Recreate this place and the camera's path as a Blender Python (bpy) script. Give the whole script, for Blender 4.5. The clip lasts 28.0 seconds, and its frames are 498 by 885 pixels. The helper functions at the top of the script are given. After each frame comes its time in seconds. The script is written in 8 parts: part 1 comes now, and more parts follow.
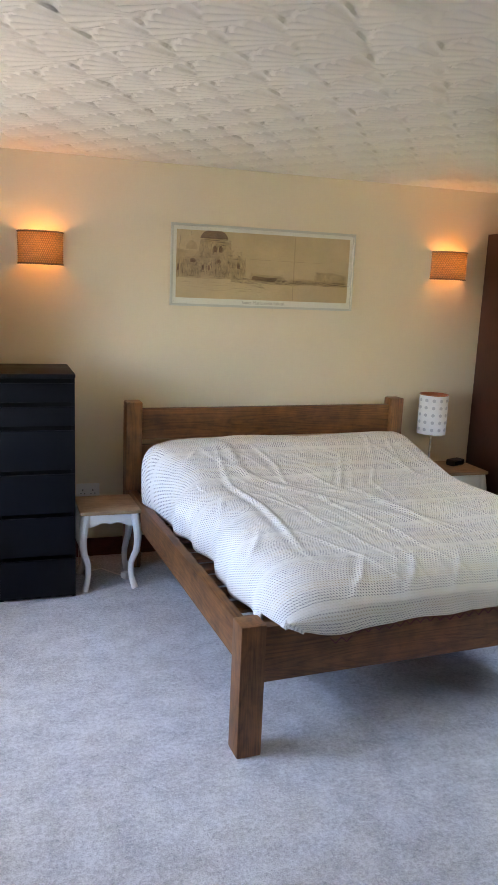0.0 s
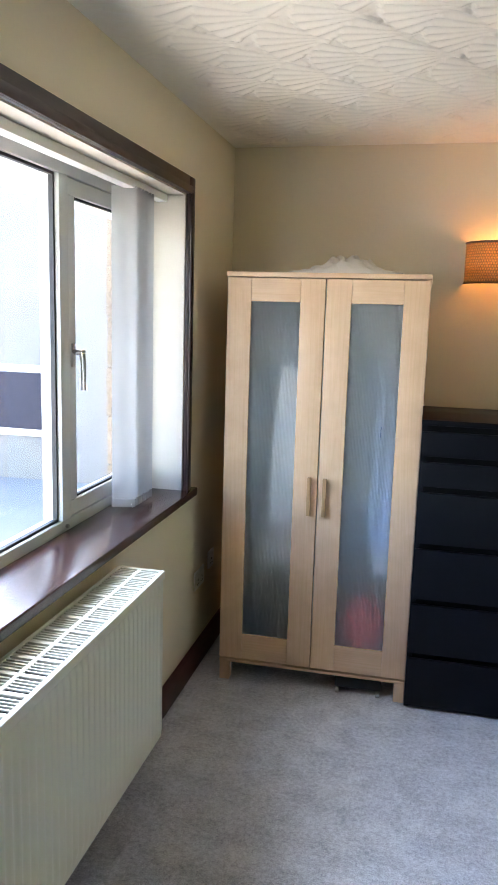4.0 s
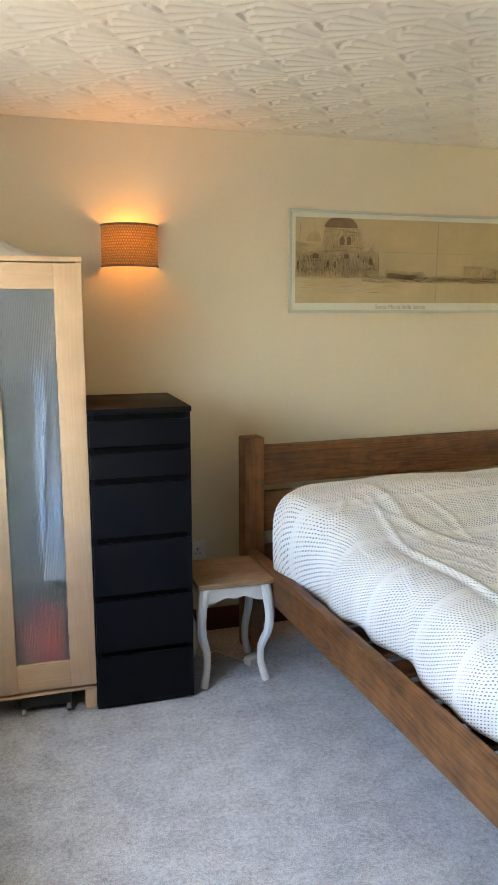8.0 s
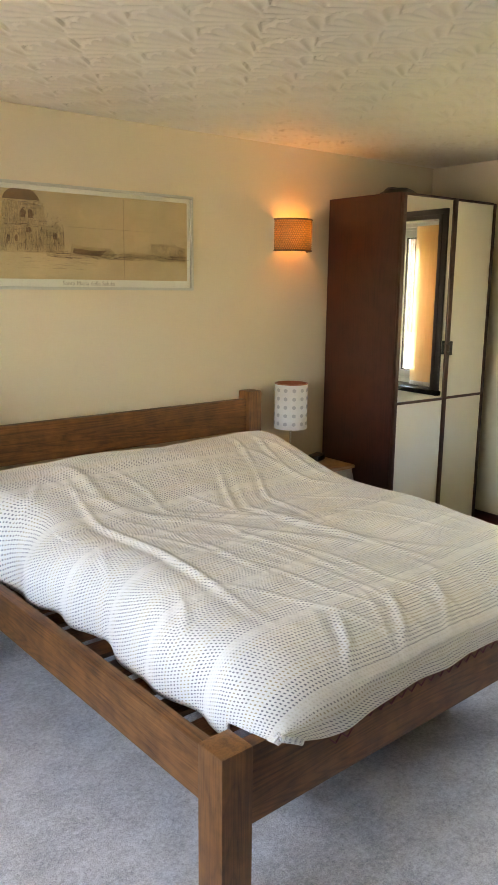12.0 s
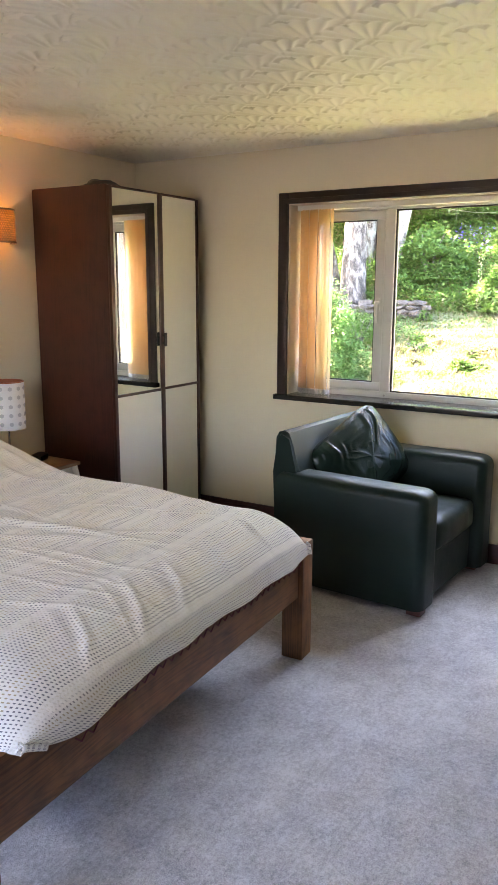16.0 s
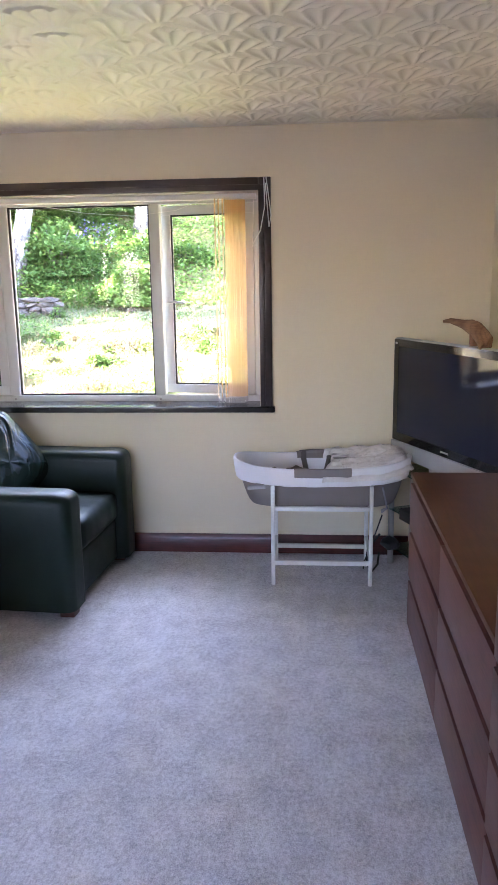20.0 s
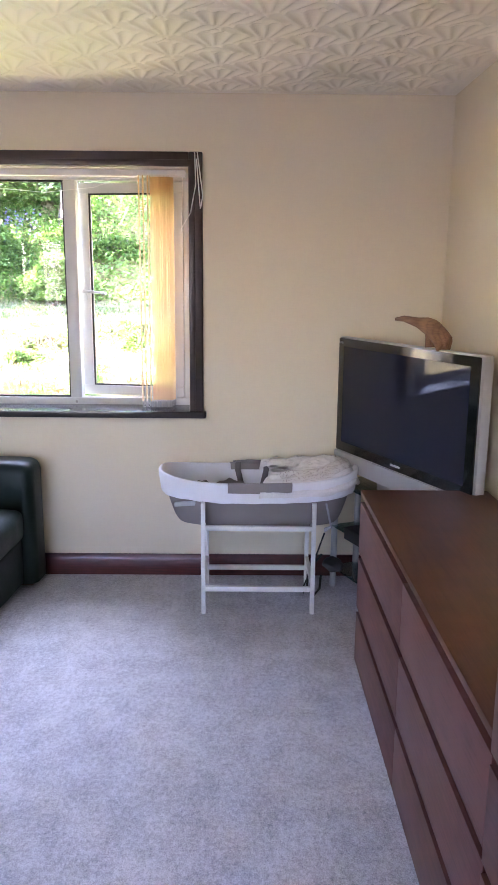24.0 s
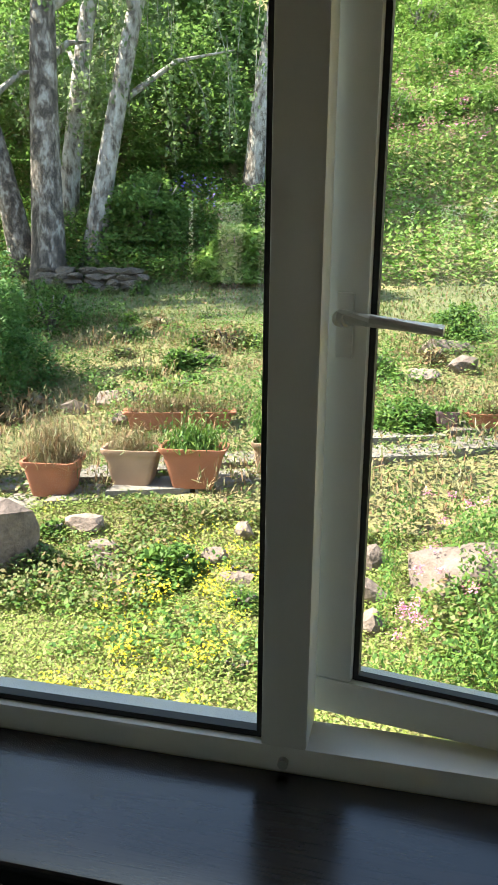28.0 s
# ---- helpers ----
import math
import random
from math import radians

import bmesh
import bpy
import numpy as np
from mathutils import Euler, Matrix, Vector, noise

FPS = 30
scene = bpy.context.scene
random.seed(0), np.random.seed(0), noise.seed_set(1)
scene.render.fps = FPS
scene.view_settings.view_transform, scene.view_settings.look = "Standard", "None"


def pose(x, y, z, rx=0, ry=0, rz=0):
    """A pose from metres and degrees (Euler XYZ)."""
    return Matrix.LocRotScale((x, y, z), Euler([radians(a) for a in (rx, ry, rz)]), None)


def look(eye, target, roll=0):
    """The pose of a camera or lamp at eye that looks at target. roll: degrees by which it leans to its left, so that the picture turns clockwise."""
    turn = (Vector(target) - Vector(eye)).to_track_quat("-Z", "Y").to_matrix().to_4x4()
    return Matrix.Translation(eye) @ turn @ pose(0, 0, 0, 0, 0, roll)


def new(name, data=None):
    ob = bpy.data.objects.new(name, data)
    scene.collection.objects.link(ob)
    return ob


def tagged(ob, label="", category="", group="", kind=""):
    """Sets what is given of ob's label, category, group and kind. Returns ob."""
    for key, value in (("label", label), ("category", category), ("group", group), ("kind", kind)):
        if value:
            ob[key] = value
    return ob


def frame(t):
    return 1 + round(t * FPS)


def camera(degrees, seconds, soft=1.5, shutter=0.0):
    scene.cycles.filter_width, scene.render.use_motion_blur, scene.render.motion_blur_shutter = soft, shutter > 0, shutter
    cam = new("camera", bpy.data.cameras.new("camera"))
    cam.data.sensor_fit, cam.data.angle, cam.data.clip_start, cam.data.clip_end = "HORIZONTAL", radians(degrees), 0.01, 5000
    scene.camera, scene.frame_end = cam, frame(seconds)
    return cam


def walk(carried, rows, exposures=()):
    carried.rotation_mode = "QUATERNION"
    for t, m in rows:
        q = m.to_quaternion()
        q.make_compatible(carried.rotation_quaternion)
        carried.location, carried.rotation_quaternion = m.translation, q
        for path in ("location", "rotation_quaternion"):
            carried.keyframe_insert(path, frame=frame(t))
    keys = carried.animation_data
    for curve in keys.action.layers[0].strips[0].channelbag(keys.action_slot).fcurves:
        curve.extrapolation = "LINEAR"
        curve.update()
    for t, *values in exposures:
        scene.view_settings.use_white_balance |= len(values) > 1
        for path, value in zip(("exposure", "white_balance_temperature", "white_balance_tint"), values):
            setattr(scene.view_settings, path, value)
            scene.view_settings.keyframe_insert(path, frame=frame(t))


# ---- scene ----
cam = camera(36.3, 28.0)
PATH = [
    (0, (0.032, -0.451, 1.716), (0.656, 1.407, 1.316), 2.4),
    (0.5, (0.069, -0.262, 1.669), (0.432, 1.671, 1.301), 2.8),
    (1, (0.135, -0.101, 1.646), (0.288, 1.862, 1.297), 3.9),
    (1.5, (0.092, 0.03, 1.66), (0.078, 1.997, 1.298), 4.2),
    (2, (0.133, 0.198, 1.642), (-0.105, 2.153, 1.293), 4.2),
    (2.5, (0.125, 0.327, 1.648), (-0.247, 2.259, 1.289), 4.2),
    (4.5, (-0.07, 0.537, 1.629), (-0.504, 2.463, 1.307), 1.2),
    (5, (-0.146, 0.583, 1.63), (-0.371, 2.547, 1.323), 1.1),
    (5.5, (-0.143, 0.607, 1.641), (-0.258, 2.579, 1.328), 0.2),
    (6, (-0.188, 0.626, 1.638), (-0.124, 2.598, 1.31), 0.3),
    (6.5, (-0.189, 0.631, 1.627), (0.005, 2.593, 1.292), 0.5),
    (7, (-0.23, 0.645, 1.635), (0.102, 2.587, 1.287), 0.5),
    (7.5, (-0.226, 0.647, 1.613), (0.219, 2.568, 1.28), 0.2),
    (8, (-0.229, 0.673, 1.62), (0.343, 2.557, 1.268), 0.0),
    (8.5, (-0.233, 0.682, 1.625), (0.454, 2.525, 1.259), 0.1),
    (9, (-0.194, 0.668, 1.634), (0.583, 2.474, 1.266), 0.3),
    (9.5, (-0.153, 0.645, 1.633), (0.7, 2.416, 1.261), 0.4),
    (10, (-0.116, 0.627, 1.62), (0.795, 2.367, 1.243), 0.7),
    (10.5, (-0.09, 0.616, 1.615), (0.873, 2.326, 1.23), 1.2),
    (11, (-0.08, 0.619, 1.611), (0.957, 2.283, 1.215), 0.9),
    (11.5, (-0.093, 0.634, 1.609), (1.03, 2.241, 1.213), 0.7),
    (12, (-0.096, 0.649, 1.614), (1.107, 2.196, 1.211), 0.6),
    (12.5, (-0.092, 0.659, 1.615), (1.187, 2.141, 1.205), 0.5),
    (14.5, (-0.086, 0.68, 1.592), (1.442, 1.903, 1.179), 0.4),
    (15, (-0.085, 0.683, 1.586), (1.493, 1.842, 1.177), 0.4),
    (15.5, (-0.079, 0.668, 1.574), (1.547, 1.76, 1.172), 0.2),
    (16, (-0.082, 0.653, 1.579), (1.594, 1.669, 1.178), 0.2),
    (16.5, (-0.086, 0.638, 1.582), (1.645, 1.56, 1.19), 0.1),
    (17, (-0.089, 0.631, 1.586), (1.702, 1.428, 1.19), -0.0),
    (17.5, (-0.079, 0.622, 1.589), (1.763, 1.29, 1.186), -0.2),
    (18, (-0.08, 0.608, 1.595), (1.796, 1.167, 1.188), -0.5),
    (18.5, (-0.071, 0.599, 1.594), (1.831, 1.067, 1.189), -0.8),
    (19, (-0.064, 0.587, 1.593), (1.858, 0.958, 1.186), -0.9),
    (19.5, (-0.063, 0.575, 1.609), (1.874, 0.85, 1.194), -0.9),
    (20, (-0.067, 0.569, 1.608), (1.882, 0.737, 1.189), -0.9),
    (20.5, (-0.075, 0.548, 1.596), (1.881, 0.611, 1.185), -1.0),
    (21, (-0.071, 0.558, 1.617), (1.884, 0.496, 1.203), -0.9),
    (21.5, (-0.071, 0.55, 1.609), (1.879, 0.374, 1.201), -0.8),
    (23.5, (0.127, 0.584, 1.576), (2.059, 0.321, 1.133), 0.9),
    (24, (0.406, 0.594, 1.564), (2.36, 0.58, 1.141), 0.5),
    (24.5, (0.731, 0.648, 1.532), (2.682, 0.784, 1.112), 1.1),
    (25, (1.095, 0.683, 1.551), (3.048, 0.868, 1.159), 0.2),
    (25.5, (1.496, 0.727, 1.572), (3.44, 1.019, 1.204), 0.2),
    (26, (1.897, 0.88, 1.597), (3.819, 1.27, 1.207), 1.6),
    (26.5, (2.322, 0.968, 1.599), (4.247, 1.339, 1.204), 0.8),
    (27, (2.749, 1.066, 1.621), (4.652, 1.508, 1.191), 0.4),
    (27.5, (3.155, 1.221, 1.606), (5.043, 1.681, 1.133), 1.1),
    (28, (3.592, 1.352, 1.561), (5.486, 1.774, 1.079), 0.7),
]
EXPOSURES = [(0, 4.90, 6800, 17), (1, 4.93, 8900, 14), (2, 4.88, 6700, 13), (3.5, 4.83, 6400, 13), (5, 4.80, 6500, 15), (6, 5.05, 6250, 12), (7, 5.05, 6700, 12), (8, 4.96, 7400, 11), (9, 4.95, 8200, 11), (11, 4.96, 8400, 14), (12.5, 4.93, 8300, 15),
             (15, 4.98, 8300, 19), (17, 4.76, 6250, 28), (19, 4.76, 6350, 31), (20, 4.98, 6300, 31), (22, 5.23, 6300, 32), (24, 5.18, 6250, 35), (25.4, 4.70, 6150, 31), (26.2, 4.63, 6050, 26), (27, 3.85, 6100, 24), (27.5, 2.7, 6800, 8), (28, 2.15, 7000, 3)]
walk(cam, [(t, look(eye, target, roll)) for t, eye, target, roll in PATH], EXPOSURES)

# ---- world, sun ----
SUN_FROM = Vector((-0.16, 0.66, 0.90)).normalized()
world = bpy.data.worlds.new("sky")
scene.world = world
world.use_nodes = True
wn = world.node_tree
sky = wn.nodes.new("ShaderNodeTexSky")
sky.sky_type = 'NISHITA'
sky.sun_disc = False
sky.sun_elevation = math.asin(SUN_FROM.z)
sky.sun_rotation = math.atan2(SUN_FROM.x, SUN_FROM.y)
wn.links.new(sky.outputs[0], wn.nodes["Background"].inputs[0])
wn.nodes["Background"].inputs[1].default_value = 0.15
sun = new("sun", bpy.data.lights.new("sun", 'SUN'))
sun.data.energy, sun.data.angle, sun.data.color = 5.0, radians(0.55), (1.0, 0.95, 0.86)
sun.matrix_world = look(SUN_FROM * 30, (0, 0, 0))

# skylight that falls steeply in through the two windows
for nm, x, y, wid, aim, watts in (("skylight_east", 4.73, 1.94, 2.1, -1, 0.6), ("skylight_west", -1.41, 2.30, 1.3, 1, 0.36)):
    sk = new(nm, bpy.data.lights.new(nm, 'AREA'))
    sk.data.shape, sk.data.size, sk.data.size_y = 'RECTANGLE', wid, 0.45
    sk.data.energy, sk.data.color, sk.data.spread = watts, (0.62, 0.78, 1.0), radians(70)
    sk.matrix_world = look((x, y, 1.90), (x + aim * math.cos(radians(48)), y, 1.90 - math.sin(radians(48))), 0)


# ---- materials ----
def nd(tree, kind, **vals):
    n = tree.nodes.new(kind)
    for key, v in vals.items():
        if key in n.inputs:
            n.inputs[key].default_value = v
    return n


def coords(t, scale=(1, 1, 1), kind="Object"):
    c = t.nodes.new("ShaderNodeTexCoord")
    m = t.nodes.new("ShaderNodeMapping")
    m.inputs["Scale"].default_value = scale
    t.links.new(c.outputs[kind], m.inputs[0])
    return m.outputs[0]


def ramp(t, fac, stops):
    r = t.nodes.new("ShaderNodeValToRGB")
    while len(r.color_ramp.elements) < len(stops):
        r.color_ramp.elements.new(0.5)
    for e, (p, c) in zip(r.color_ramp.elements, stops):
        e.position, e.color = p, (*c, 1)
    t.links.new(fac, r.inputs[0])
    return r.outputs[0]


def mixc(t, fac, a, b, mode='MIX'):
    m = t.nodes.new("ShaderNodeMix")
    m.data_type, m.blend_type = 'RGBA', mode
    for sock, v in ((m.inputs[0], fac), (m.inputs[6], a), (m.inputs[7], b)):
        if isinstance(v, bpy.types.NodeSocket):
            t.links.new(v, sock)
        else:
            sock.default_value = v if not isinstance(v, tuple) else (*v, 1)
    return m.outputs[2]


def mth(t, op, a, b=0.0, c=0.0):
    m = t.nodes.new("ShaderNodeMath")
    m.operation = op
    for i, v in enumerate((a, b, c)):
        if isinstance(v, bpy.types.NodeSocket):
            t.links.new(v, m.inputs[i])
        else:
            m.inputs[i].default_value = v
    return m.outputs[0]


def noise_tex(t, vec, scale, detail=4.0, rough=0.55):
    n = nd(t, "ShaderNodeTexNoise", Scale=scale, Detail=detail, Roughness=rough)
    t.links.new(vec, n.inputs["Vector"])
    return n.outputs["Fac"]


def bump(t, bsdf, height, strength, dist):
    b = nd(t, "ShaderNodeBump", Strength=strength, Distance=dist)
    t.links.new(height, b.inputs["Height"])
    t.links.new(b.outputs[0], bsdf.inputs["Normal"])


def shade(c, k):
    return tuple(min(1, v * k) for v in c)


def base_mat(name):
    m = bpy.data.materials.new(name)
    m.use_nodes = True
    return m, m.node_tree, m.node_tree.nodes["Principled BSDF"]


def paint(name, col, rough=0.5, metal=0.0, var=0.12, big=1.6, fine=120, relief=0.15, dist=0.002, spec=0.5, per_object=0.0):
    m, t, b = base_mat(name)
    v = coords(t)
    n1 = noise_tex(t, v, big, 5)
    n2 = noise_tex(t, v, fine, 3)
    f = mth(t, 'ADD', mth(t, 'MULTIPLY', n1, 0.7), mth(t, 'MULTIPLY', n2, 0.3))
    c = ramp(t, f, [(0.3, shade(col, 1 - var)), (0.7, shade(col, 1 + var))])
    if per_object:
        oi = t.nodes.new("ShaderNodeObjectInfo")
        c = mixc(t, 1.0, c, ramp(t, oi.outputs["Random"], [(0, (1 - per_object,) * 3), (1, (1, 1, 1))]), 'MULTIPLY')
    t.links.new(c, b.inputs["Base Color"])
    r = mth(t, 'ADD', mth(t, 'MULTIPLY', mth(t, 'SUBTRACT', n1, 0.5), 0.25), rough)
    t.links.new(r, b.inputs["Roughness"])
    b.inputs["Metallic"].default_value = metal
    b.inputs["Specular IOR Level"].default_value = spec
    bump(t, b, n2, relief, dist)
    return m


def wood(name, dark, light, axis=0, rough=0.5, ring=14.0, stretch=0.08, relief=0.25, knots=True, spec=0.5):
    m, t, b = base_mat(name)
    sc = [1, 1, 1]
    sc[axis] = stretch
    oi = t.nodes.new("ShaderNodeObjectInfo")
    off = t.nodes.new("ShaderNodeVectorMath")
    off.operation = 'ADD'
    co = t.nodes.new("ShaderNodeTexCoord")
    comb = t.nodes.new("ShaderNodeCombineXYZ")
    for i in range(3):
        t.links.new(mth(t, 'MULTIPLY', oi.outputs["Random"], 7.3 + i), comb.inputs[i])
    t.links.new(co.outputs["Object"], off.inputs[0])
    t.links.new(comb.outputs[0], off.inputs[1])
    mp = t.nodes.new("ShaderNodeMapping")
    mp.inputs["Scale"].default_value = sc
    t.links.new(off.outputs[0], mp.inputs[0])
    # growth rings: contour lines of a drawn-out noise; fibres: a far more drawn-out one
    low = noise_tex(t, mp.outputs[0], 6.5, 1.5, 0.4)
    tone = noise_tex(t, mp.outputs[0], 2.2, 3)
    line = mth(t, 'ABSOLUTE', mth(t, 'SINE', mth(t, 'MULTIPLY', low, ring * 7.0)))
    line = mth(t, 'POWER', line, 0.55)
    fm = t.nodes.new("ShaderNodeMapping")
    s3 = [1, 1, 1]
    s3[axis] = 0.025
    fm.inputs["Scale"].default_value = s3
    t.links.new(off.outputs[0], fm.inputs[0])
    fine = noise_tex(t, fm.outputs[0], 210, 4, 0.65)
    blot = noise_tex(t, off.outputs[0], 11.0, 4, 0.6)
    f = mth(t, 'ADD', mth(t, 'ADD', mth(t, 'MULTIPLY', line, 0.08), mth(t, 'MULTIPLY', blot, 0.32)), mth(t, 'ADD', mth(t, 'MULTIPLY', tone, 0.30), mth(t, 'MULTIPLY', fine, 0.32)))
    mid = tuple((a + c) / 2 for a, c in zip(dark, light))
    c = ramp(t, f, [(0.40, dark), (0.51, mid), (0.60, light)])
    if knots:
        vo = nd(t, "ShaderNodeTexVoronoi", Scale=4.2)
        sk = t.nodes.new("ShaderNodeMapping")
        s2 = [1, 1, 1]
        s2[axis] = 0.45
        sk.inputs["Scale"].default_value = s2
        t.links.new(off.outputs[0], sk.inputs[0])
        t.links.new(sk.outputs[0], vo.inputs["Vector"])
        k = ramp(t, vo.outputs["Distance"], [(0.035, (0.85, 0.85, 0.85)), (0.075, (0, 0, 0))])
        c = mixc(t, k, c, shade(dark, 0.45))
    t.links.new(c, b.inputs["Base Color"])
    b.inputs["Roughness"].default_value = rough
    b.inputs["Specular IOR Level"].default_value = spec
    bump(t, b, f, relief, 0.002)
    return m


def carpet_mat():
    m, t, b = base_mat("carpet")
    v = coords(t)
    big = noise_tex(t, v, 1.9, 5, 0.62)
    mid = noise_tex(t, v, 9.0, 5, 0.7)
    clump = noise_tex(t, v, 62, 3, 0.75)
    tuft = noise_tex(t, v, 190, 2, 0.9)
    f = mth(t, 'ADD', mth(t, 'ADD', mth(t, 'MULTIPLY', big, 0.12), mth(t, 'MULTIPLY', mid, 0.25)), mth(t, 'ADD', mth(t, 'MULTIPLY', clump, 0.33), mth(t, 'MULTIPLY', tuft, 0.35)))
    c = ramp(t, f, [(0.40, (0.25, 0.256, 0.295)), (0.5, (0.445, 0.453, 0.495)), (0.60, (0.66, 0.667, 0.71))])
    t.links.new(c, b.inputs["Base Color"])
    b.inputs["Roughness"].default_value = 0.95
    b.inputs["Sheen Weight"].default_value = 0.3
    b.inputs["Specular IOR Level"].default_value = 0.05
    bump(t, b, mth(t, 'ADD', mth(t, 'ADD', mth(t, 'MULTIPLY', tuft, 0.4), mth(t, 'MULTIPLY', clump, 0.5)), mth(t, 'MULTIPLY', mid, 0.8)), 0.6, 0.012)
    return m


def leaf_mat(name, cols, trans=0.35, rough=0.55):
    m, t, b = base_mat(name)
    g = t.nodes.new("ShaderNodeNewGeometry")
    n = len(cols)
    c = ramp(t, g.outputs["Random Per Island"], [(i / max(1, n - 1), cc) for i, cc in enumerate(cols)])
    pos = noise_tex(t, coords(t), 0.9, 3)
    c = mixc(t, 1.0, c, ramp(t, pos, [(0.3, (0.7, 0.75, 0.7)), (0.7, (1, 1, 1))]), 'MULTIPLY')
    t.links.new(c, b.inputs["Base Color"])
    b.inputs["Roughness"].default_value = rough
    b.inputs["Specular IOR Level"].default_value = 0.3
    tr = t.nodes.new("ShaderNodeBsdfTranslucent")
    t.links.new(c, tr.inputs[0])
    mx = t.nodes.new("ShaderNodeMixShader")
    mx.inputs[0].default_value = trans
    t.links.new(b.outputs[0], mx.inputs[1])
    t.links.new(tr.outputs[0], mx.inputs[2])
    t.links.new(mx.outputs[0], t.nodes["Material Output"].inputs[0])
    return m


def cloth_mat(name, col, trans, rough=0.9, weave=900, var=0.06, sheer=0.0):
    m, t, b = base_mat(name)
    v = coords(t)
    n1 = noise_tex(t, v, 6, 3)
    w = noise_tex(t, v, weave, 2)
    c = ramp(t, mth(t, 'ADD', mth(t, 'MULTIPLY', n1, 0.6), mth(t, 'MULTIPLY', w, 0.4)), [(0.3, shade(col, 1 - var)), (0.7, shade(col, 1 + var))])
    t.links.new(c, b.inputs["Base Color"])
    b.inputs["Roughness"].default_value = rough
    bump(t, b, mth(t, 'ADD', mth(t, 'MULTIPLY', w, 0.25), noise_tex(t, v, 24, 5, 0.6)), 0.35, 0.006)
    if trans:
        tr = t.nodes.new("ShaderNodeBsdfTranslucent")
        t.links.new(c, tr.inputs[0])
        mx = t.nodes.new("ShaderNodeMixShader")
        mx.inputs[0].default_value = trans
        t.links.new(b.outputs[0], mx.inputs[1])
        t.links.new(tr.outputs[0], mx.inputs[2])
        t.links.new(mx.outputs[0], t.nodes["Material Output"].inputs[0])
        if sheer:
            clear = t.nodes.new("ShaderNodeBsdfTransparent")
            m2 = t.nodes.new("ShaderNodeMixShader")
            m2.inputs[0].default_value = sheer
            t.links.new(mx.outputs[0], m2.inputs[1])
            t.links.new(clear.outputs[0], m2.inputs[2])
            t.links.new(m2.outputs[0], t.nodes["Material Output"].inputs[0])
    return m


def pane_mat(name="window_glass", tint=(1, 1, 1), ior=1.5, extra=0.0):
    m, t, b = base_mat(name)
    t.nodes.remove(b)
    tr = nd(t, "ShaderNodeBsdfTransparent", Color=(*tint, 1))
    gl = nd(t, "ShaderNodeBsdfGlossy", Roughness=0.01)
    lw = nd(t, "ShaderNodeLayerWeight", Blend=0.5)
    fr = mth(t, 'ADD', mth(t, 'MULTIPLY', mth(t, 'POWER', lw.outputs["Facing"], 5.0), 0.9), 0.02 + extra)
    mx = t.nodes.new("ShaderNodeMixShader")
    t.links.new(fr, mx.inputs[0])
    t.links.new(tr.outputs[0], mx.inputs[1])
    t.links.new(gl.outputs[0], mx.inputs[2])
    t.links.new(mx.outputs[0], t.nodes["Material Output"].inputs[0])
    return m


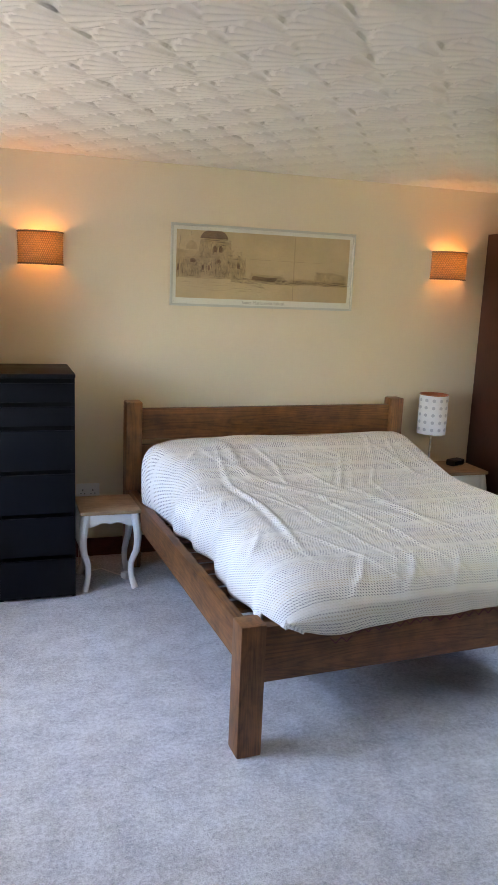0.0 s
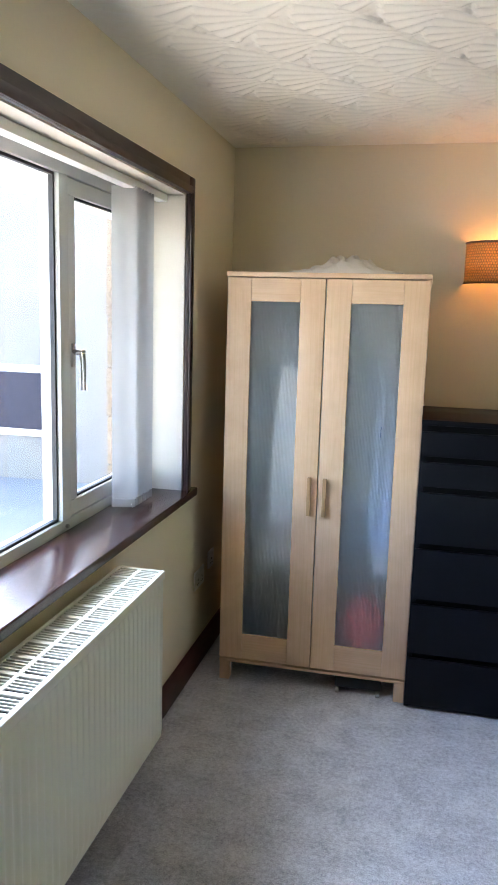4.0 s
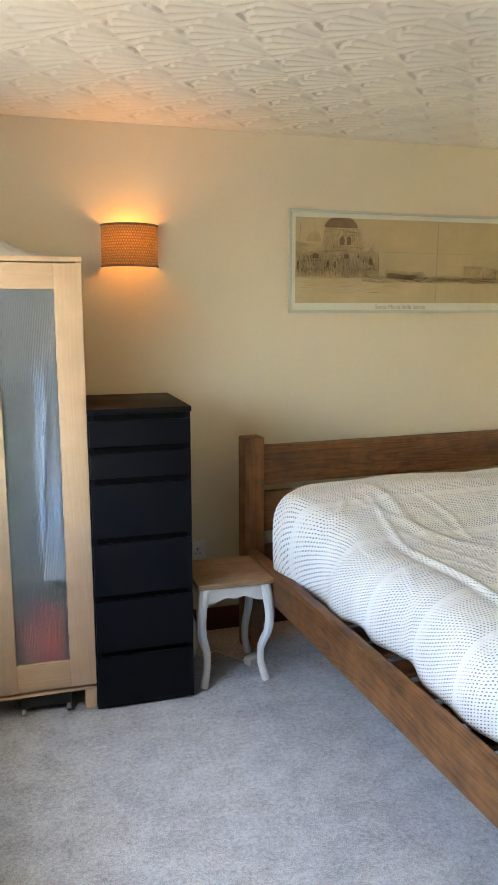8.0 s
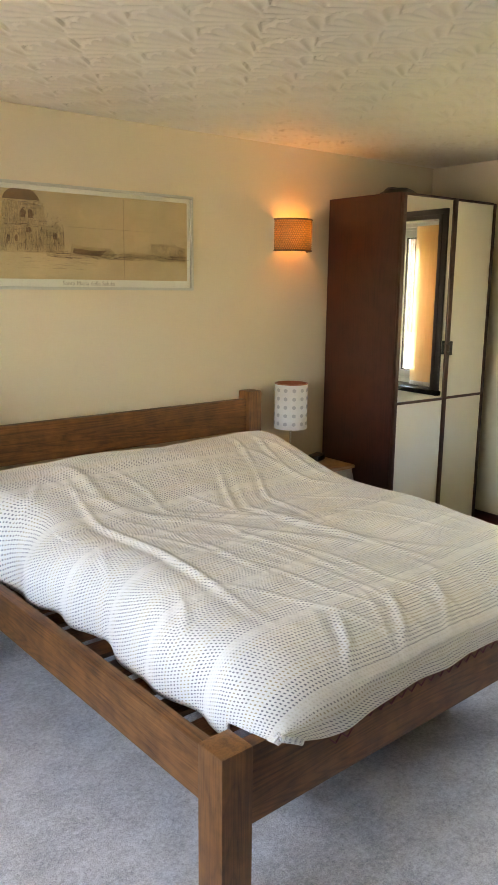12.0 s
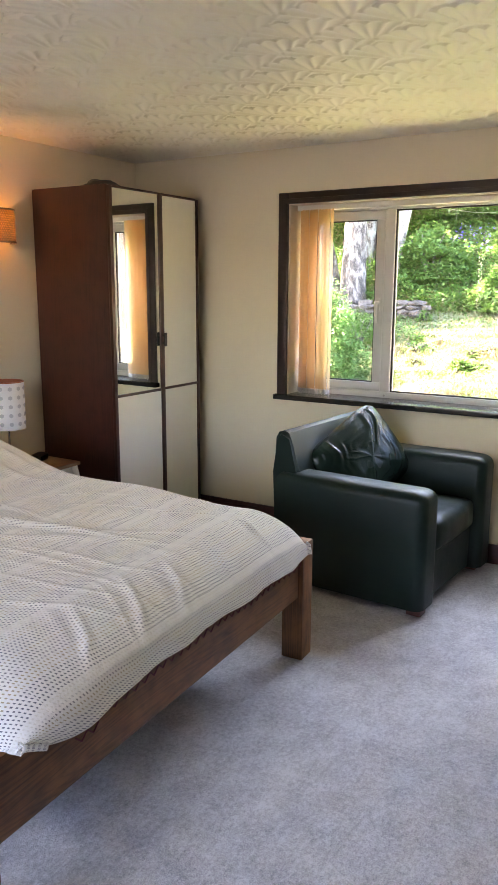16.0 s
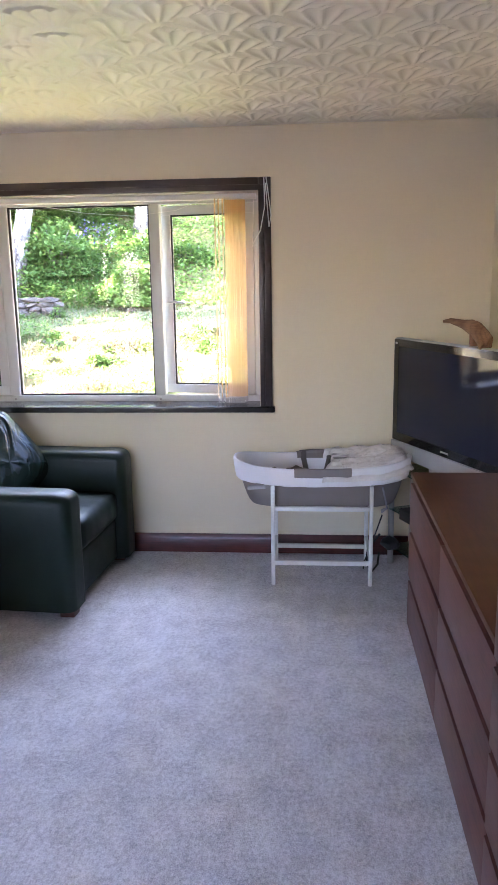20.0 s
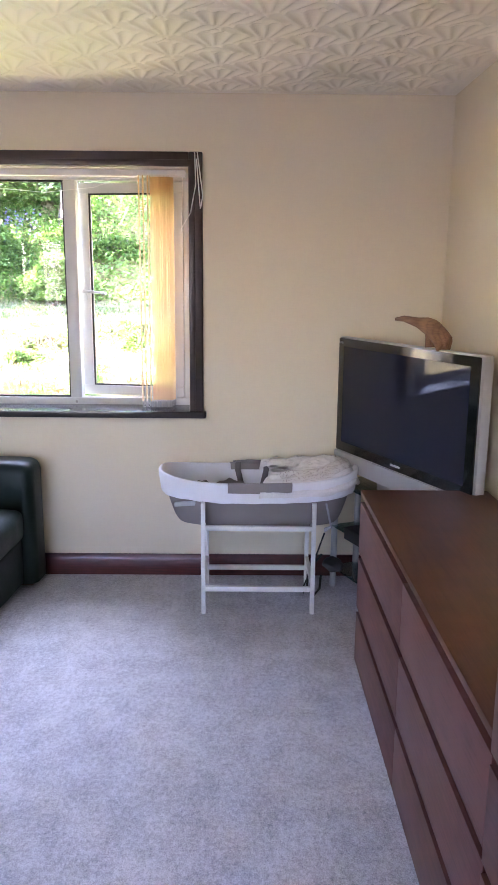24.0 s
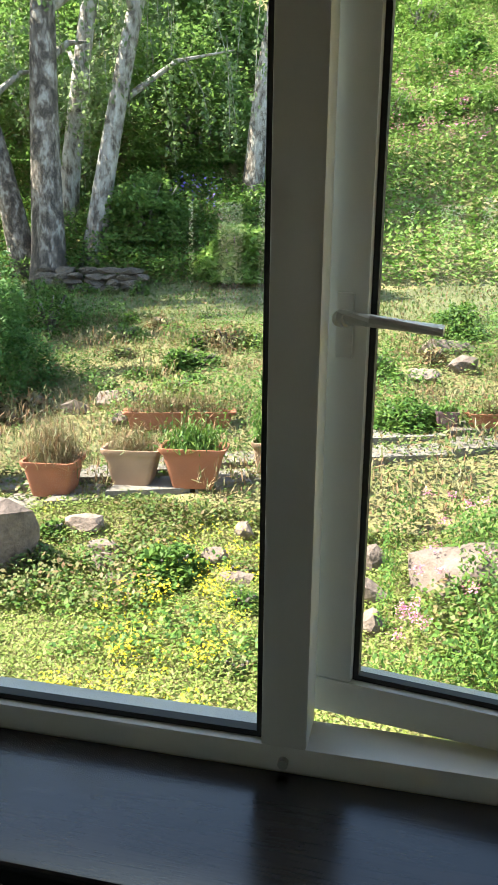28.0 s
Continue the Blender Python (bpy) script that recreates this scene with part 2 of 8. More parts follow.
def duvet_mat():
    m, t, b = base_mat("printed_cotton")
    uvn = t.nodes.new("ShaderNodeTexCoord")
    sep = t.nodes.new("ShaderNodeSeparateXYZ")
    t.links.new(uvn.outputs["UV"], sep.inputs[0])
    jit = nd(t, "ShaderNodeTexNoise", Scale=55.0, Detail=1.0)
    t.links.new(uvn.outputs["UV"], jit.inputs["Vector"])
    js = t.nodes.new("ShaderNodeSeparateColor")
    t.links.new(jit.outputs["Color"], js.inputs[0])
    U = mth(t, 'ADD', sep.outputs[0], mth(t, 'MULTIPLY', js.outputs[0], 0.004))
    V = mth(t, 'ADD', sep.outputs[1], mth(t, 'MULTIPLY', js.outputs[1], 0.004))
    pu, pv = 0.0125, 0.0118
    row = mth(t, 'FLOOR', mth(t, 'DIVIDE', V, pv))
    shift = mth(t, 'MULTIPLY', mth(t, 'MODULO', row, 2.0), 0.5)
    fu = mth(t, 'SUBTRACT', mth(t, 'FRACT', mth(t, 'ADD', mth(t, 'DIVIDE', U, pu), shift)), 0.5)
    fv = mth(t, 'SUBTRACT', mth(t, 'FRACT', mth(t, 'DIVIDE', V, pv)), 0.5)
    du = mth(t, 'LESS_THAN', mth(t, 'ABSOLUTE', mth(t, 'ADD', fu, mth(t, 'MULTIPLY', fv, 0.45))), 0.175)
    dv = mth(t, 'LESS_THAN', mth(t, 'ABSOLUTE', fv), 0.235)
    dash = mth(t, 'MULTIPLY', du, dv)
    # bands of rows: navy, faint tan, grey, tan, then a nearly bare stretch
    cyc = mth(t, 'FRACT', mth(t, 'DIVIDE', mth(t, 'ADD', row, 3.0), 23.0))
    ink = ramp(t, cyc, [(0.0, (0.035, 0.04, 0.085)), (0.21, (0.40, 0.32, 0.20)), (0.34, (0.13, 0.12, 0.15)), (0.48, (0.34, 0.27, 0.18)), (0.56, (0.07, 0.075, 0.13)), (0.73, (0.42, 0.36, 0.26)), (0.82, (0.17, 0.16, 0.19)), (0.91, (0.55, 0.50, 0.40))])
    ink.node.color_ramp.interpolation = 'CONSTANT'
    thin = mth(t, 'GREATER_THAN', cyc, 0.86)
    dash = mth(t, 'MULTIPLY', dash, mth(t, 'SUBTRACT', 1.0, mth(t, 'MULTIPLY', thin, 0.6)))
    n = noise_tex(t, coords(t), 4, 4)
    ground = ramp(t, n, [(0.3, (0.76, 0.745, 0.71)), (0.7, (0.83, 0.82, 0.79))])
    c = mixc(t, mth(t, 'MULTIPLY', dash, 0.88), ground, ink)
    t.links.new(c, b.inputs["Base Color"])
    b.inputs["Roughness"].default_value = 0.9
    b.inputs["Sheen Weight"].default_value = 0.15
    b.inputs["Specular IOR Level"].default_value = 0.2
    crinkle = noise_tex(t, coords(t), 28, 5, 0.6)
    bump(t, b, mth(t, 'ADD', crinkle, mth(t, 'MULTIPLY', dash, 0.12)), 0.35, 0.012)
    return m


def leather_mat(name, rough, spec=0.26):
    m, t, b = base_mat(name)
    v = coords(t)
    vo = nd(t, "ShaderNodeTexVoronoi", Scale=220.0)
    t.links.new(v, vo.inputs["Vector"])
    n = noise_tex(t, v, 3, 4)
    c = ramp(t, n, [(0.3, (0.0055, 0.013, 0.0095)), (0.7, (0.011, 0.0235, 0.017))])
    t.links.new(c, b.inputs["Base Color"])
    t.links.new(ramp(t, n, [(0.3, (rough, rough, rough)), (0.7, (rough + 0.14, rough + 0.14, rough + 0.14))]), b.inputs["Roughness"])
    b.inputs["Specular IOR Level"].default_value = spec
    bump(t, b, mth(t, 'ADD', vo.outputs["Distance"], mth(t, 'MULTIPLY', noise_tex(t, v, 14, 4), 3.5)), 0.13, 0.003)
    return m


def birch_bark(name, age):
    m, t, b = base_mat(name)
    v = coords(t, (1, 1, 0.55))
    big = noise_tex(t, v, 8.5, 6, 0.7)
    sep = t.nodes.new("ShaderNodeSeparateXYZ")
    co = t.nodes.new("ShaderNodeTexCoord")
    t.links.new(co.outputs["Object"], sep.inputs[0])
    low = ramp(t, sep.outputs[2], [(0.0, (1, 1, 1)), (1.0, (0, 0, 0))])
    f = mth(t, 'SUBTRACT', mth(t, 'SUBTRACT', big, age), mth(t, 'MULTIPLY', low, 0.10))
    c = ramp(t, f, [(0.34, (0.05, 0.042, 0.036)), (0.43, (0.15, 0.125, 0.105)), (0.50, (0.29, 0.27, 0.245)), (0.64, (0.43, 0.415, 0.39))])
    t.links.new(c, b.inputs["Base Color"])
    b.inputs["Roughness"].default_value = 0.85
    bump(t, b, noise_tex(t, v, 22, 5), 0.8, 0.03)
    return m


def ground_mat():
    m, t, b = base_mat("garden_ground")
    v = coords(t)
    n1 = noise_tex(t, v, 0.8, 5, 0.6)
    n2 = noise_tex(t, v, 14, 5, 0.7)
    f = mth(t, 'ADD', mth(t, 'MULTIPLY', n1, 0.5), mth(t, 'MULTIPLY', n2, 0.5))
    c = ramp(t, f, [(0.36, (0.10, 0.095, 0.04)), (0.48, (0.18, 0.165, 0.07)), (0.56, (0.25, 0.21, 0.10)), (0.66, (0.28, 0.22, 0.13))])
    t.links.new(c, b.inputs["Base Color"])
    b.inputs["Roughness"].default_value = 0.95
    bump(t, b, n2, 0.8, 0.06)
    return m


def shade_mat():
    # woven paper rope: opaque cords, with light leaking between them
    m, t, b = base_mat("woven_rope_shade")
    v = coords(t)
    sep = t.nodes.new("ShaderNodeSeparateXYZ")
    t.links.new(v, sep.inputs[0])
    n = noise_tex(t, v, 160, 3)
    c = ramp(t, n, [(0.3, (0.10, 0.08, 0.05)), (0.7, (0.19, 0.15, 0.095))])
    t.links.new(c, b.inputs["Base Color"])
    b.inputs["Roughness"].default_value = 0.85
    tr = nd(t, "ShaderNodeBsdfTranslucent", Color=(0.75, 0.45, 0.16, 1))
    gap = mth(t, 'ABSOLUTE', mth(t, 'SUBTRACT', mth(t, 'FRACT', mth(t, 'DIVIDE', sep.outputs[2], 0.0122)), 0.5))
    mx = t.nodes.new("ShaderNodeMixShader")
    ang = mth(t, 'ARCTAN2', sep.outputs[1], sep.outputs[0])
    half = mth(t, 'MULTIPLY', mth(t, 'MODULO', mth(t, 'FLOOR', mth(t, 'ADD', mth(t, 'DIVIDE', sep.outputs[2], 0.0122), 40.0)), 2.0), 0.5)
    col = mth(t, 'ABSOLUTE', mth(t, 'SUBTRACT', mth(t, 'FRACT', mth(t, 'ADD', mth(t, 'MULTIPLY', ang, 11.0), half)), 0.5))
    hole = mth(t, 'MULTIPLY', mth(t, 'LESS_THAN', gap, 0.30), mth(t, 'LESS_THAN', col, 0.24))
    t.links.new(mth(t, 'ADD', mth(t, 'MULTIPLY', hole, 0.22), 0.006), mx.inputs[0])
    t.links.new(b.outputs[0], mx.inputs[1])
    t.links.new(tr.outputs[0], mx.inputs[2])
    t.links.new(mx.outputs[0], t.nodes["Material Output"].inputs[0])
    bump(t, b, n, 0.5, 0.003)
    return m


def spotted_mat():
    # cream fleece with small dark brown spots
    m, t, b = base_mat("spotted_fleece")
    v = coords(t)
    vo = nd(t, "ShaderNodeTexVoronoi", Scale=150.0)
    t.links.new(v, vo.inputs["Vector"])
    n = noise_tex(t, v, 25, 3)
    k = mth(t, 'LESS_THAN', mth(t, 'ADD', vo.outputs["Distance"], mth(t, 'MULTIPLY', n, 0.25)), 0.44)
    t.links.new(mixc(t, k, (0.70, 0.66, 0.62), (0.20, 0.145, 0.115)), b.inputs["Base Color"])
    b.inputs["Roughness"].default_value = 0.95
    bump(t, b, noise_tex(t, v, 220, 3), 0.6, 0.004)
    return m


def glow(name, col, strength):
    m, t, b = base_mat(name)
    b.inputs["Base Color"].default_value = (*col, 1)
    b.inputs["Emission Color"].default_value = (*col, 1)
    b.inputs["Emission Strength"].default_value = strength
    return m


def frosted_mat():
    # ribbed translucent plastic of the wardrobe doors
    m, t, b = base_mat("ribbed_frosted_plastic")
    v = coords(t)
    sep = t.nodes.new("ShaderNodeSeparateXYZ")
    t.links.new(v, sep.inputs[0])
    b.inputs["Base Color"].default_value = (0.88, 0.93, 0.97, 1)
    b.inputs["Roughness"].default_value = 0.28
    b.inputs["Transmission Weight"].default_value = 0.9
    b.inputs["IOR"].default_value = 1.12
    rib = mth(t, 'SINE', mth(t, 'MULTIPLY', sep.outputs[0], 2 * math.pi / 0.006))
    bump(t, b, mth(t, 'ADD', rib, mth(t, 'MULTIPLY', noise_tex(t, v, 40, 3), 0.4)), 0.35, 0.0008)
    return m


MAT_CARPET = carpet_mat()
MAT_WALL = paint("cream_wall_paint", (0.78, 0.69, 0.515), 0.75, var=0.035, big=1.2, fine=90, relief=0.12, spec=0.25)
MAT_CEIL = paint("ceiling_paint", (0.91, 0.85, 0.735), 0.35, var=0.03, big=2.0, fine=240, relief=0.12, dist=0.001, spec=0.5)
# wall cream darkened, so less daylight seems to reach the reveals
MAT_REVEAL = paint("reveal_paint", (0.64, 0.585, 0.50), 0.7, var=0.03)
MAT_MAHOG = wood("mahogany_stained_trim", (0.045, 0.008, 0.007), (0.105, 0.019, 0.015), 1, 0.32, 20, 0.06, 0.12, False)
MAT_MAHOGX = wood("mahogany_stained_board", (0.045, 0.008, 0.007), (0.105, 0.019, 0.015), 0, 0.32, 20, 0.06, 0.12, False)
MAT_TRIM = wood("dark_brown_architrave", (0.020, 0.011, 0.010), (0.044, 0.024, 0.021), 1, 0.35, 20, 0.06, 0.1, False)
# near-black that paints the shade inside the drawer gaps
MAT_GAP_SHADE = paint("deep_gap", (0.003, 0.003, 0.003), 0.9, spec=0.1)
MAT_SILL = wood("varnished_mahogany_sill", (0.022, 0.009, 0.008), (0.052, 0.019, 0.015), 1, 0.2, 24, 0.06, 0.1, False)
MAT_SILLE = wood("near_black_stained_sill", (0.012, 0.010, 0.010), (0.026, 0.021, 0.020), 1, 0.2, 24, 0.06, 0.1, False)
# brown wall stone, its colour darkened for the shade under the trees
MAT_WALLSTONE = paint("mossy_wall_stone", (0.15, 0.122, 0.094), 0.95, var=0.4, big=7, fine=38, relief=1.0, dist=0.05, per_object=0.4)
MAT_UPVC = paint("white_upvc", (0.60, 0.61, 0.60), 0.35, var=0.03, big=3, fine=200, relief=0.03)
MAT_GASKET = paint("black_rubber", (0.015, 0.015, 0.015), 0.6)
MAT_GLASS = pane_mat()
MAT_PICGLASS = pane_mat("picture_glass", (1, 1, 1), 1.5)
MAT_BLIND = cloth_mat("sheer_blind_fabric", (0.84, 0.62, 0.37), 0.65, var=0.05, sheer=0.34)
MAT_FOOT = cloth_mat("clear_foot_plastic", (0.80, 0.79, 0.77), 0.4, 0.4, sheer=0.45)
MAT_BLINDW = cloth_mat("pale_blind_fabric", (0.50, 0.49, 0.47), 0.2, var=0.04)
MAT_CHROME = paint("brushed_metal", (0.62, 0.62, 0.62), 0.28, 1.0, var=0.05, fine=300)
MAT_BLACK = paint("black_brown_veneer", (0.006, 0.006, 0.008), 0.45, var=0.25, big=6, fine=150, relief=0.08, spec=0.12)
MAT_BIRCH = wood("birch_veneer", (0.655, 0.425, 0.255), (0.735, 0.505, 0.325), 2, 0.42, 9, 0.05, 0.06, False)
MAT_BIRCHX = wood("birch_veneer_cross", (0.655, 0.425, 0.255), (0.735, 0.505, 0.325), 0, 0.42, 9, 0.05, 0.06, False)
MAT_FROST = frosted_mat()
MAT_PINE_X = wood("rustic_pine_x", (0.062, 0.022, 0.007), (0.245, 0.100, 0.031), 0, 0.5, 11, 0.10, 0.35, True)
MAT_PINE_Y = wood("rustic_pine_y", (0.062, 0.022, 0.007), (0.245, 0.100, 0.031), 1, 0.5, 11, 0.10, 0.35, True)
MAT_PINE_Z = wood("rustic_pine_z", (0.062, 0.022, 0.007), (0.245, 0.100, 0.031), 2, 0.5, 11, 0.10, 0.35, True)
MAT_OAKTOP = wood("washed_oak_top", (0.24, 0.14, 0.075), (0.42, 0.28, 0.16), 0, 0.55, 9, 0.09, 0.2, False)
MAT_WHITE = paint("white_painted_wood", (0.78, 0.775, 0.75), 0.5, var=0.06, big=5, relief=0.1)
MAT_DUVET = duvet_mat()
MAT_SHEET = cloth_mat("grey_mattress_cloth", (0.42, 0.42, 0.44), 0)
MAT_LEATHER = leather_mat("dark_green_leather", 0.34)
MAT_LEATHER2 = leather_mat("shiny_worn_leather", 0.16, 0.22)
MAT_CHEST = wood("red_brown_veneer", (0.078, 0.024, 0.020), (0.145, 0.052, 0.043), 0, 0.42, 8, 0.04, 0.05, False)
MAT_CHESTTOP = wood("brown_veneer_top", (0.078, 0.026, 0.013), (0.120, 0.043, 0.021), 0, 0.42, 8, 0.04, 0.05, False)
MAT_WARD = wood("dark_red_wardrobe", (0.026, 0.008, 0.006), (0.060, 0.018, 0.012), 2, 0.36, 12, 0.05, 0.06, False)
MAT_CREAM = paint("cream_lacquer", (0.72, 0.70, 0.60), 0.4, var=0.03)
MAT_RAD = paint("cream_enamel", (0.74, 0.72, 0.60), 0.4, var=0.03, big=3)
MAT_DARK = paint("dark_inside", (0.02, 0.02, 0.02), 0.8)
MAT_PLASTIC = paint("white_plastic", (0.78, 0.77, 0.74), 0.35, var=0.02)
MAT_SILVER = paint("silver_plastic", (0.38, 0.38, 0.37), 0.38, 0.3, var=0.04)
MAT_TVBLACK = paint("gloss_black", (0.008, 0.009, 0.008), 0.12, var=0.05, relief=0.0)
MAT_SCREEN = paint("screen_glass", (0.014, 0.016, 0.028), 0.05, var=0.04, relief=0.0, spec=0.2)
MAT_GREYCLOTH = cloth_mat("taupe_cloth", (0.24, 0.215, 0.20), 0)
MAT_STRAP = cloth_mat("dark_taupe_strap", (0.13, 0.115, 0.105), 0)
MAT_WHITECLOTH = cloth_mat("white_quilted_cloth", (0.80, 0.80, 0.82), 0)
MAT_TOWEL = cloth_mat("white_towelling", (0.68, 0.62, 0.56), 0, weave=260)
MAT_FUR = cloth_mat("lace_trimmed_cotton", (0.76, 0.73, 0.70), 0, weave=140, var=0.14)
MAT_SPOT = spotted_mat()
MAT_REDCLOTH = cloth_mat("red_cloth", (0.85, 0.10, 0.07), 0)
MAT_TAUPECLOTH = cloth_mat("brown_grey_cloth", (0.30, 0.24, 0.22), 0)


def check_mat():
    """Small blue and white checks."""
    m, t, b = base_mat("blue_check_cotton")
    sep = t.nodes.new("ShaderNodeSeparateXYZ")
    t.links.new(coords(t), sep.inputs[0])
    k = [mth(t, 'LESS_THAN', mth(t, 'FRACT', mth(t, 'DIVIDE', mth(t, 'ADD', sep.outputs[a], 9.0), 0.016)), 0.45) for a in (0, 2)]
    f = mth(t, 'ADD', mth(t, 'MULTIPLY', k[0], 0.5), mth(t, 'MULTIPLY', k[1], 0.5))
    t.links.new(ramp(t, f, [(0.0, (0.60, 0.66, 0.78)), (0.5, (0.34, 0.42, 0.60)), (1.0, (0.12, 0.18, 0.36))]), b.inputs["Base Color"])
    b.inputs["Roughness"].default_value = 0.9
    bump(t, b, noise_tex(t, coords(t), 30, 4), 0.3, 0.004)
    return m


MAT_CHECK = check_mat()
MAT_SHADE = shade_mat()
MAT_BULB = glow("warm_bulb", (1.0, 0.45, 0.12), 1.2)
MAT_LAMPSHADE = cloth_mat("white_paper_shade", (0.80, 0.79, 0.80), 0.15)
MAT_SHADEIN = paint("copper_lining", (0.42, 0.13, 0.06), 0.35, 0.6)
MAT_FRAMEGREY = paint("pale_grey_frame", (0.58, 0.585, 0.51), 0.45, var=0.05)
MAT_MOUNT = paint("pale_mount_card", (0.78, 0.78, 0.68), 0.8, var=0.02)
MAT_PRINT = paint("old_paper", (0.58, 0.455, 0.26), 0.8, var=0.14, big=5, fine=60, relief=0.0)
MAT_INK1 = paint("sepia_wash", (0.21, 0.13, 0.07), 0.8, var=0.4, big=30, fine=200, relief=0)
MAT_INK2 = paint("sepia_line", (0.13, 0.085, 0.05), 0.8, var=0.3, big=30, relief=0)
MAT_INK3 = paint("pale_wash", (0.475, 0.36, 0.20), 0.8, var=0.3, big=22, fine=140, relief=0)
MAT_TEXT = paint("grey_ink", (0.42, 0.40, 0.33), 0.8)
MAT_DRIFT = wood("driftwood", (0.11, 0.05, 0.022), (0.26, 0.13, 0.06), 0, 0.7, 14, 0.2, 0.4, False)
MAT_MIRROR = paint("mirror_silver", (0.88, 0.90, 0.88), 0.015, 1.0, var=0.0, relief=0.0)
MAT_TEALGLASS = pane_mat("smoked_shelf_glass", (0.45, 0.58, 0.60), 1.5)
MAT_TERRA = paint("terracotta", (0.33, 0.125, 0.07), 0.8, var=0.22, big=7, fine=80, relief=0.3)
MAT_MAUVE = paint("mauve_glaze", (0.16, 0.085, 0.11), 0.5, var=0.15, big=8)
MAT_TERRA2 = paint("pale_terracotta", (0.34, 0.22, 0.15), 0.8, var=0.22, big=7, fine=80, relief=0.3)
MAT_ROCK = paint("weathered_stone", (0.21, 0.16, 0.138), 0.9, var=0.5, big=7, fine=30, relief=0.5, dist=0.03, per_object=0.3)
MAT_SLAB = paint("path_stone", (0.185, 0.165, 0.145), 0.9, var=0.25, big=3, fine=50, relief=0.6, dist=0.02, per_object=0.25)
MAT_LAWN = paint("dry_lawn", (0.13, 0.14, 0.06), 0.95, var=0.35, big=2, fine=60, relief=0.8, dist=0.05)
MAT_HANDLE = wood("oiled_birch", (0.36, 0.20, 0.09), (0.50, 0.30, 0.14), 2, 0.4, 14, 0.08, 0.1, False)
MAT_BARK = birch_bark("birch_bark", 0.0)
MAT_OLDBARK = birch_bark("furrowed_old_bark", 0.085)
MAT_GROUND = ground_mat()
MAT_STUCCO = paint("pale_render", (0.16, 0.145, 0.125), 0.9, var=0.12, big=3, fine=60, relief=0.6, dist=0.01)
MAT_STONEW = paint("honey_stone", (0.17, 0.122, 0.08), 0.9, var=0.3, big=4, fine=50, relief=0.7, dist=0.02, per_object=0.3)
MAT_SLATE = paint("grey_slate", (0.10, 0.105, 0.12), 0.7, var=0.3, big=5, fine=40, relief=0.4)
MAT_BOARD = wood("weathered_boards", (0.07, 0.045, 0.03), (0.16, 0.11, 0.08), 2, 0.8, 10, 0.1, 0.4, False)
MAT_PAVE = paint("pale_concrete", (0.145, 0.141, 0.133), 0.9, var=0.12, big=2, fine=50, relief=0.4)
MAT_PLASTER_EXT = paint("white_render", (0.78, 0.75, 0.68), 0.8, var=0.05)
# east soffit: a darker grey-brown than the white west one
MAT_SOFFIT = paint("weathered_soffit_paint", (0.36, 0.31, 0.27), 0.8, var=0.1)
MAT_COVER = leaf_mat("ground_cover_leaves", [(0.13, 0.19, 0.045), (0.21, 0.29, 0.06), (0.28, 0.36, 0.085), (0.23, 0.21, 0.09), (0.34, 0.39, 0.12), (0.24, 0.31, 0.09)])
MAT_HILL = leaf_mat("hillside_leaves", [(0.10, 0.20, 0.04), (0.17, 0.30, 0.06), (0.25, 0.38, 0.09), (0.32, 0.42, 0.14)])
MAT_BANK = leaf_mat("bank_leaves", [(0.06, 0.12, 0.03), (0.11, 0.19, 0.045), (0.17, 0.23, 0.065), (0.26, 0.15, 0.09), (0.16, 0.22, 0.07), (0.24, 0.22, 0.11)])
MAT_BUSH = leaf_mat("bush_leaves", [(0.045, 0.11, 0.022), (0.08, 0.17, 0.032), (0.13, 0.24, 0.045), (0.19, 0.28, 0.06)])
MAT_DEEP = leaf_mat("shade_leaves", [(0.10, 0.19, 0.05), (0.17, 0.29, 0.075), (0.25, 0.37, 0.10)], 0.5)
MAT_CONIFER = leaf_mat("conifer_needles", [(0.05, 0.13, 0.035), (0.09, 0.20, 0.05), (0.15, 0.28, 0.08)], 0.35)
MAT_BIRCHLEAF = leaf_mat("birch_leaves", [(0.13, 0.21, 0.08), (0.20, 0.28, 0.12), (0.28, 0.34, 0.18)], 0.5)
MAT_DRY = leaf_mat("dry_stems", [(0.26, 0.12, 0.07), (0.32, 0.20, 0.11), (0.16, 0.20, 0.08), (0.30, 0.24, 0.15)], 0.2)
MAT_YELLOW = leaf_mat("yellow_flowers", [(0.62, 0.50, 0.02), (0.70, 0.60, 0.08)], 0.3)
MAT_PINK = leaf_mat("pink_flowers", [(0.60, 0.16, 0.34), (0.70, 0.36, 0.50), (0.55, 0.10, 0.25)], 0.3)
MAT_VIOLET = leaf_mat("violet_flowers", [(0.16, 0.12, 0.55), (0.26, 0.18, 0.60)], 0.3)
MAT_REDFL = leaf_mat("red_flowers", [(0.60, 0.05, 0.04), (0.7, 0.12, 0.08)], 0.3)


# ---- building helpers ----
def box(bm, x0, y0, z0, x1, y1, z1, bev=0.0, seg=2, turn=None):
    m = Matrix.Translation(((x0 + x1) / 2, (y0 + y1) / 2, (z0 + z1) / 2)) @ Matrix.Diagonal((abs(x1 - x0), abs(y1 - y0), abs(z1 - z0), 1))
    if turn is not None:
        m = turn @ m
    vs = bmesh.ops.create_cube(bm, size=1.0, matrix=m)["verts"]
    if bev:
        es = list({e for v in vs for e in v.link_edges})
        bmesh.ops.bevel(bm, geom=es, offset=bev, segments=seg, affect='EDGES', clamp_overlap=True, profile=0.6)
    return bm


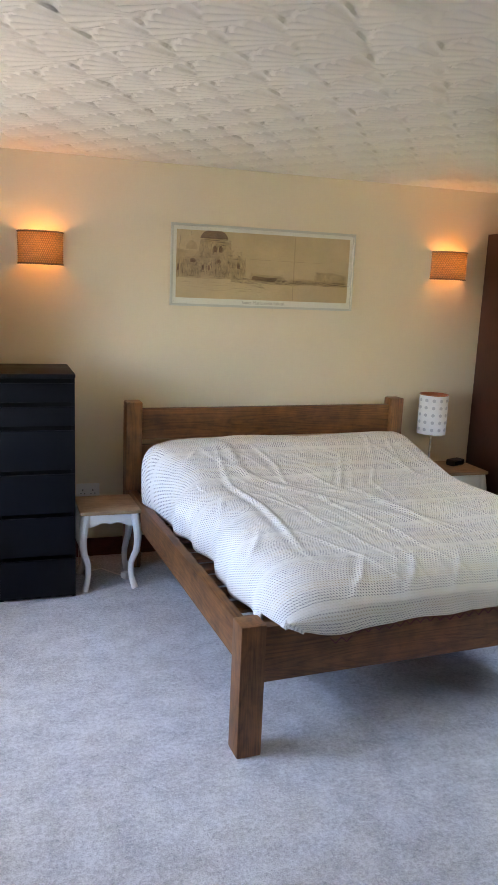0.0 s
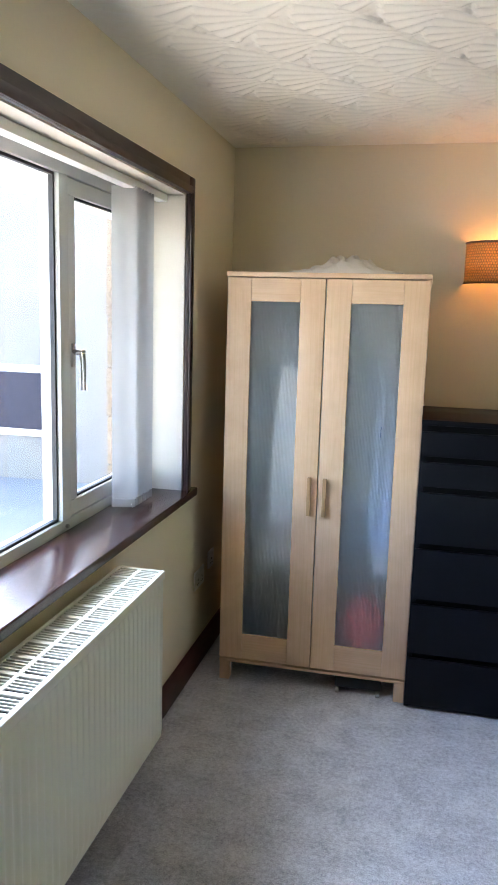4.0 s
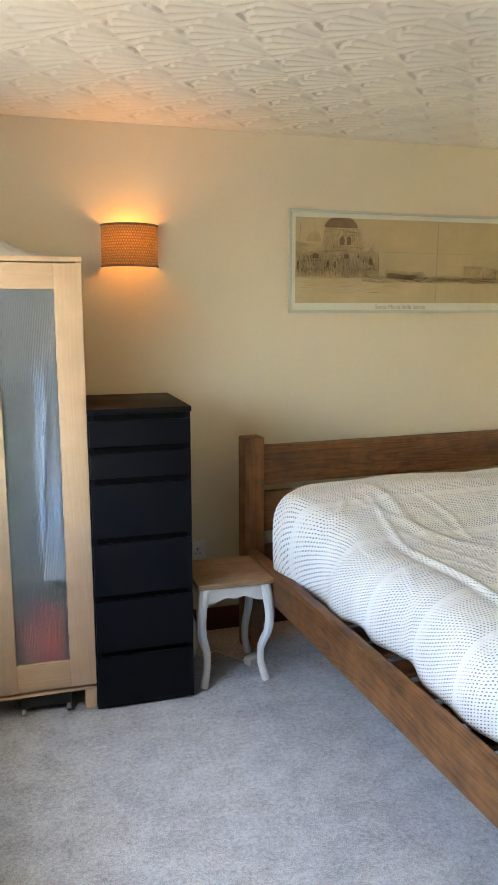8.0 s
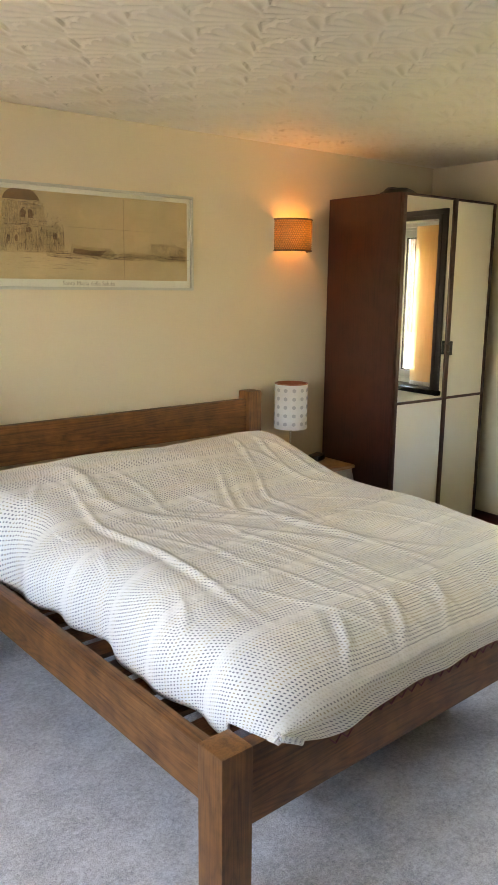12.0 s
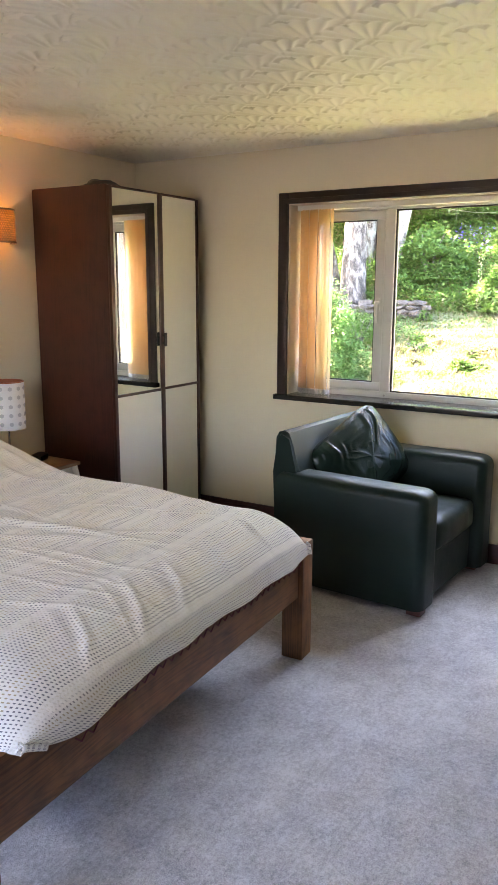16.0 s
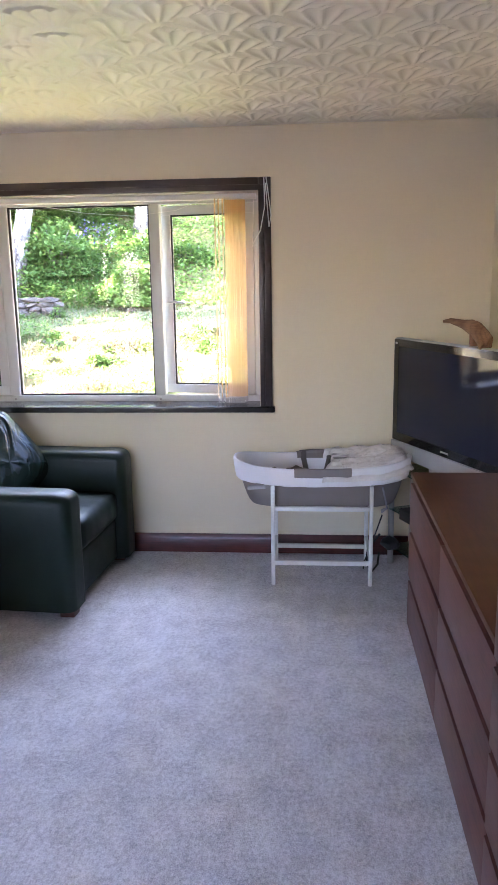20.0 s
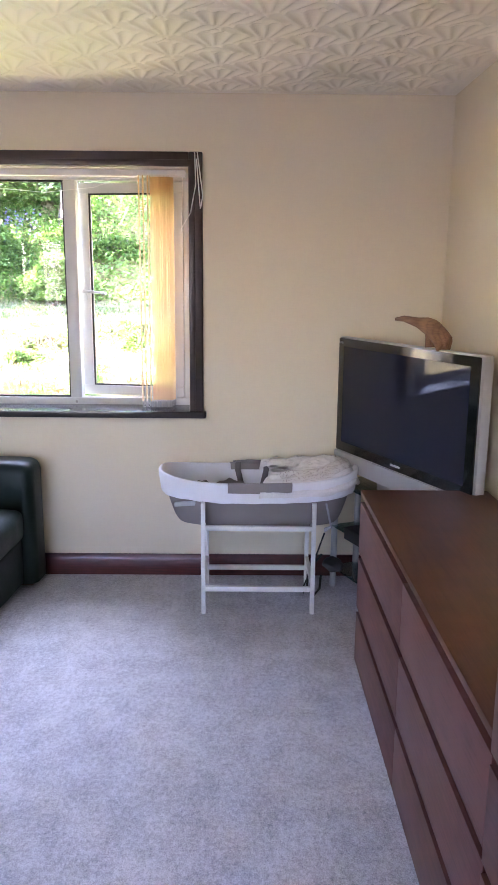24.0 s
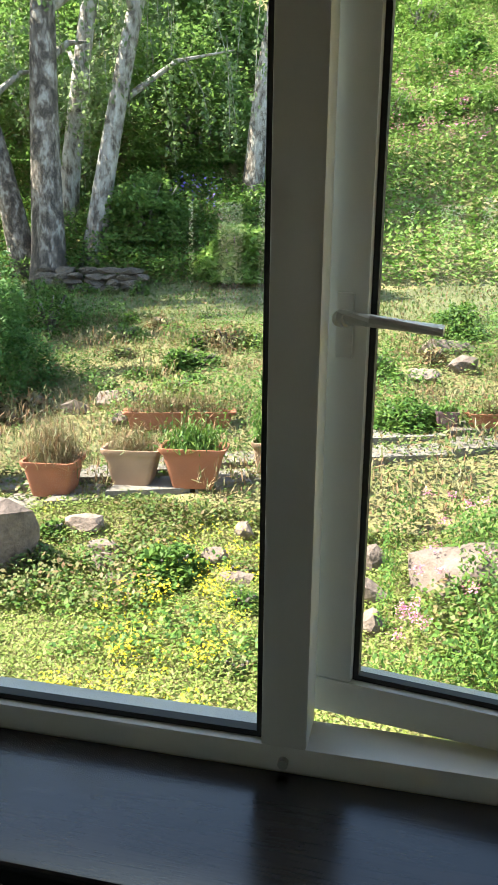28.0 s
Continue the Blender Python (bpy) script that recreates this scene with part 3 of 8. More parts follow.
def tube(bm, pts, radii, seg=8, cap=True, flat=1.0):
    pts = [Vector(p) for p in pts]
    if not hasattr(radii, "__len__"):
        radii = [radii] * len(pts)
    rings = []
    up0 = Vector((0.013, 0.999, 0.021))
    for i, p in enumerate(pts):
        d = (pts[min(i + 1, len(pts) - 1)] - pts[max(i - 1, 0)]).normalized()
        a = d.cross(up0)
        if a.length < 0.05:
            a = d.cross(Vector((1, 0, 0)))
        a.normalize()
        c = d.cross(a).normalized()
        rings.append([bm.verts.new(p + (a * math.cos(k * 2 * math.pi / seg) + c * math.sin(k * 2 * math.pi / seg) * flat) * radii[i]) for k in range(seg)])
    for r0, r1 in zip(rings, rings[1:]):
        for k in range(seg):
            bm.faces.new((r0[k], r0[(k + 1) % seg], r1[(k + 1) % seg], r1[k]))
    if cap:
        bm.faces.new(rings[0][::-1])
        bm.faces.new(rings[-1])
    return bm


def lathe(bm, profile, seg=24, axis=(0, 0, 0), a0=0.0, a1=2 * math.pi):
    full = abs(a1 - a0 - 2 * math.pi) < 1e-6
    n = seg if full else seg + 1
    rings = []
    for r, z in profile:
        rings.append([bm.verts.new((axis[0] + r * math.cos(a0 + (a1 - a0) * k / seg), axis[1] + r * math.sin(a0 + (a1 - a0) * k / seg), axis[2] + z)) for k in range(n)])
    for r0, r1 in zip(rings, rings[1:]):
        for k in range(seg):
            bm.faces.new((r0[k], r0[(k + 1) % n], r1[(k + 1) % n], r1[k]))
    return bm


def prism(bm, outline, lo, hi, axis=1, turn=None):
    """A flat outline of (a, b) pairs drawn out from lo to hi along an axis."""
    def at(a, b, h):
        v = [0, 0, 0]
        v[axis] = h
        o = [i for i in range(3) if i != axis]
        v[o[0]], v[o[1]] = a, b
        v = Vector(v)
        return turn @ v if turn is not None else v
    r0 = [bm.verts.new(at(a, b, lo)) for a, b in outline]
    r1 = [bm.verts.new(at(a, b, hi)) for a, b in outline]
    n = len(outline)
    bm.faces.new(r0)
    bm.faces.new(r1[::-1])
    for i in range(n):
        bm.faces.new((r0[i], r1[i], r1[(i + 1) % n], r0[(i + 1) % n]))
    return bm


def grid_mesh(bm, fn, nu, nv, closed_u=False, uv=None):
    vs = [[bm.verts.new(fn(i / nu, j / nv)) for i in range(nu if closed_u else nu + 1)] for j in range(nv + 1)]
    lay = bm.loops.layers.uv.new("UVMap") if uv else None
    m = nu if closed_u else nu + 1
    for j in range(nv):
        for i in range(nu):
            f = bm.faces.new((vs[j][i], vs[j][(i + 1) % m], vs[j + 1][(i + 1) % m], vs[j + 1][i]))
            if lay:
                for lp, (a, b) in zip(f.loops, ((i, j), (i + 1, j), (i + 1, j + 1), (i, j + 1))):
                    lp[lay].uv = uv(a / nu, b / nv)
    return bm


def finish(name, bm, mat, smooth=35):
    bmesh.ops.recalc_face_normals(bm, faces=bm.faces)
    me = bpy.data.meshes.new(name)
    bm.to_mesh(me)
    bm.free()
    if smooth:
        me.shade_smooth()
        me.set_sharp_from_angle(angle=radians(smooth))
    if mat:
        me.materials.append(mat)
    return me


def part(name, bm, mat, parent, label="", smooth=35):
    ob = new(name, finish(name, bm, mat, smooth))
    ob.parent = parent
    if label:
        ob["label"] = label
    return ob


def again(ob, parent, m=None):
    """One more piece on the mesh of ob."""
    o = new(ob.name.split(".")[0], ob.data)
    o.parent = parent
    if m is not None:
        o.matrix_basis = m
    return o


def thing(name, m, label, category, group="", kind=""):
    ob = new(name)
    ob.empty_display_size = 0.1
    ob.matrix_basis = m
    return tagged(ob, label, category, group, kind)


def solid(name, bm, mat, label, category, kind="", group="", m=None, smooth=35):
    ob = new(name, finish(name, bm, mat, smooth))
    if m is not None:
        ob.matrix_basis = m
    return tagged(ob, label, category, group, kind)


def B():
    return bmesh.new()


def bx(*a, **k):
    return box(bmesh.new(), *a, **k)


def blob(bm, c, r, seed=0, rough=0.25, sub=3, freq=1.6, flatten=1.0):
    vs = bmesh.ops.create_icosphere(bm, subdivisions=sub, radius=1.0)["verts"]
    for v in vs:
        n = v.co.normalized()
        k = 1 + rough * noise.noise(n * freq + Vector((seed * 3.7, seed * 1.3, seed))) + rough * 0.4 * noise.noise(n * freq * 3 + Vector((seed, 0, 7)))
        v.co = Vector((c[0] + n.x * k * r[0], c[1] + n.y * k * r[1], c[2] + n.z * k * r[2] * flatten))
    return bm


def leaves(name, pts, size, mat, parent=None, label="", category="", droop=0.0, aspect=1.6, seed=1, flat=0.5, kind="stuff", loc=(0, 0, 0)):
    """Small folded leaves at pts, in one mesh."""
    rng = np.random.default_rng(seed)
    pts = np.asarray(pts, float) - np.array(loc)
    n = len(pts)
    s = size * rng.uniform(0.6, 1.35, n)
    yaw = rng.uniform(0, 2 * np.pi, n)
    pit = rng.normal(0, flat, n) - droop
    d = np.stack([np.cos(yaw) * np.cos(pit), np.sin(yaw) * np.cos(pit), np.sin(pit)], 1)
    side = np.stack([-np.sin(yaw), np.cos(yaw), rng.normal(0, 0.35, n)], 1)
    L = (s * aspect)[:, None]
    W = (s * 0.5)[:, None]
    v = np.stack([pts - d * L * 0.5, pts + side * W, pts + d * L * 0.5, pts - side * W], 1).reshape(-1, 3)
    me = bpy.data.meshes.new(name)
    me.vertices.add(4 * n)
    me.vertices.foreach_set("co", v.ravel())
    me.loops.add(4 * n)
    me.loops.foreach_set("vertex_index", np.arange(4 * n))
    me.polygons.add(n)
    me.polygons.foreach_set("loop_start", np.arange(0, 4 * n, 4))
    me.update()
    me.validate()
    me.materials.append(mat)
    ob = new(name, me)
    ob.location = loc
    if parent is not None:
        ob.parent = parent
        ob.location = (0, 0, 0)
        if label:
            ob["label"] = label
        return ob
    return tagged(ob, label, category, "", kind)


# ---- the room ----
XW, XE, YS, YN, H = -0.955, 4.275, -0.402, 4.232, 2.42
WT = 0.30  # wall thickness
DOOR = (-0.52, 0.40, 2.02)
E_OPEN = (0.870, 3.004, 0.887, 2.086)
W_OPEN = (1.32, 3.48, 0.883, 2.092)


def wall_with_hole(name, label, x0, x1, y0, y1, hole, along):
    """A wall from floor to ceiling with one opening (lo, hi, sill, head) along x or y."""
    bm = B()
    lo, hi, s, h = hole
    a0, a1 = (x0, x1) if along == 'x' else (y0, y1)
    for p0, p1, z0, z1 in ((a0, lo, 0, H), (hi, a1, 0, H), (lo, hi, 0, s), (lo, hi, h, H)):
        if z1 - z0 < 0.001:
            continue
        if along == 'x':
            box(bm, p0, y0, z0, p1, y1, z1)
        else:
            box(bm, x0, p0, z0, x1, p1, z1)
    return solid(name, bm, MAT_WALL, label, "wall", "structure", smooth=0)


solid("floor", bx(XW - WT, YS - 2.6, -0.12, XE + WT, YN + WT, 0), MAT_CARPET, "pale grey plush carpet with soft brush marks", "carpet", "structure", smooth=0)
solid("wall_north", bx(XW - WT, YN, 0, XE + WT, YN + WT, H), MAT_WALL, "cream painted bedroom wall", "wall", "structure", smooth=0)
wall_with_hole("wall_south", "cream painted wall with the doorway", XW - WT, XE + WT, YS - 0.14, YS, (DOOR[0], DOOR[1], 0, DOOR[2]), 'x')
wall_with_hole("wall_east", "cream painted wall with the garden window", XE, XE + WT, YS, YN, E_OPEN, 'y')
wall_with_hole("wall_west", "cream painted wall with the side window", XW - WT, XW, YS, YN, W_OPEN, 'y')
hall = B()
box(hall, -1.25, YS - 2.6, 0, -1.1, YS - 0.14, H)
box(hall, 0.95, YS - 2.6, 0, 1.1, YS - 0.14, H)
box(hall, -1.1, YS - 2.6, 0, 0.95, YS - 2.45, H)
solid("wall_hallway", hall, MAT_WALL, "plain cream hallway walls behind the doorway", "wall", "structure", smooth=0)
jamb = B()
box(jamb, DOOR[0], YS - 0.15, 0, DOOR[0] + 0.03, YS + 0.012, DOOR[2], 0.004)
box(jamb, DOOR[1] - 0.03, YS - 0.15, 0, DOOR[1], YS + 0.012, DOOR[2], 0.004)
box(jamb, DOOR[0] + 0.03, YS - 0.15, DOOR[2] - 0.03, DOOR[1] - 0.03, YS + 0.012, DOOR[2], 0.004)
solid("trim_doorway", jamb, MAT_MAHOG, "dark mahogany lining of the doorway", "door frame", "structure")


def shell_ceiling():
    """Plaster combed into rows of overlapping fans that open to the west."""
    step = 0.007
    x0, x1, y0, y1 = XW - 0.02, XE + 0.02, YS - 0.02, YN + 0.02
    nx, ny = int((x1 - x0) / step), int((y1 - y0) / step)
    xs, ys = np.linspace(x0, x1, nx), np.linspace(y0, y1, ny)
    X, Y = np.meshgrid(xs, ys)
    Z = np.zeros_like(X)
    px, py, R, half = 0.1215, 0.353, 0.246, 0.84
    rng = np.random.default_rng(4)
    ox, oy = 2.491 - 32 * px, 0.887 - 6 * py
    for i in range(0, int((x1 - ox) / px) + 4):
        for j in range(-2, int((y1 - oy) / py) + 3):
            ax = ox + i * px + rng.uniform(-0.012, 0.012)
            ay = oy + (j + (i % 2) * 0.5) * py + rng.uniform(-0.012, 0.012)
            a0, a1 = max(0, int((ax - R * 1.15 - x0) / step)), min(nx, int((ax + 0.03 - x0) / step))
            b0, b1 = max(0, int((ay - R * 0.95 - y0) / step)), min(ny, int((ay + R * 0.95 - y0) / step))
            rot, Rr, deep = rng.normal(0, 0.06), R * rng.uniform(0.93, 1.04), rng.uniform(0.75, 1.2)
            if a1 <= a0 or b1 <= b0:
                continue
            dx, dy = X[b0:b1, a0:a1] - ax, Y[b0:b1, a0:a1] - ay
            r = np.hypot(dx, dy)
            th = np.arctan2(dy, -dx) + rot
            # sharp ribs with hollow flutes between; each flute ends in a lobe, the end stands proud
            wave = np.mod((th + half) / (2 * half) * 6, 1.0)
            flute = 1 - np.sin(math.pi * wave)
            scal = Rr * (1 - 0.05 * flute ** 2)
            inside = (r < scal) & (np.abs(th) < half)
            u = np.clip(r / scal, 0, 1)
            tilt = 0.5 + 0.5 * np.cos(th * 1.3)
            hgt = 0.0012 + deep * (0.0026 * u * tilt + 0.0098 * flute ** 1.2 * u ** 0.65 * (1 - 0.45 * u ** 6)) + 0.0010 * np.exp(-((u - 0.97) / 0.03) ** 2)
            blk = Z[b0:b1, a0:a1]
            blk[inside] = hgt[inside]
    edge = np.minimum(np.minimum(X - XW, XE - X), np.minimum(Y - YS, YN - Y))
    Z *= np.clip((edge - 0.02) / 0.08, 0, 1)
    co = np.stack([X, Y, H - Z], -1).reshape(-1, 3)
    q = (np.arange(ny - 1)[:, None] * nx + np.arange(nx - 1)[None, :]).ravel()
    quads = np.stack([q, q + nx, q + nx + 1, q + 1], 1)
    me = bpy.data.meshes.new("ceiling")
    me.vertices.add(len(co))
    me.vertices.foreach_set("co", co.ravel())
    me.loops.add(quads.size)
    me.loops.foreach_set("vertex_index", quads.ravel())
    me.polygons.add(len(quads))
    me.polygons.foreach_set("loop_start", np.arange(0, quads.size, 4))
    me.update()
    me.validate()
    me.shade_smooth()
    me.materials.append(MAT_CEIL)
    return tagged(new("ceiling", me), "white plaster ceiling combed into rows of shell fans", "ceiling", "", "structure")


shell_ceiling()
solid("ceiling_slab", bx(XW - WT, YS - 2.6, H + 0.002, XE + WT, YN + WT, H + 0.2), MAT_CEIL, "plain ceiling slab above the room", "ceiling", "structure", smooth=0)
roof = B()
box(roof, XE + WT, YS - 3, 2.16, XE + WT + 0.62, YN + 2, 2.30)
solid("eaves_east", roof, MAT_SOFFIT, "grey-brown painted soffit of the eaves", "eaves", "structure", smooth=0)
roof = B()
box(roof, XW - WT - 0.55, YS - 3, 2.14, XW - WT, YN + 2, 2.30)
solid("eaves_west", roof, MAT_PLASTER_EXT, "white painted soffit over the side window", "eaves", "structure", smooth=0)
solid("roof_slab", bx(XW - WT - 0.6, YS - 3, H + 0.21, XE + WT + 0.66, YN + 2, H + 0.5), MAT_SLATE, "grey slate roof over the room", "roof", "structure", smooth=0)


def skirting(name, x0, y0, x1, y1, inward):
    """A moulded board along a wall; inward: the side on which it stands proud."""
    prof = [(0, 0), (0.022, 0), (0.022, 0.072), (0.019, 0.080), (0.019, 0.087), (0.012, 0.101), (0.008, 0.110), (0, 0.112)]
    bm = B()
    ring = []
    for (px, py) in ((x0, y0), (x1, y1)):
        ring.append([bm.verts.new((px + inward[0] * d, py + inward[1] * d, z)) for d, z in prof])
    n = len(prof)
    for i in range(n):
        bm.faces.new((ring[0][i], ring[0][(i + 1) % n], ring[1][(i + 1) % n], ring[1][i]))
    bm.faces.new(ring[0])
    bm.faces.new(ring[1][::-1])
    mat = MAT_MAHOG if x0 == x1 else MAT_MAHOGX
    return solid(name, bm, mat, "dark mahogany moulded skirting board", "skirting board", "structure")


skirting("baseboard_north", XW, YN, XE, YN, (0, -1))
skirting("baseboard_east", XE, YS, XE, YN - 0.022, (-1, 0))
skirting("baseboard_west", XW, YS, XW, YN - 0.022, (1, 0))
skirting("baseboard_south", DOOR[1] + 0.01, YS, XE - 0.022, YS, (0, 1))


# ---- windows ----
def window(name, label, face, out, opening, lights, trim_dark):
    """face: x of the room's wall face; out: +1 if outdoors lies towards +x. lights: (y0, y1, kind, hinge)."""
    lo, hi, s, h = opening
    th = thing(name, pose(0, 0, 0), label, "window", kind="structure")
    X = lambda d: face + out * d
    fr = (0.185, 0.255)  # frame depth in the wall
    tw = 0.068
    # architrave: three moulded boards
    for a0, b0, a1, b1 in ((lo - tw, s, lo, h + tw), (hi, s, hi + tw, h + tw), (lo, h, hi, h + tw)):
        bm = B()
        box(bm, X(-0.018), a0, b0, X(0.0), a1, b1, 0.005)
        inner = 0.03
        if a1 - a0 < 0.1:
            i0, i1 = (a1 - inner, a1) if a0 < (lo + hi) / 2 else (a0, a0 + inner)
            box(bm, X(-0.027), i0, b0, X(-0.018), i1, b1 - (tw - inner), 0.004)
        else:
            box(bm, X(-0.027), a0 - inner, b0, X(-0.018), a1 + inner, b0 + inner, 0.004)
        part("architrave", bm, trim_dark, th)
    part("window_sill", bx(X(-0.045), lo - tw - 0.015, s - 0.028, X(fr[0]), hi + tw + 0.015, s + 0.006, 0.007, 3), MAT_SILL if out < 0 else MAT_SILLE, th, "varnished dark window board")
    # reveals: the walls' cream, with weaker light put into the colour
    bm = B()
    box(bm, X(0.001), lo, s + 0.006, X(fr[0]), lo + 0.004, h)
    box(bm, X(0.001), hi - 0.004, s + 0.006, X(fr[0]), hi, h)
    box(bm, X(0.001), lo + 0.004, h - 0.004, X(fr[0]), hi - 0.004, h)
    part("reveal", bm, MAT_REVEAL, th, "cream reveal, its colour darkened to hold down the daylight", 0)
    f0, f1 = X(fr[0]), X(fr[1])
    fw = 0.042
    for nm, (a0, b0, a1, b1) in (("frame_bottom", (lo, s + 0.001, hi, s + fw)), ("frame_top", (lo, h - fw, hi, h)), ("frame_side", (lo, s + fw, lo + fw, h - fw)), ("frame_side", (hi - fw, s + fw, hi, h - fw))):
        part(nm, bx(f0, a0, b0, f1, a1, b1, 0.006), MAT_UPVC, th)
    part("blind_track", bx(X(0.07), lo + 0.02, h - 0.035, X(0.115), hi - 0.02, h - 0.005, 0.004), MAT_PLASTIC, th, "white vertical blind head rail")
    z0, z1 = s + fw, h - fw
    for i, (a, b, kind, ang) in enumerate(lights):
        if kind == "mullion":
            part("mullion", bx(f0 - out * 0.004, a, z0, f1, b, z1, 0.006), MAT_UPVC, th)
            sc = B()
            tube(sc, [(f0 - out * 0.009, (a + b) / 2, z0 - 0.022), (f0 + out * 0.002, (a + b) / 2, z0 - 0.022)], 0.007, 10)
            part("screw_cap", sc, MAT_SILVER, th, "grey screw cap")
            continue
        if kind == "fixed":
            part("pane", bx(X(0.215), a - 0.012, z0 - 0.012, X(0.22), b + 0.012, z1 + 0.012), MAT_GLASS, th, "clear glass pane", 0).visible_shadow = False
            bm = B()
            for c0, d0, c1, d1 in ((a, z0, b, z0 + 0.009), (a, z1 - 0.009, b, z1), (a, z0 + 0.009, a + 0.009, z1 - 0.009), (b - 0.009, z0 + 0.009, b, z1 - 0.009)):
                box(bm, X(0.198), c0, d0, X(0.214), c1, d1)
            part("gasket", bm, MAT_GASKET, th, "black rubber seal", 0)
        else:
            sw = 0.056
            hinge = b if kind == "hinge_hi" else a
            sash = part("sash", bx(-0.001, -0.001, -0.001, 0.001, 0.001, 0.001), MAT_UPVC, th, "white casement", 0)
            me = sash.data
            bm = B()
            dirn = -1 if kind == "hinge_hi" else 1
            wd = b - a
            e = 0.003
            lap = 0.016 if ang else -e
            ys = sorted((dirn * e, dirn * (wd + lap)))
            for c0, d0, c1, d1 in ((ys[0], z0 + e, ys[1], z0 + sw), (ys[0], z1 - sw, ys[1], z1 - e), (ys[0], z0 + sw, ys[0] + sw, z1 - sw), (ys[1] - sw, z0 + sw, ys[1], z1 - sw)):
                box(bm, 0, c0, d0, out * 0.055, c1, d1, 0.005)
            bmesh.ops.recalc_face_normals(bm, faces=bm.faces)
            bm.to_mesh(me)
            bm.free()
            me.shade_smooth()
            me.set_sharp_from_angle(angle=radians(35))
            sash.matrix_basis = pose(X(0.187), hinge, 0, 0, 0, ang)
            g = part("pane", bx(out * 0.026, ys[0] + sw - 0.01, z0 + sw - 0.01, out * 0.031, ys[1] - sw + 0.01, z1 - sw + 0.01), MAT_GLASS, sash, "clear glass pane", 0)
            g.visible_shadow = False
            bm = B()
            for c0, d0, c1, d1 in ((ys[0] + sw, z0 + sw, ys[1] - sw, z0 + sw + 0.008), (ys[0] + sw, z1 - sw - 0.008, ys[1] - sw, z1 - sw), (ys[0] + sw, z0 + sw + 0.008, ys[0] + sw + 0.008, z1 - sw - 0.008), (ys[1] - sw - 0.008, z0 + sw + 0.008, ys[1] - sw, z1 - sw - 0.008)):
                box(bm, out * 0.012, c0, d0, out * 0.025, c1, d1)
            part("gasket", bm, MAT_GASKET, sash, "black rubber seal", 0)
            hy = dirn * (wd + lap - sw * 0.5)
            zc = (z0 + z1) / 2
            bm = B()
            box(bm, -out * 0.008, hy - 0.011, zc - 0.05, 0, hy + 0.011, zc + 0.03, 0.003)
            tube(bm, [(-out * 0.002, hy, zc), (-out * 0.03, hy, zc), (-out * 0.038, hy - dirn * 0.012, zc)], [0.011, 0.010, 0.010], 10)
            if abs(ang) > 1:
                pts = [(-out * 0.036, hy - dirn * 0.0, zc + 0.002), (-out * 0.04, hy - dirn * 0.04, zc), (-out * 0.04, hy - dirn * 0.125, zc - 0.008)]
            else:
                pts = [(-out * 0.036, hy, zc + 0.002), (-out * 0.04, hy, zc - 0.04), (-out * 0.04, hy, zc - 0.125)]
            tube(bm, pts, [0.011, 0.010, 0.009], 10, flat=0.75)
            part("handle", bm, MAT_CHROME if out < 0 else MAT_UPVC, sash, "window handle")
    return th


window("window_1", "wide white garden window with dark mahogany trim, one casement ajar", XE, 1, E_OPEN,
       [(0.912, 1.462, "hinge_lo", -9), (1.462, 1.524, "mullion", 0), (1.524, 2.372, "fixed", 0), (2.372, 2.434, "mullion", 0), (2.434, 2.962, "hinge_hi", 0)], MAT_TRIM)
window("window_2", "white side window with dark mahogany trim and deep board", XW, -1, W_OPEN,
       [(1.362, 1.95, "hinge_lo", 0), (1.95, 2.01, "mullion", 0), (2.01, 2.76, "fixed", 0), (2.76, 2.822, "mullion", 0), (2.822, 3.438, "hinge_hi", 0)], MAT_TRIM)


def blind(name, label, x, ys, z0, z1, mat, turns, width=0.088):
    """Gathered vertical slats with weights and a bead chain along the foot."""
    th = thing(name, pose(x, ys[0], z0), label, "blind")
    zt, n = z1 - z0, 8
    def strip():
        bm = B()
        def fn(a, b):
            return ((a - 0.5) * width, 0.008 * (1 - (2 * a - 1) ** 2), 0.03 + b * (zt - 0.03))
        return grid_mesh(bm, fn, n, 6)
    base = part("slat", strip(), mat, th, "hanging fabric slat")
    w = part("weight", bx(-width / 2, -0.003, 0.0, width / 2, 0.006, 0.03, 0.002), MAT_FOOT, th, "clear white slat foot")
    hook = part("slat_hook", bx(-0.006, 0.001, zt - 0.002, 0.006, 0.006, zt + 0.022, 0.001), MAT_PLASTIC, th)
    for i, (y, a) in enumerate(zip(ys, turns)):
        m = pose(0, y - ys[0], 0, 0, 0, a)
        if i == 0:
            for o in (base, w, hook):
                o.matrix_basis = m
        else:
            for o in (base, w, hook):
                again(o, th, m)
    for sd in (-1, 1):
        bm = B()
        pts = []
        for y0, y1 in zip(ys, ys[1:]):
            pts += [(sd * 0.03, y0 - ys[0], 0.014), (sd * 0.03, (y0 + y1) / 2 - ys[0], -0.003)]
        tube(bm, pts + [(sd * 0.03, ys[-1] - ys[0], 0.014)], 0.0018, 5)
        part("bead_chain", bm, MAT_PLASTIC, th, "white bead chain")
    return th


def spread(a, b, n, seed, j=0.006):
    r = random.Random(seed)
    return [a + (b - a) * i / (n - 1) + r.uniform(-j, j) for i in range(n)]


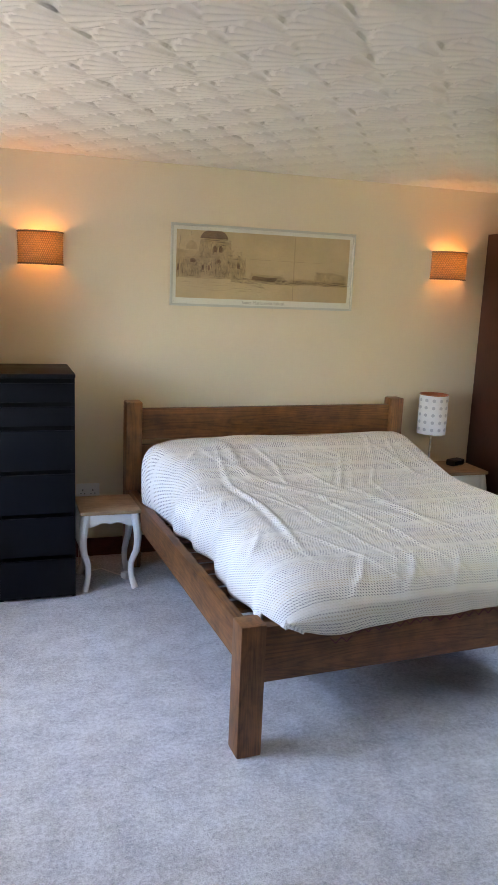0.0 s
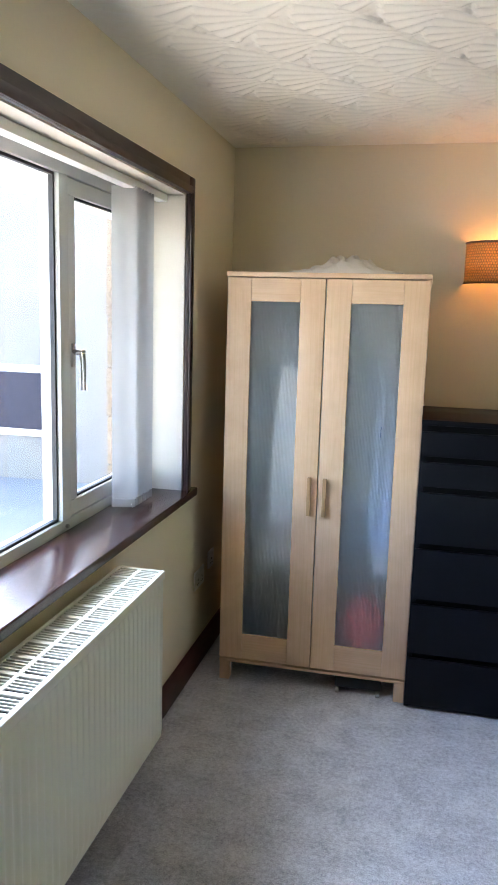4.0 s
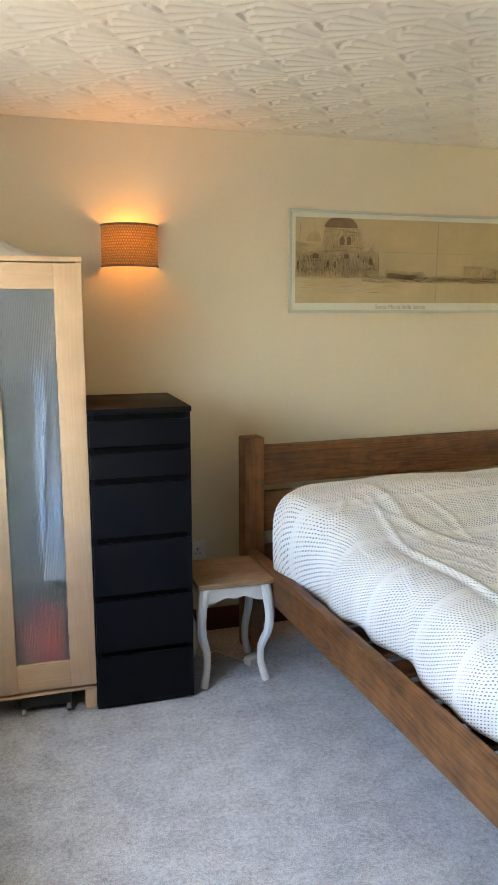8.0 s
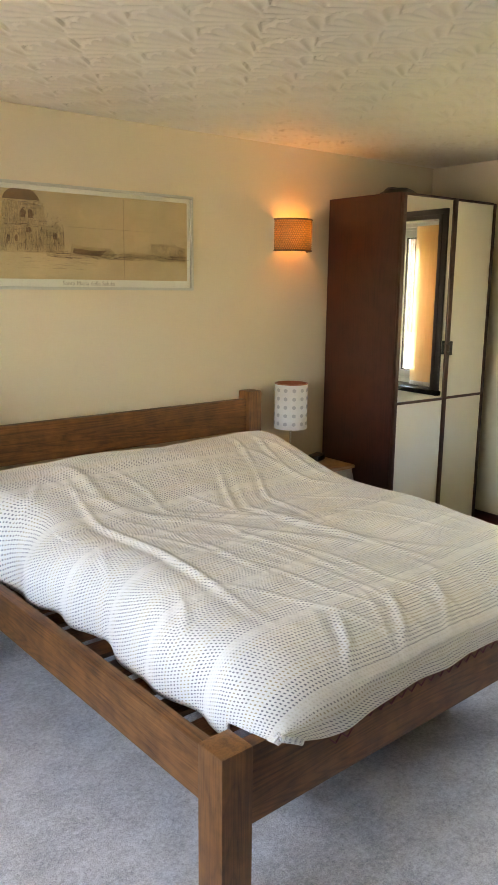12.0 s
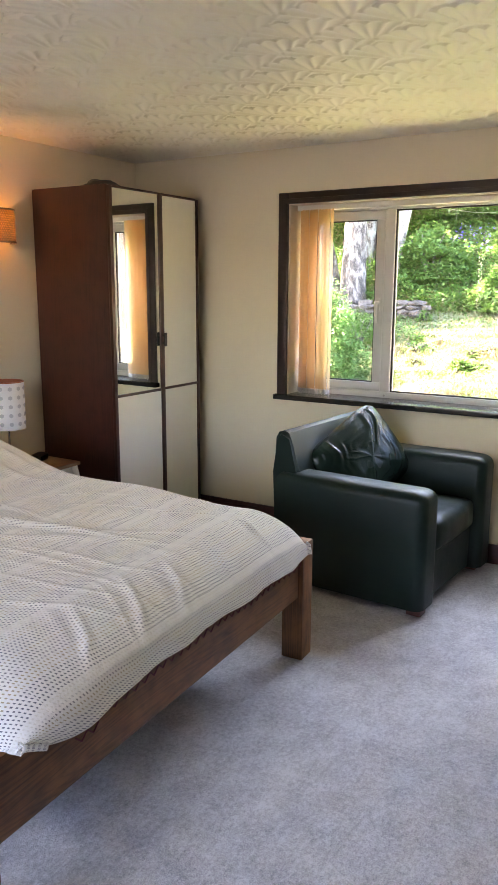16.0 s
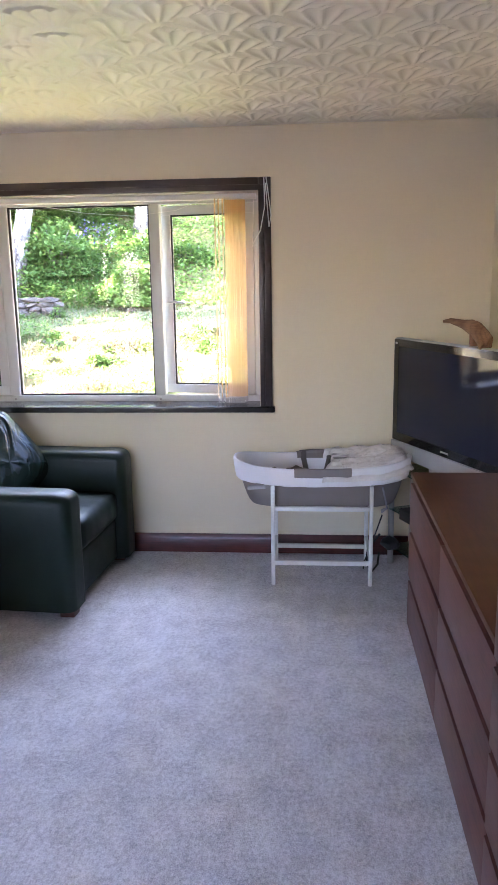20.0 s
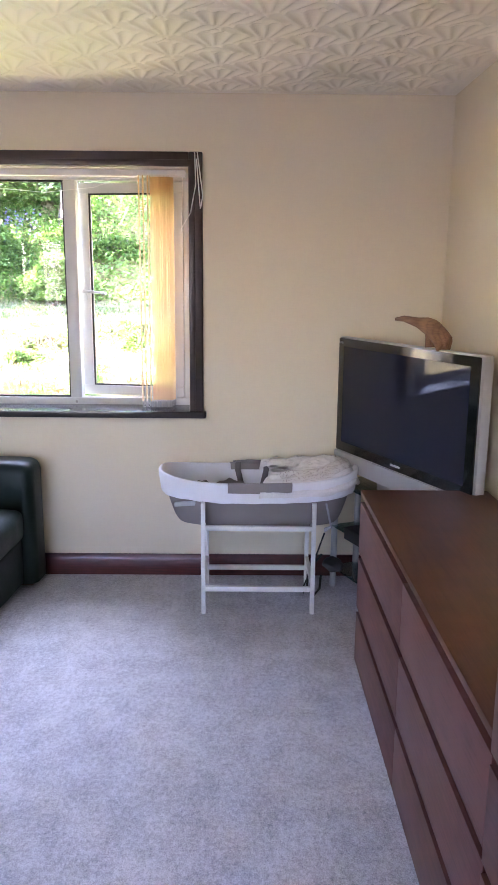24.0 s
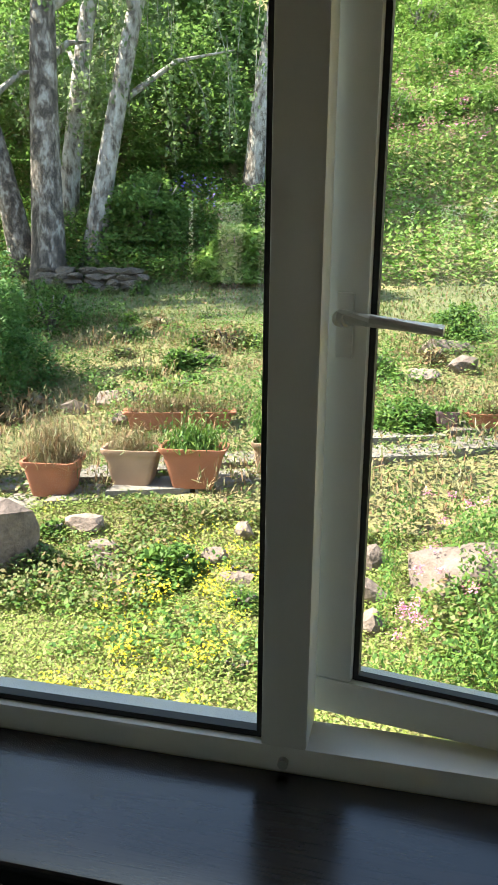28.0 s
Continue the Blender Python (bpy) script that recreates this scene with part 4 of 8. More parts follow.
rb = random.Random(3)
blind("vertical_blind", "gathered beige vertical blind glowing with daylight", XE + 0.093, spread(2.755, 2.955, 13, 1), 0.902, 2.054, MAT_BLIND, [rb.uniform(-6, 6) + 38 for i in range(13)])
BLIND = blind("vertical_blind", "gathered beige vertical blind with its bead chain", XE + 0.093, [0.964 + 0.0115 * i for i in range(9)] + [1.078, 1.101, 1.122], 0.902, 2.054, MAT_BLIND, [rb.uniform(-4, 4) - 10 for i in range(9)] + [9, 6, 8])
blind("vertical_blind", "gathered pale vertical blind at the side window", XW - 0.105, [3.10, 3.13, 3.15, 3.175, 3.2, 3.22, 3.25, 3.28], 0.902, 2.062, MAT_BLINDW, [18, 12, 8, 8, 10, 6, 4, 5])
cord = B()
tube(cord, [(XE - 0.03, 0.838, 2.15), (XE - 0.032, 0.834, 2.0), (XE - 0.03, 0.86, 1.87), (XE - 0.01, 0.905, 1.80), (XE + 0.06, 0.91, 1.79), (XE + 0.075, 0.905, 2.05)], 0.003, 6)
tube(cord, [(XE - 0.028, 0.826, 2.15), (XE - 0.03, 0.80, 1.95), (XE - 0.028, 0.812, 1.89), (XE - 0.028, 0.83, 2.12)], 0.003, 6)
part("pull_cord", cord, MAT_PLASTIC, BLIND, "white pull cords looped over the window trim").matrix_basis = BLIND.matrix_basis.inverted()
cord = B()
tube(cord, [(XE + 0.14, 2.15, 2.045), (XE + 0.13, 1.9, 2.0), (XE + 0.12, 1.6, 1.975), (XE + 0.11, 1.35, 2.0), (XE + 0.10, 1.2, 2.05)], 0.0016, 5)
part("slack_string", cord, MAT_PLASTIC, BLIND, "thin slack string across the window head").matrix_basis = BLIND.matrix_basis.inverted()


# ---- wall fittings ----
def wall_light(name, x, zc, label):
    th = thing(name, pose(x, YN, zc), label, "wall light", "pair of wall lights")
    hh, r = 0.090, 0.128
    bm = B()
    # cords stacked one on another round a half drum
    prof = []
    n = 15
    for k in range(n):
        z = -hh + 2 * hh * (k + 0.5) / n
        prof += [(r - 0.0022, z - hh / n * 0.95), (r, z - hh / n * 0.4), (r, z + hh / n * 0.4), (r - 0.0022, z + hh / n * 0.95)]
    lathe(bm, prof, 28, (0, 0, 0), math.pi, 2 * math.pi)
    part("shade", bm, MAT_SHADE, th, "half drum shade of woven paper rope")
    for z in (-hh, hh):
        bm = B()
        tube(bm, [(r * math.cos(a), r * math.sin(a), z) for a in np.linspace(math.pi, 2 * math.pi, 22)], 0.004, 6)
        part("rim", bm, MAT_STRAP, th, "dark wire rim")
    bm = B()
    box(bm, -0.03, -0.022, -0.05, 0.03, -0.001, 0.05, 0.004)
    tube(bm, [(0, -0.02, -0.03), (0, -0.05, -0.03), (0, -0.052, -0.012)], 0.009, 8)
    part("wall_bracket", bm, MAT_PLASTIC, th)
    bm = B()
    bmesh.ops.create_uvsphere(bm, u_segments=12, v_segments=8, radius=0.024, matrix=Matrix.Translation((0, -0.052, 0.012)))
    part("bulb", bm, MAT_BULB, th, "glowing warm bulb")
    lp = new(name + "_glow", bpy.data.lights.new(name, 'POINT'))
    lp.data.energy, lp.data.color, lp.data.shadow_soft_size = LAMP_W, (1.0, 0.38, 0.085), 0.03
    lp.location = (x, YN - 0.052, zc + 0.012)
    lp["kind"] = "structure"
    return th


LAMP_W = 0.29
wall_light("wall_light", 0.284, 1.889, "lit half-drum wall light of woven rope over the black drawers")
wall_light("wall_light", 2.990, 1.914, "lit half-drum wall light of woven rope beside the wardrobe")


def socket(name, m, label, gangs=2):
    th = thing(name, m, label, "socket")
    w = 0.073 if gangs == 2 else 0.043
    part("plate", bx(-w, -0.009, -0.043, w, 0, 0.043, 0.004), MAT_PLASTIC, th)
    for g in range(gangs):
        cx = (g - (gangs - 1) / 2) * 0.062
        bm = B()
        box(bm, cx - 0.003, -0.0105, -0.004, cx + 0.003, -0.0085, 0.006)
        box(bm, cx - 0.015, -0.0105, -0.022, cx - 0.008, -0.0085, -0.018)
        box(bm, cx + 0.008, -0.0105, -0.022, cx + 0.015, -0.0085, -0.018)
        part("pin_holes", bm, MAT_DARK, th, smooth=0)
        part("switch", bx(cx - 0.006 + 0.018, -0.012, 0.018, cx + 0.006 + 0.018, -0.008, 0.034, 0.002), MAT_PLASTIC, th)
    return th


socket("socket", pose(0.55, YN, 0.43), "white double power socket behind the stool")
socket("socket", pose(XW, 3.74, 0.415, 0, 0, 90), "white double power socket under the side window")
socket("socket", pose(XW, 3.93, 0.45, 0, 0, 90), "white single outlet beside the wardrobe", 1)


def picture():
    x0, x1, z0, z1 = 1.048, 2.277, 1.588, 2.082
    w, h = x1 - x0, z1 - z0
    th = thing("framed_picture", pose(x0, YN, z0), "long sepia print of a domed waterfront church, pale frame", "picture")
    d = 0.022
    for a0, b0, a1, b1 in ((0, 0, w, 0.014), (0, h - 0.014, w, h), (0, 0.014, 0.014, h - 0.014), (w - 0.014, 0.014, w, h - 0.014)):
        part("frame", bx(a0, -d, b0, a1, 0, b1, 0.003), MAT_FRAMEGREY, th)
    part("mount", bx(0.012, -0.008, 0.012, w - 0.012, -0.003, h - 0.012), MAT_MOUNT, th, "pale mount card", 0)
    a0, b0, a1, b1 = 0.036, 0.05, w - 0.036, h - 0.036
    part("print", bx(a0, -0.0095, b0, a1, -0.0075, b1), MAT_PRINT, th, "yellowed paper print", 0)
    pw, ph = a1 - a0, b1 - b0
    P = lambda u, v: (a0 + u * pw, b0 + v * ph)
    wash, line, pale = ("dark_wash", MAT_INK1), B(), ("pale_wash", MAT_INK3)
    def shape(kind, outline, y):
        bm = B()
        bm.faces.new([bm.verts.new((P(u, v)[0], y, P(u, v)[1])) for u, v in outline])
        part(kind[0], bm, kind[1], th, smooth=0)
    def arc(cx, cy, rx, ry, a, b, n=12):
        return [(cx + rx * math.cos(radians(a + (b - a) * i / n)), cy + ry * math.sin(radians(a + (b - a) * i / n))) for i in range(n + 1)]
    # church mass, drum and domes; quay and far shore
    shape(pale, [(0.0, 0.30), (0.38, 0.30), (0.385, 0.56), (0.35, 0.66), (0.31, 0.60), (0.305, 0.72), (0.295, 0.84), (0.13, 0.88), (0.12, 0.70), (0.05, 0.70), (0.0, 0.72)], -0.0099)
    shape(wash, [*arc(0.205, 0.865, 0.078, 0.16, 8, 60, 8), *arc(0.205, 0.865, 0.078, 0.16, 120, 172, 8)], -0.0102)
    shape(pale, arc(0.082, 0.72, 0.032, 0.13, 0, 180), -0.0101)
    for u, v, ww, hh in ((0.20, 0.69, 0.02, 0.10), (0.232, 0.69, 0.02, 0.10), (0.075, 0.53, 0.03, 0.06), (0.14, 0.42, 0.011, 0.08), (0.173, 0.42, 0.011, 0.08), (0.22, 0.53, 0.024, 0.06), (0.005, 0.40, 0.012, 0.10), (0.335, 0.46, 0.02, 0.08)):
        shape(wash, [(u, v), (u + ww, v), *arc(u + ww / 2, v + hh * 0.6, ww / 2, hh * 0.4, 0, 180, 6)], -0.0104)
    shape(pale, [(0.41, 0.29), (0.60, 0.27), (0.63, 0.31), (0.60, 0.38), (0.48, 0.39), (0.42, 0.42)], -0.0100)
    shape(wash, [(0.42, 0.31), (0.55, 0.28), (0.58, 0.35), (0.50, 0.35), (0.43, 0.37)], -0.0102)
    shape(pale, [(0.64, 0.27), (0.80, 0.26), (0.80, 0.33), (0.72, 0.35), (0.65, 0.34)], -0.0101)
    shape(pale, [(0.79, 0.26), (0.99, 0.24), (0.99, 0.42), (0.93, 0.45), (0.81, 0.46)], -0.0100)
    r = random.Random(12)
    def stroke(u, v, du, dv, wd):
        n = Vector((-dv * ph, du * pw)).normalized() * wd / 2
        p, q = P(u, v), P(u + du, v + dv)
        line.faces.new([line.verts.new((c[0] + s * n.x, -0.0108 - r.random() * 0.0002, c[1] + s * n.y)) for c, s in ((p, 1), (q, 1), (q, -1), (p, -1))])
    # columns and shading of the church
    for i in range(800):
        u = r.uniform(0.0, 0.385)
        stroke(u, r.uniform(0.31, 0.54), r.uniform(-0.001, 0.001), r.uniform(0.015, 0.08), r.uniform(0.0004, 0.0011))
    for i in range(240):
        u = r.uniform(0.125, 0.30)
        stroke(u, r.uniform(0.60, 0.84), r.uniform(-0.001, 0.001), r.uniform(0.02, 0.06), r.uniform(0.0004, 0.001))
    for i in range(150):
        v = r.choice((0.31, 0.33, 0.40, 0.475, 0.50, 0.56, 0.60, 0.615, 0.66, 0.80, 0.84, 0.87))
        u = r.uniform(0.0, 0.35) if v < 0.61 else r.uniform(0.125, 0.28)
        stroke(u, v + r.uniform(-0.01, 0.01), r.uniform(0.008, 0.04), r.uniform(-0.006, 0.004), r.uniform(0.0005, 0.0012))
    for i in range(70):
        a = r.uniform(10, 170)
        stroke(0.205 + 0.076 * math.cos(radians(a)) * r.uniform(0.4, 1), 0.865 + 0.10 * math.sin(radians(a)) * r.uniform(0.1, 1), r.uniform(-0.008, 0.008), r.uniform(0.0, 0.03), 0.0007)
    # pinnacles, scrolls, lantern of the small dome
    for u, v, hh in ((0.015, 0.72, 0.2), (0.082, 0.85, 0.13), (0.335, 0.64, 0.07), (0.355, 0.66, 0.06), (0.38, 0.57, 0.06), (0.31, 0.66, 0.09), (0.29, 0.80, 0.05)):
        for q in range(5):
            stroke(u + r.uniform(-0.006, 0.006), v + hh * q / 5, r.uniform(-0.004, 0.004), hh / 4, 0.0011)
    for i in range(60):
        stroke(r.choice((0.035, 0.06, 0.32, 0.36)) + r.gauss(0, 0.014), 0.62 + r.gauss(0, 0.05), r.uniform(-0.008, 0.008), r.uniform(-0.02, 0.02), 0.001)
    # quay, boats, far shore
    for i in range(380):
        u = r.uniform(0.30, 0.98)
        stroke(u, 0.28 + r.uniform(-0.04, 0.05) * (1 - 0.3 * u), r.uniform(0.006, 0.045), r.uniform(-0.008, 0.008), r.uniform(0.0004, 0.001))
    for i in range(200):
        u = r.uniform(0.78, 0.98)
        stroke(u, r.uniform(0.26, 0.40), 0, r.uniform(0.02, 0.06), 0.0006)
    for i in range(60):
        stroke(r.uniform(0.42, 0.62), r.uniform(0.29, 0.37), r.uniform(0.0, 0.01), r.uniform(0.01, 0.03), 0.0006)
    for q in range(3):
        stroke(0.80, 0.44 + 0.012 * q, 0.14, -0.006, 0.0008)
    for i in range(45):
        stroke(r.uniform(0.02, 0.5), r.uniform(0.12, 0.26), r.uniform(0.01, 0.06), r.uniform(-0.006, 0.006), 0.0006)
    for u in (0.665, 0.668):
        stroke(u, 0.02, 0.002, 0.95, 0.0008)
    stroke(0.4, 0.615, 0.45, -0.01, 0.0007)
    tagged(part("pen_lines", line, MAT_INK2, th, "fine pen strokes", 0), kind="stuff")
    cu = bpy.data.curves.new("caption", 'FONT')
    cu.body, cu.size, cu.align_x, cu.extrude = "Santa Maria della Salute", 0.030, 'CENTER', 0.0002
    ob = new("caption", cu)
    me = bpy.data.meshes.new_from_object(ob)
    bpy.data.objects.remove(ob)
    me.materials.append(MAT_TEXT)
    ob = new("caption", me)
    ob.parent = th
    ob.matrix_basis = pose(0.61, -0.0085, 0.022, 90)
    part("glass", bx(0.013, -0.0165, 0.013, w - 0.013, -0.0145, h - 0.013), MAT_PICGLASS, th, "clear picture glass", 0).visible_shadow = False
    return th


picture()


# ---- radiator ----
def radiator():
    y0, y1, z0, z1 = 1.02, 2.715, 0.235, 0.812
    xb, xf = XW + 0.035, -0.757
    th = thing("radiator", pose(0, y0, 0), "cream double panel radiator with slotted top grille", "radiator")
    L = y1 - y0
    n = 56
    bm = B()
    def panel(bm, xo, thick, sgn):
        def fn(a, b):
            y = a * L
            edge = min(y, L - y, b * (z1 - z0) - 0.0, (1 - b) * (z1 - z0))
            k = max(0.0, min(1.0, (edge - 0.028) / 0.012))
            rib = 0.5 - 0.5 * math.cos(2 * math.pi * y / 0.0333)
            lip = max(0.0, min(1.0, edge / 0.006))
            return (xo + sgn * (0.004 * lip + k * (0.001 + 0.006 * rib)), y, z0 + b * (z1 - z0))
        grid_mesh(bm, fn, 306, 22)
    panel(bm, xf - 0.009, 0, 1)
    part("front_panel", bm, MAT_RAD, th, "ribbed front panel", 60)
    part("panel_body", bx(xf - 0.022, 0.001, z0 + 0.002, xf - 0.0085, L - 0.001, z1 - 0.03, 0.004), MAT_RAD, th)
    part("rear_panel", bx(xb, 0, z0, xb + 0.014, L, z1 - 0.03, 0.005), MAT_RAD, th)
    part("side_panel", bx(xb + 0.014, L - 0.004, z0 + 0.02, xf - 0.022, L, z1 - 0.016, 0.001), MAT_RAD, th)
    part("side_panel", bx(xb + 0.014, 0, z0 + 0.02, xf - 0.022, 0.004, z1 - 0.016, 0.001), MAT_RAD, th)
    fins = B()
    for k in range(70):
        y = 0.02 + (L - 0.04) * k / 69
        box(fins, xb + 0.016, y - 0.0012, z0 + 0.03, xf - 0.024, y + 0.0012, z1 - 0.05)
    tagged(part("convector_fin", fins, MAT_DARK, th, "dark convector fins", 0), kind="stuff")
    # grille: rails, cross bars, slats
    g0, g1, zt = xb, xf, z1
    part("grille_rail", bx(g1 - 0.016, 0, zt - 0.028, g1, L, zt, 0.005), MAT_RAD, th)
    part("grille_rail", bx(g0, 0, zt - 0.028, g0 + 0.014, L, zt, 0.005), MAT_RAD, th)
    m = 20
    for k in range(m + 1):
        y = 0.008 + (L - 0.016) * k / m
        part("grille_bar", bx(g0 + 0.014, y - 0.008, zt - 0.008, g1 - 0.016, y + 0.008, zt - 0.001, 0.002), MAT_RAD, th)
        if k < m:
            ya, yb = y + 0.008, 0.008 + (L - 0.016) * (k + 1) / m - 0.008
            wd = g1 - 0.016 - g0 - 0.014
            s = B()
            for q in range(1, 5):
                yy = ya + (yb - ya) * q / 5
                box(s, g0 + 0.014, yy - 0.0026, zt - 0.006, g1 - 0.016, yy + 0.0026, zt - 0.002)
            box(s, g0 + 0.014 + wd * 0.5 - 0.006, ya, zt - 0.0065, g0 + 0.014 + wd * 0.5 + 0.006, yb, zt - 0.0015)
            part("grille_slats", s, MAT_RAD, th, smooth=0)
    for y in (L - 0.05, 0.05):
        bm = B()
        tube(bm, [(xf - 0.07, y, z0 + 0.03), (xf - 0.07, y, z0 - 0.04), (xf - 0.075, y, z0 - 0.052), (xf - 0.09, y, z0 - 0.058), (XW + 0.002, y, z0 - 0.058)], 0.0075, 10)
        tube(bm, [(xf - 0.07, y, z0 - 0.005), (xf - 0.07, y, z0 - 0.03)], 0.013, 10)
        part("pipe", bm, MAT_CHEST, th, "brown painted feed pipe")
    for y in (0.3, L - 0.3):
        part("wall_bracket", bx(XW, y - 0.015, z0 + 0.1, xb, y + 0.015, z1 - 0.1), MAT_RAD, th)
    return th


radiator()


# ---- birch wardrobe and what hangs in it ----
def wardrobe_birch():
    W, D, HH = 0.82, 0.50, 1.802
    x0, yf = -0.808, 3.598
    th = thing("birch_wardrobe", pose(x0, yf, 0), "birch veneer wardrobe, two closed doors with ribbed frosted panels", "wardrobe")
    for x in (0.0, W - 0.045):
        for y in (0.012, D - 0.045):
            part("leg", bx(x, y, 0, x + 0.045, y + 0.045, 0.10, 0.003), MAT_BIRCH, th)
    part("side_panel", bx(0.0, 0.022, 0.10, 0.018, D, HH - 0.02, 0.002), MAT_BIRCH, th)
    part("side_panel", bx(W - 0.018, 0.022, 0.10, W, D, HH - 0.02, 0.002), MAT_BIRCH, th)
    part("top_panel", bx(-0.004, 0.0, HH - 0.02, W + 0.004, D + 0.002, HH, 0.003), MAT_BIRCHX, th)
    part("bottom_panel", bx(0.0, 0.006, 0.088, W, D, 0.10, 0.002), MAT_BIRCHX, th)
    part("back_panel", bx(0.018, D - 0.006, 0.10, W - 0.018, D, HH - 0.02), MAT_PLASTIC, th, "thin white back board")
    bm = B()
    tube(bm, [(0.018, 0.16, 1.505), (W - 0.018, 0.16, 1.505)], 0.0125, 12)
    part("hanging_rail", bm, MAT_CREAM, th, "cream hanging rail")
    dw = W / 2 - 0.003
    for k in range(2):
        a = 0.001 + k * (W / 2 + 0.002)
        door = part("door", bx(a, 0, 0.112, a + 0.101, 0.02, HH - 0.024, 0.002), MAT_BIRCH, th, "birch framed door")
        part("stile", bx(a + dw - 0.101, 0, 0.112, a + dw, 0.02, HH - 0.024, 0.002), MAT_BIRCH, door)
        part("rail", bx(a + 0.101, 0.0015, HH - 0.024 - 0.095, a + dw - 0.101, 0.02, HH - 0.024, 0.002), MAT_BIRCHX, door)
        part("rail", bx(a + 0.101, 0.0015, 0.112, a + dw - 0.101, 0.02, 0.227, 0.002), MAT_BIRCHX, door)
        part("panel", bx(a + 0.097, 0.010, 0.222, a + dw - 0.097, 0.014, HH - 0.115), MAT_FROST, door, "ribbed frosted plastic panel", 0)
        hx = a + dw - 0.03 if k == 0 else a + 0.03
        bm = B()
        box(bm, hx - 0.009, -0.028, 0.80, hx + 0.009, -0.014, 0.965, 0.004)
        box(bm, hx - 0.006, -0.015, 0.812, hx + 0.006, 0.001, 0.828)
        box(bm, hx - 0.006, -0.015, 0.937, hx + 0.006, 0.001, 0.953)
        part("handle", bm, MAT_HANDLE, door, "orange-brown birch bar handle")
    return x0, yf


wx, wy = wardrobe_birch()


def garment(name, x, y, ztop, zbot, w0, w1, mat, label, seed, thick=0.045):
    bm = B()
    def fn(a, b):
        z = ztop + (zbot - ztop) * b
        ww = (w0 + (w1 - w0) * min(1, b * 1.6)) * (0.55 + 0.45 * min(1, b * 6))
        ang = 2 * math.pi * a
        f = 1 + 0.16 * math.sin(5 * ang + seed + 3 * b) + 0.1 * noise.noise(Vector((a * 6, b * 4, seed)))
        return (x + thick * math.cos(ang) * f * (1 + 0.8 * b), y + ww / 2 * math.sin(ang) * f, z)
    grid_mesh(bm, fn, 40, 24, True)
    tube(bm, [(x, y, ztop - 0.005), (x, y, ztop + 0.05), (x, y + 0.012, ztop + 0.072), (x, y, ztop + 0.085)], 0.0025, 6)
    return solid(name, bm, mat, label, "clothes")


garment("hanging_dressing_gown", wx + 0.290, wy + 0.125, 1.42, 0.56, 0.19, 0.20, MAT_TOWEL, "white dressing gown hanging inside the wardrobe", 1, 0.066)
garment("hanging_shirt", wx + 0.235, wy + 0.30, 1.405, 0.86, 0.26, 0.30, MAT_TAUPECLOTH, "brownish shirt hanging inside the wardrobe", 6, 0.03)
garment("hanging_shirt", wx + 0.675, wy + 0.14, 1.405, 0.66, 0.22, 0.24, MAT_CHECK, "blue checked shirt hanging inside the wardrobe", 4, 0.036)
garment("hanging_shirt", wx + 0.712, wy + 0.22, 1.405, 0.53, 0.26, 0.30, MAT_WHITECLOTH, "white shirt hanging inside the wardrobe", 5, 0.045)
solid("red_bag", blob(B(), (wx + 0.625, wy + 0.142, 0.262), (0.125, 0.12, 0.165), 3, 0.12), MAT_REDCLOTH, "bright red cloth bag on the wardrobe floor", "bag")
solid("folded_clothes", blob(B(), (wx + 0.22, wy + 0.27, 0.19), (0.15, 0.16, 0.09), 5, 0.2), MAT_STRAP, "dark folded clothes on the wardrobe floor", "clothes")

bm = B()
def heap(a, b):
    x, y = wx + 0.21 + 0.52 * a, wy + 0.04 + 0.32 * b
    k = math.sin(math.pi * a) ** 0.6 * math.sin(math.pi * b) ** 0.5
    h = 0.018 + 0.038 * math.exp(-((a - 0.52) / 0.24) ** 2) + 0.075 * abs(noise.noise(Vector((a * 8 + b * 3, b * 3 - a * 2, 2)))) * math.exp(-((a - 0.52) / 0.3) ** 2) + 0.012 * noise.noise(Vector((a * 24, b * 17, 2)))
    return (x + 0.02 * noise.noise(Vector((a * 4, b * 3, 9))), y, 1.802 + k * h)
grid_mesh(bm, heap, 44, 28)
grid_mesh(bm, lambda a, b: (wx + 0.21 + 0.52 * a, wy + 0.04 + 0.32 * b, 1.801), 4, 4)
solid("folded_towel", bm, MAT_TOWEL, "crumpled off-white towel lying on the wardrobe top", "towel", smooth=80)

# low trolley under the wardrobe
th = thing("under_wardrobe_box", pose(wx + 0.52, wy + 0.03, 0), "low black box on small casters under the wardrobe", "storage box")
part("box", bx(0, 0, 0.028, 0.20, 0.28, 0.072, 0.006), MAT_GASKET, th)
for x in (0.012, 0.188):
    for y in (0.0, 0.26):
        bm = B()
        tube(bm, [(x - 0.008, y, 0.014), (x + 0.008, y, 0.014)], 0.014, 12)
        part("caster", bm, MAT_SILVER, th, "grey caster wheel")


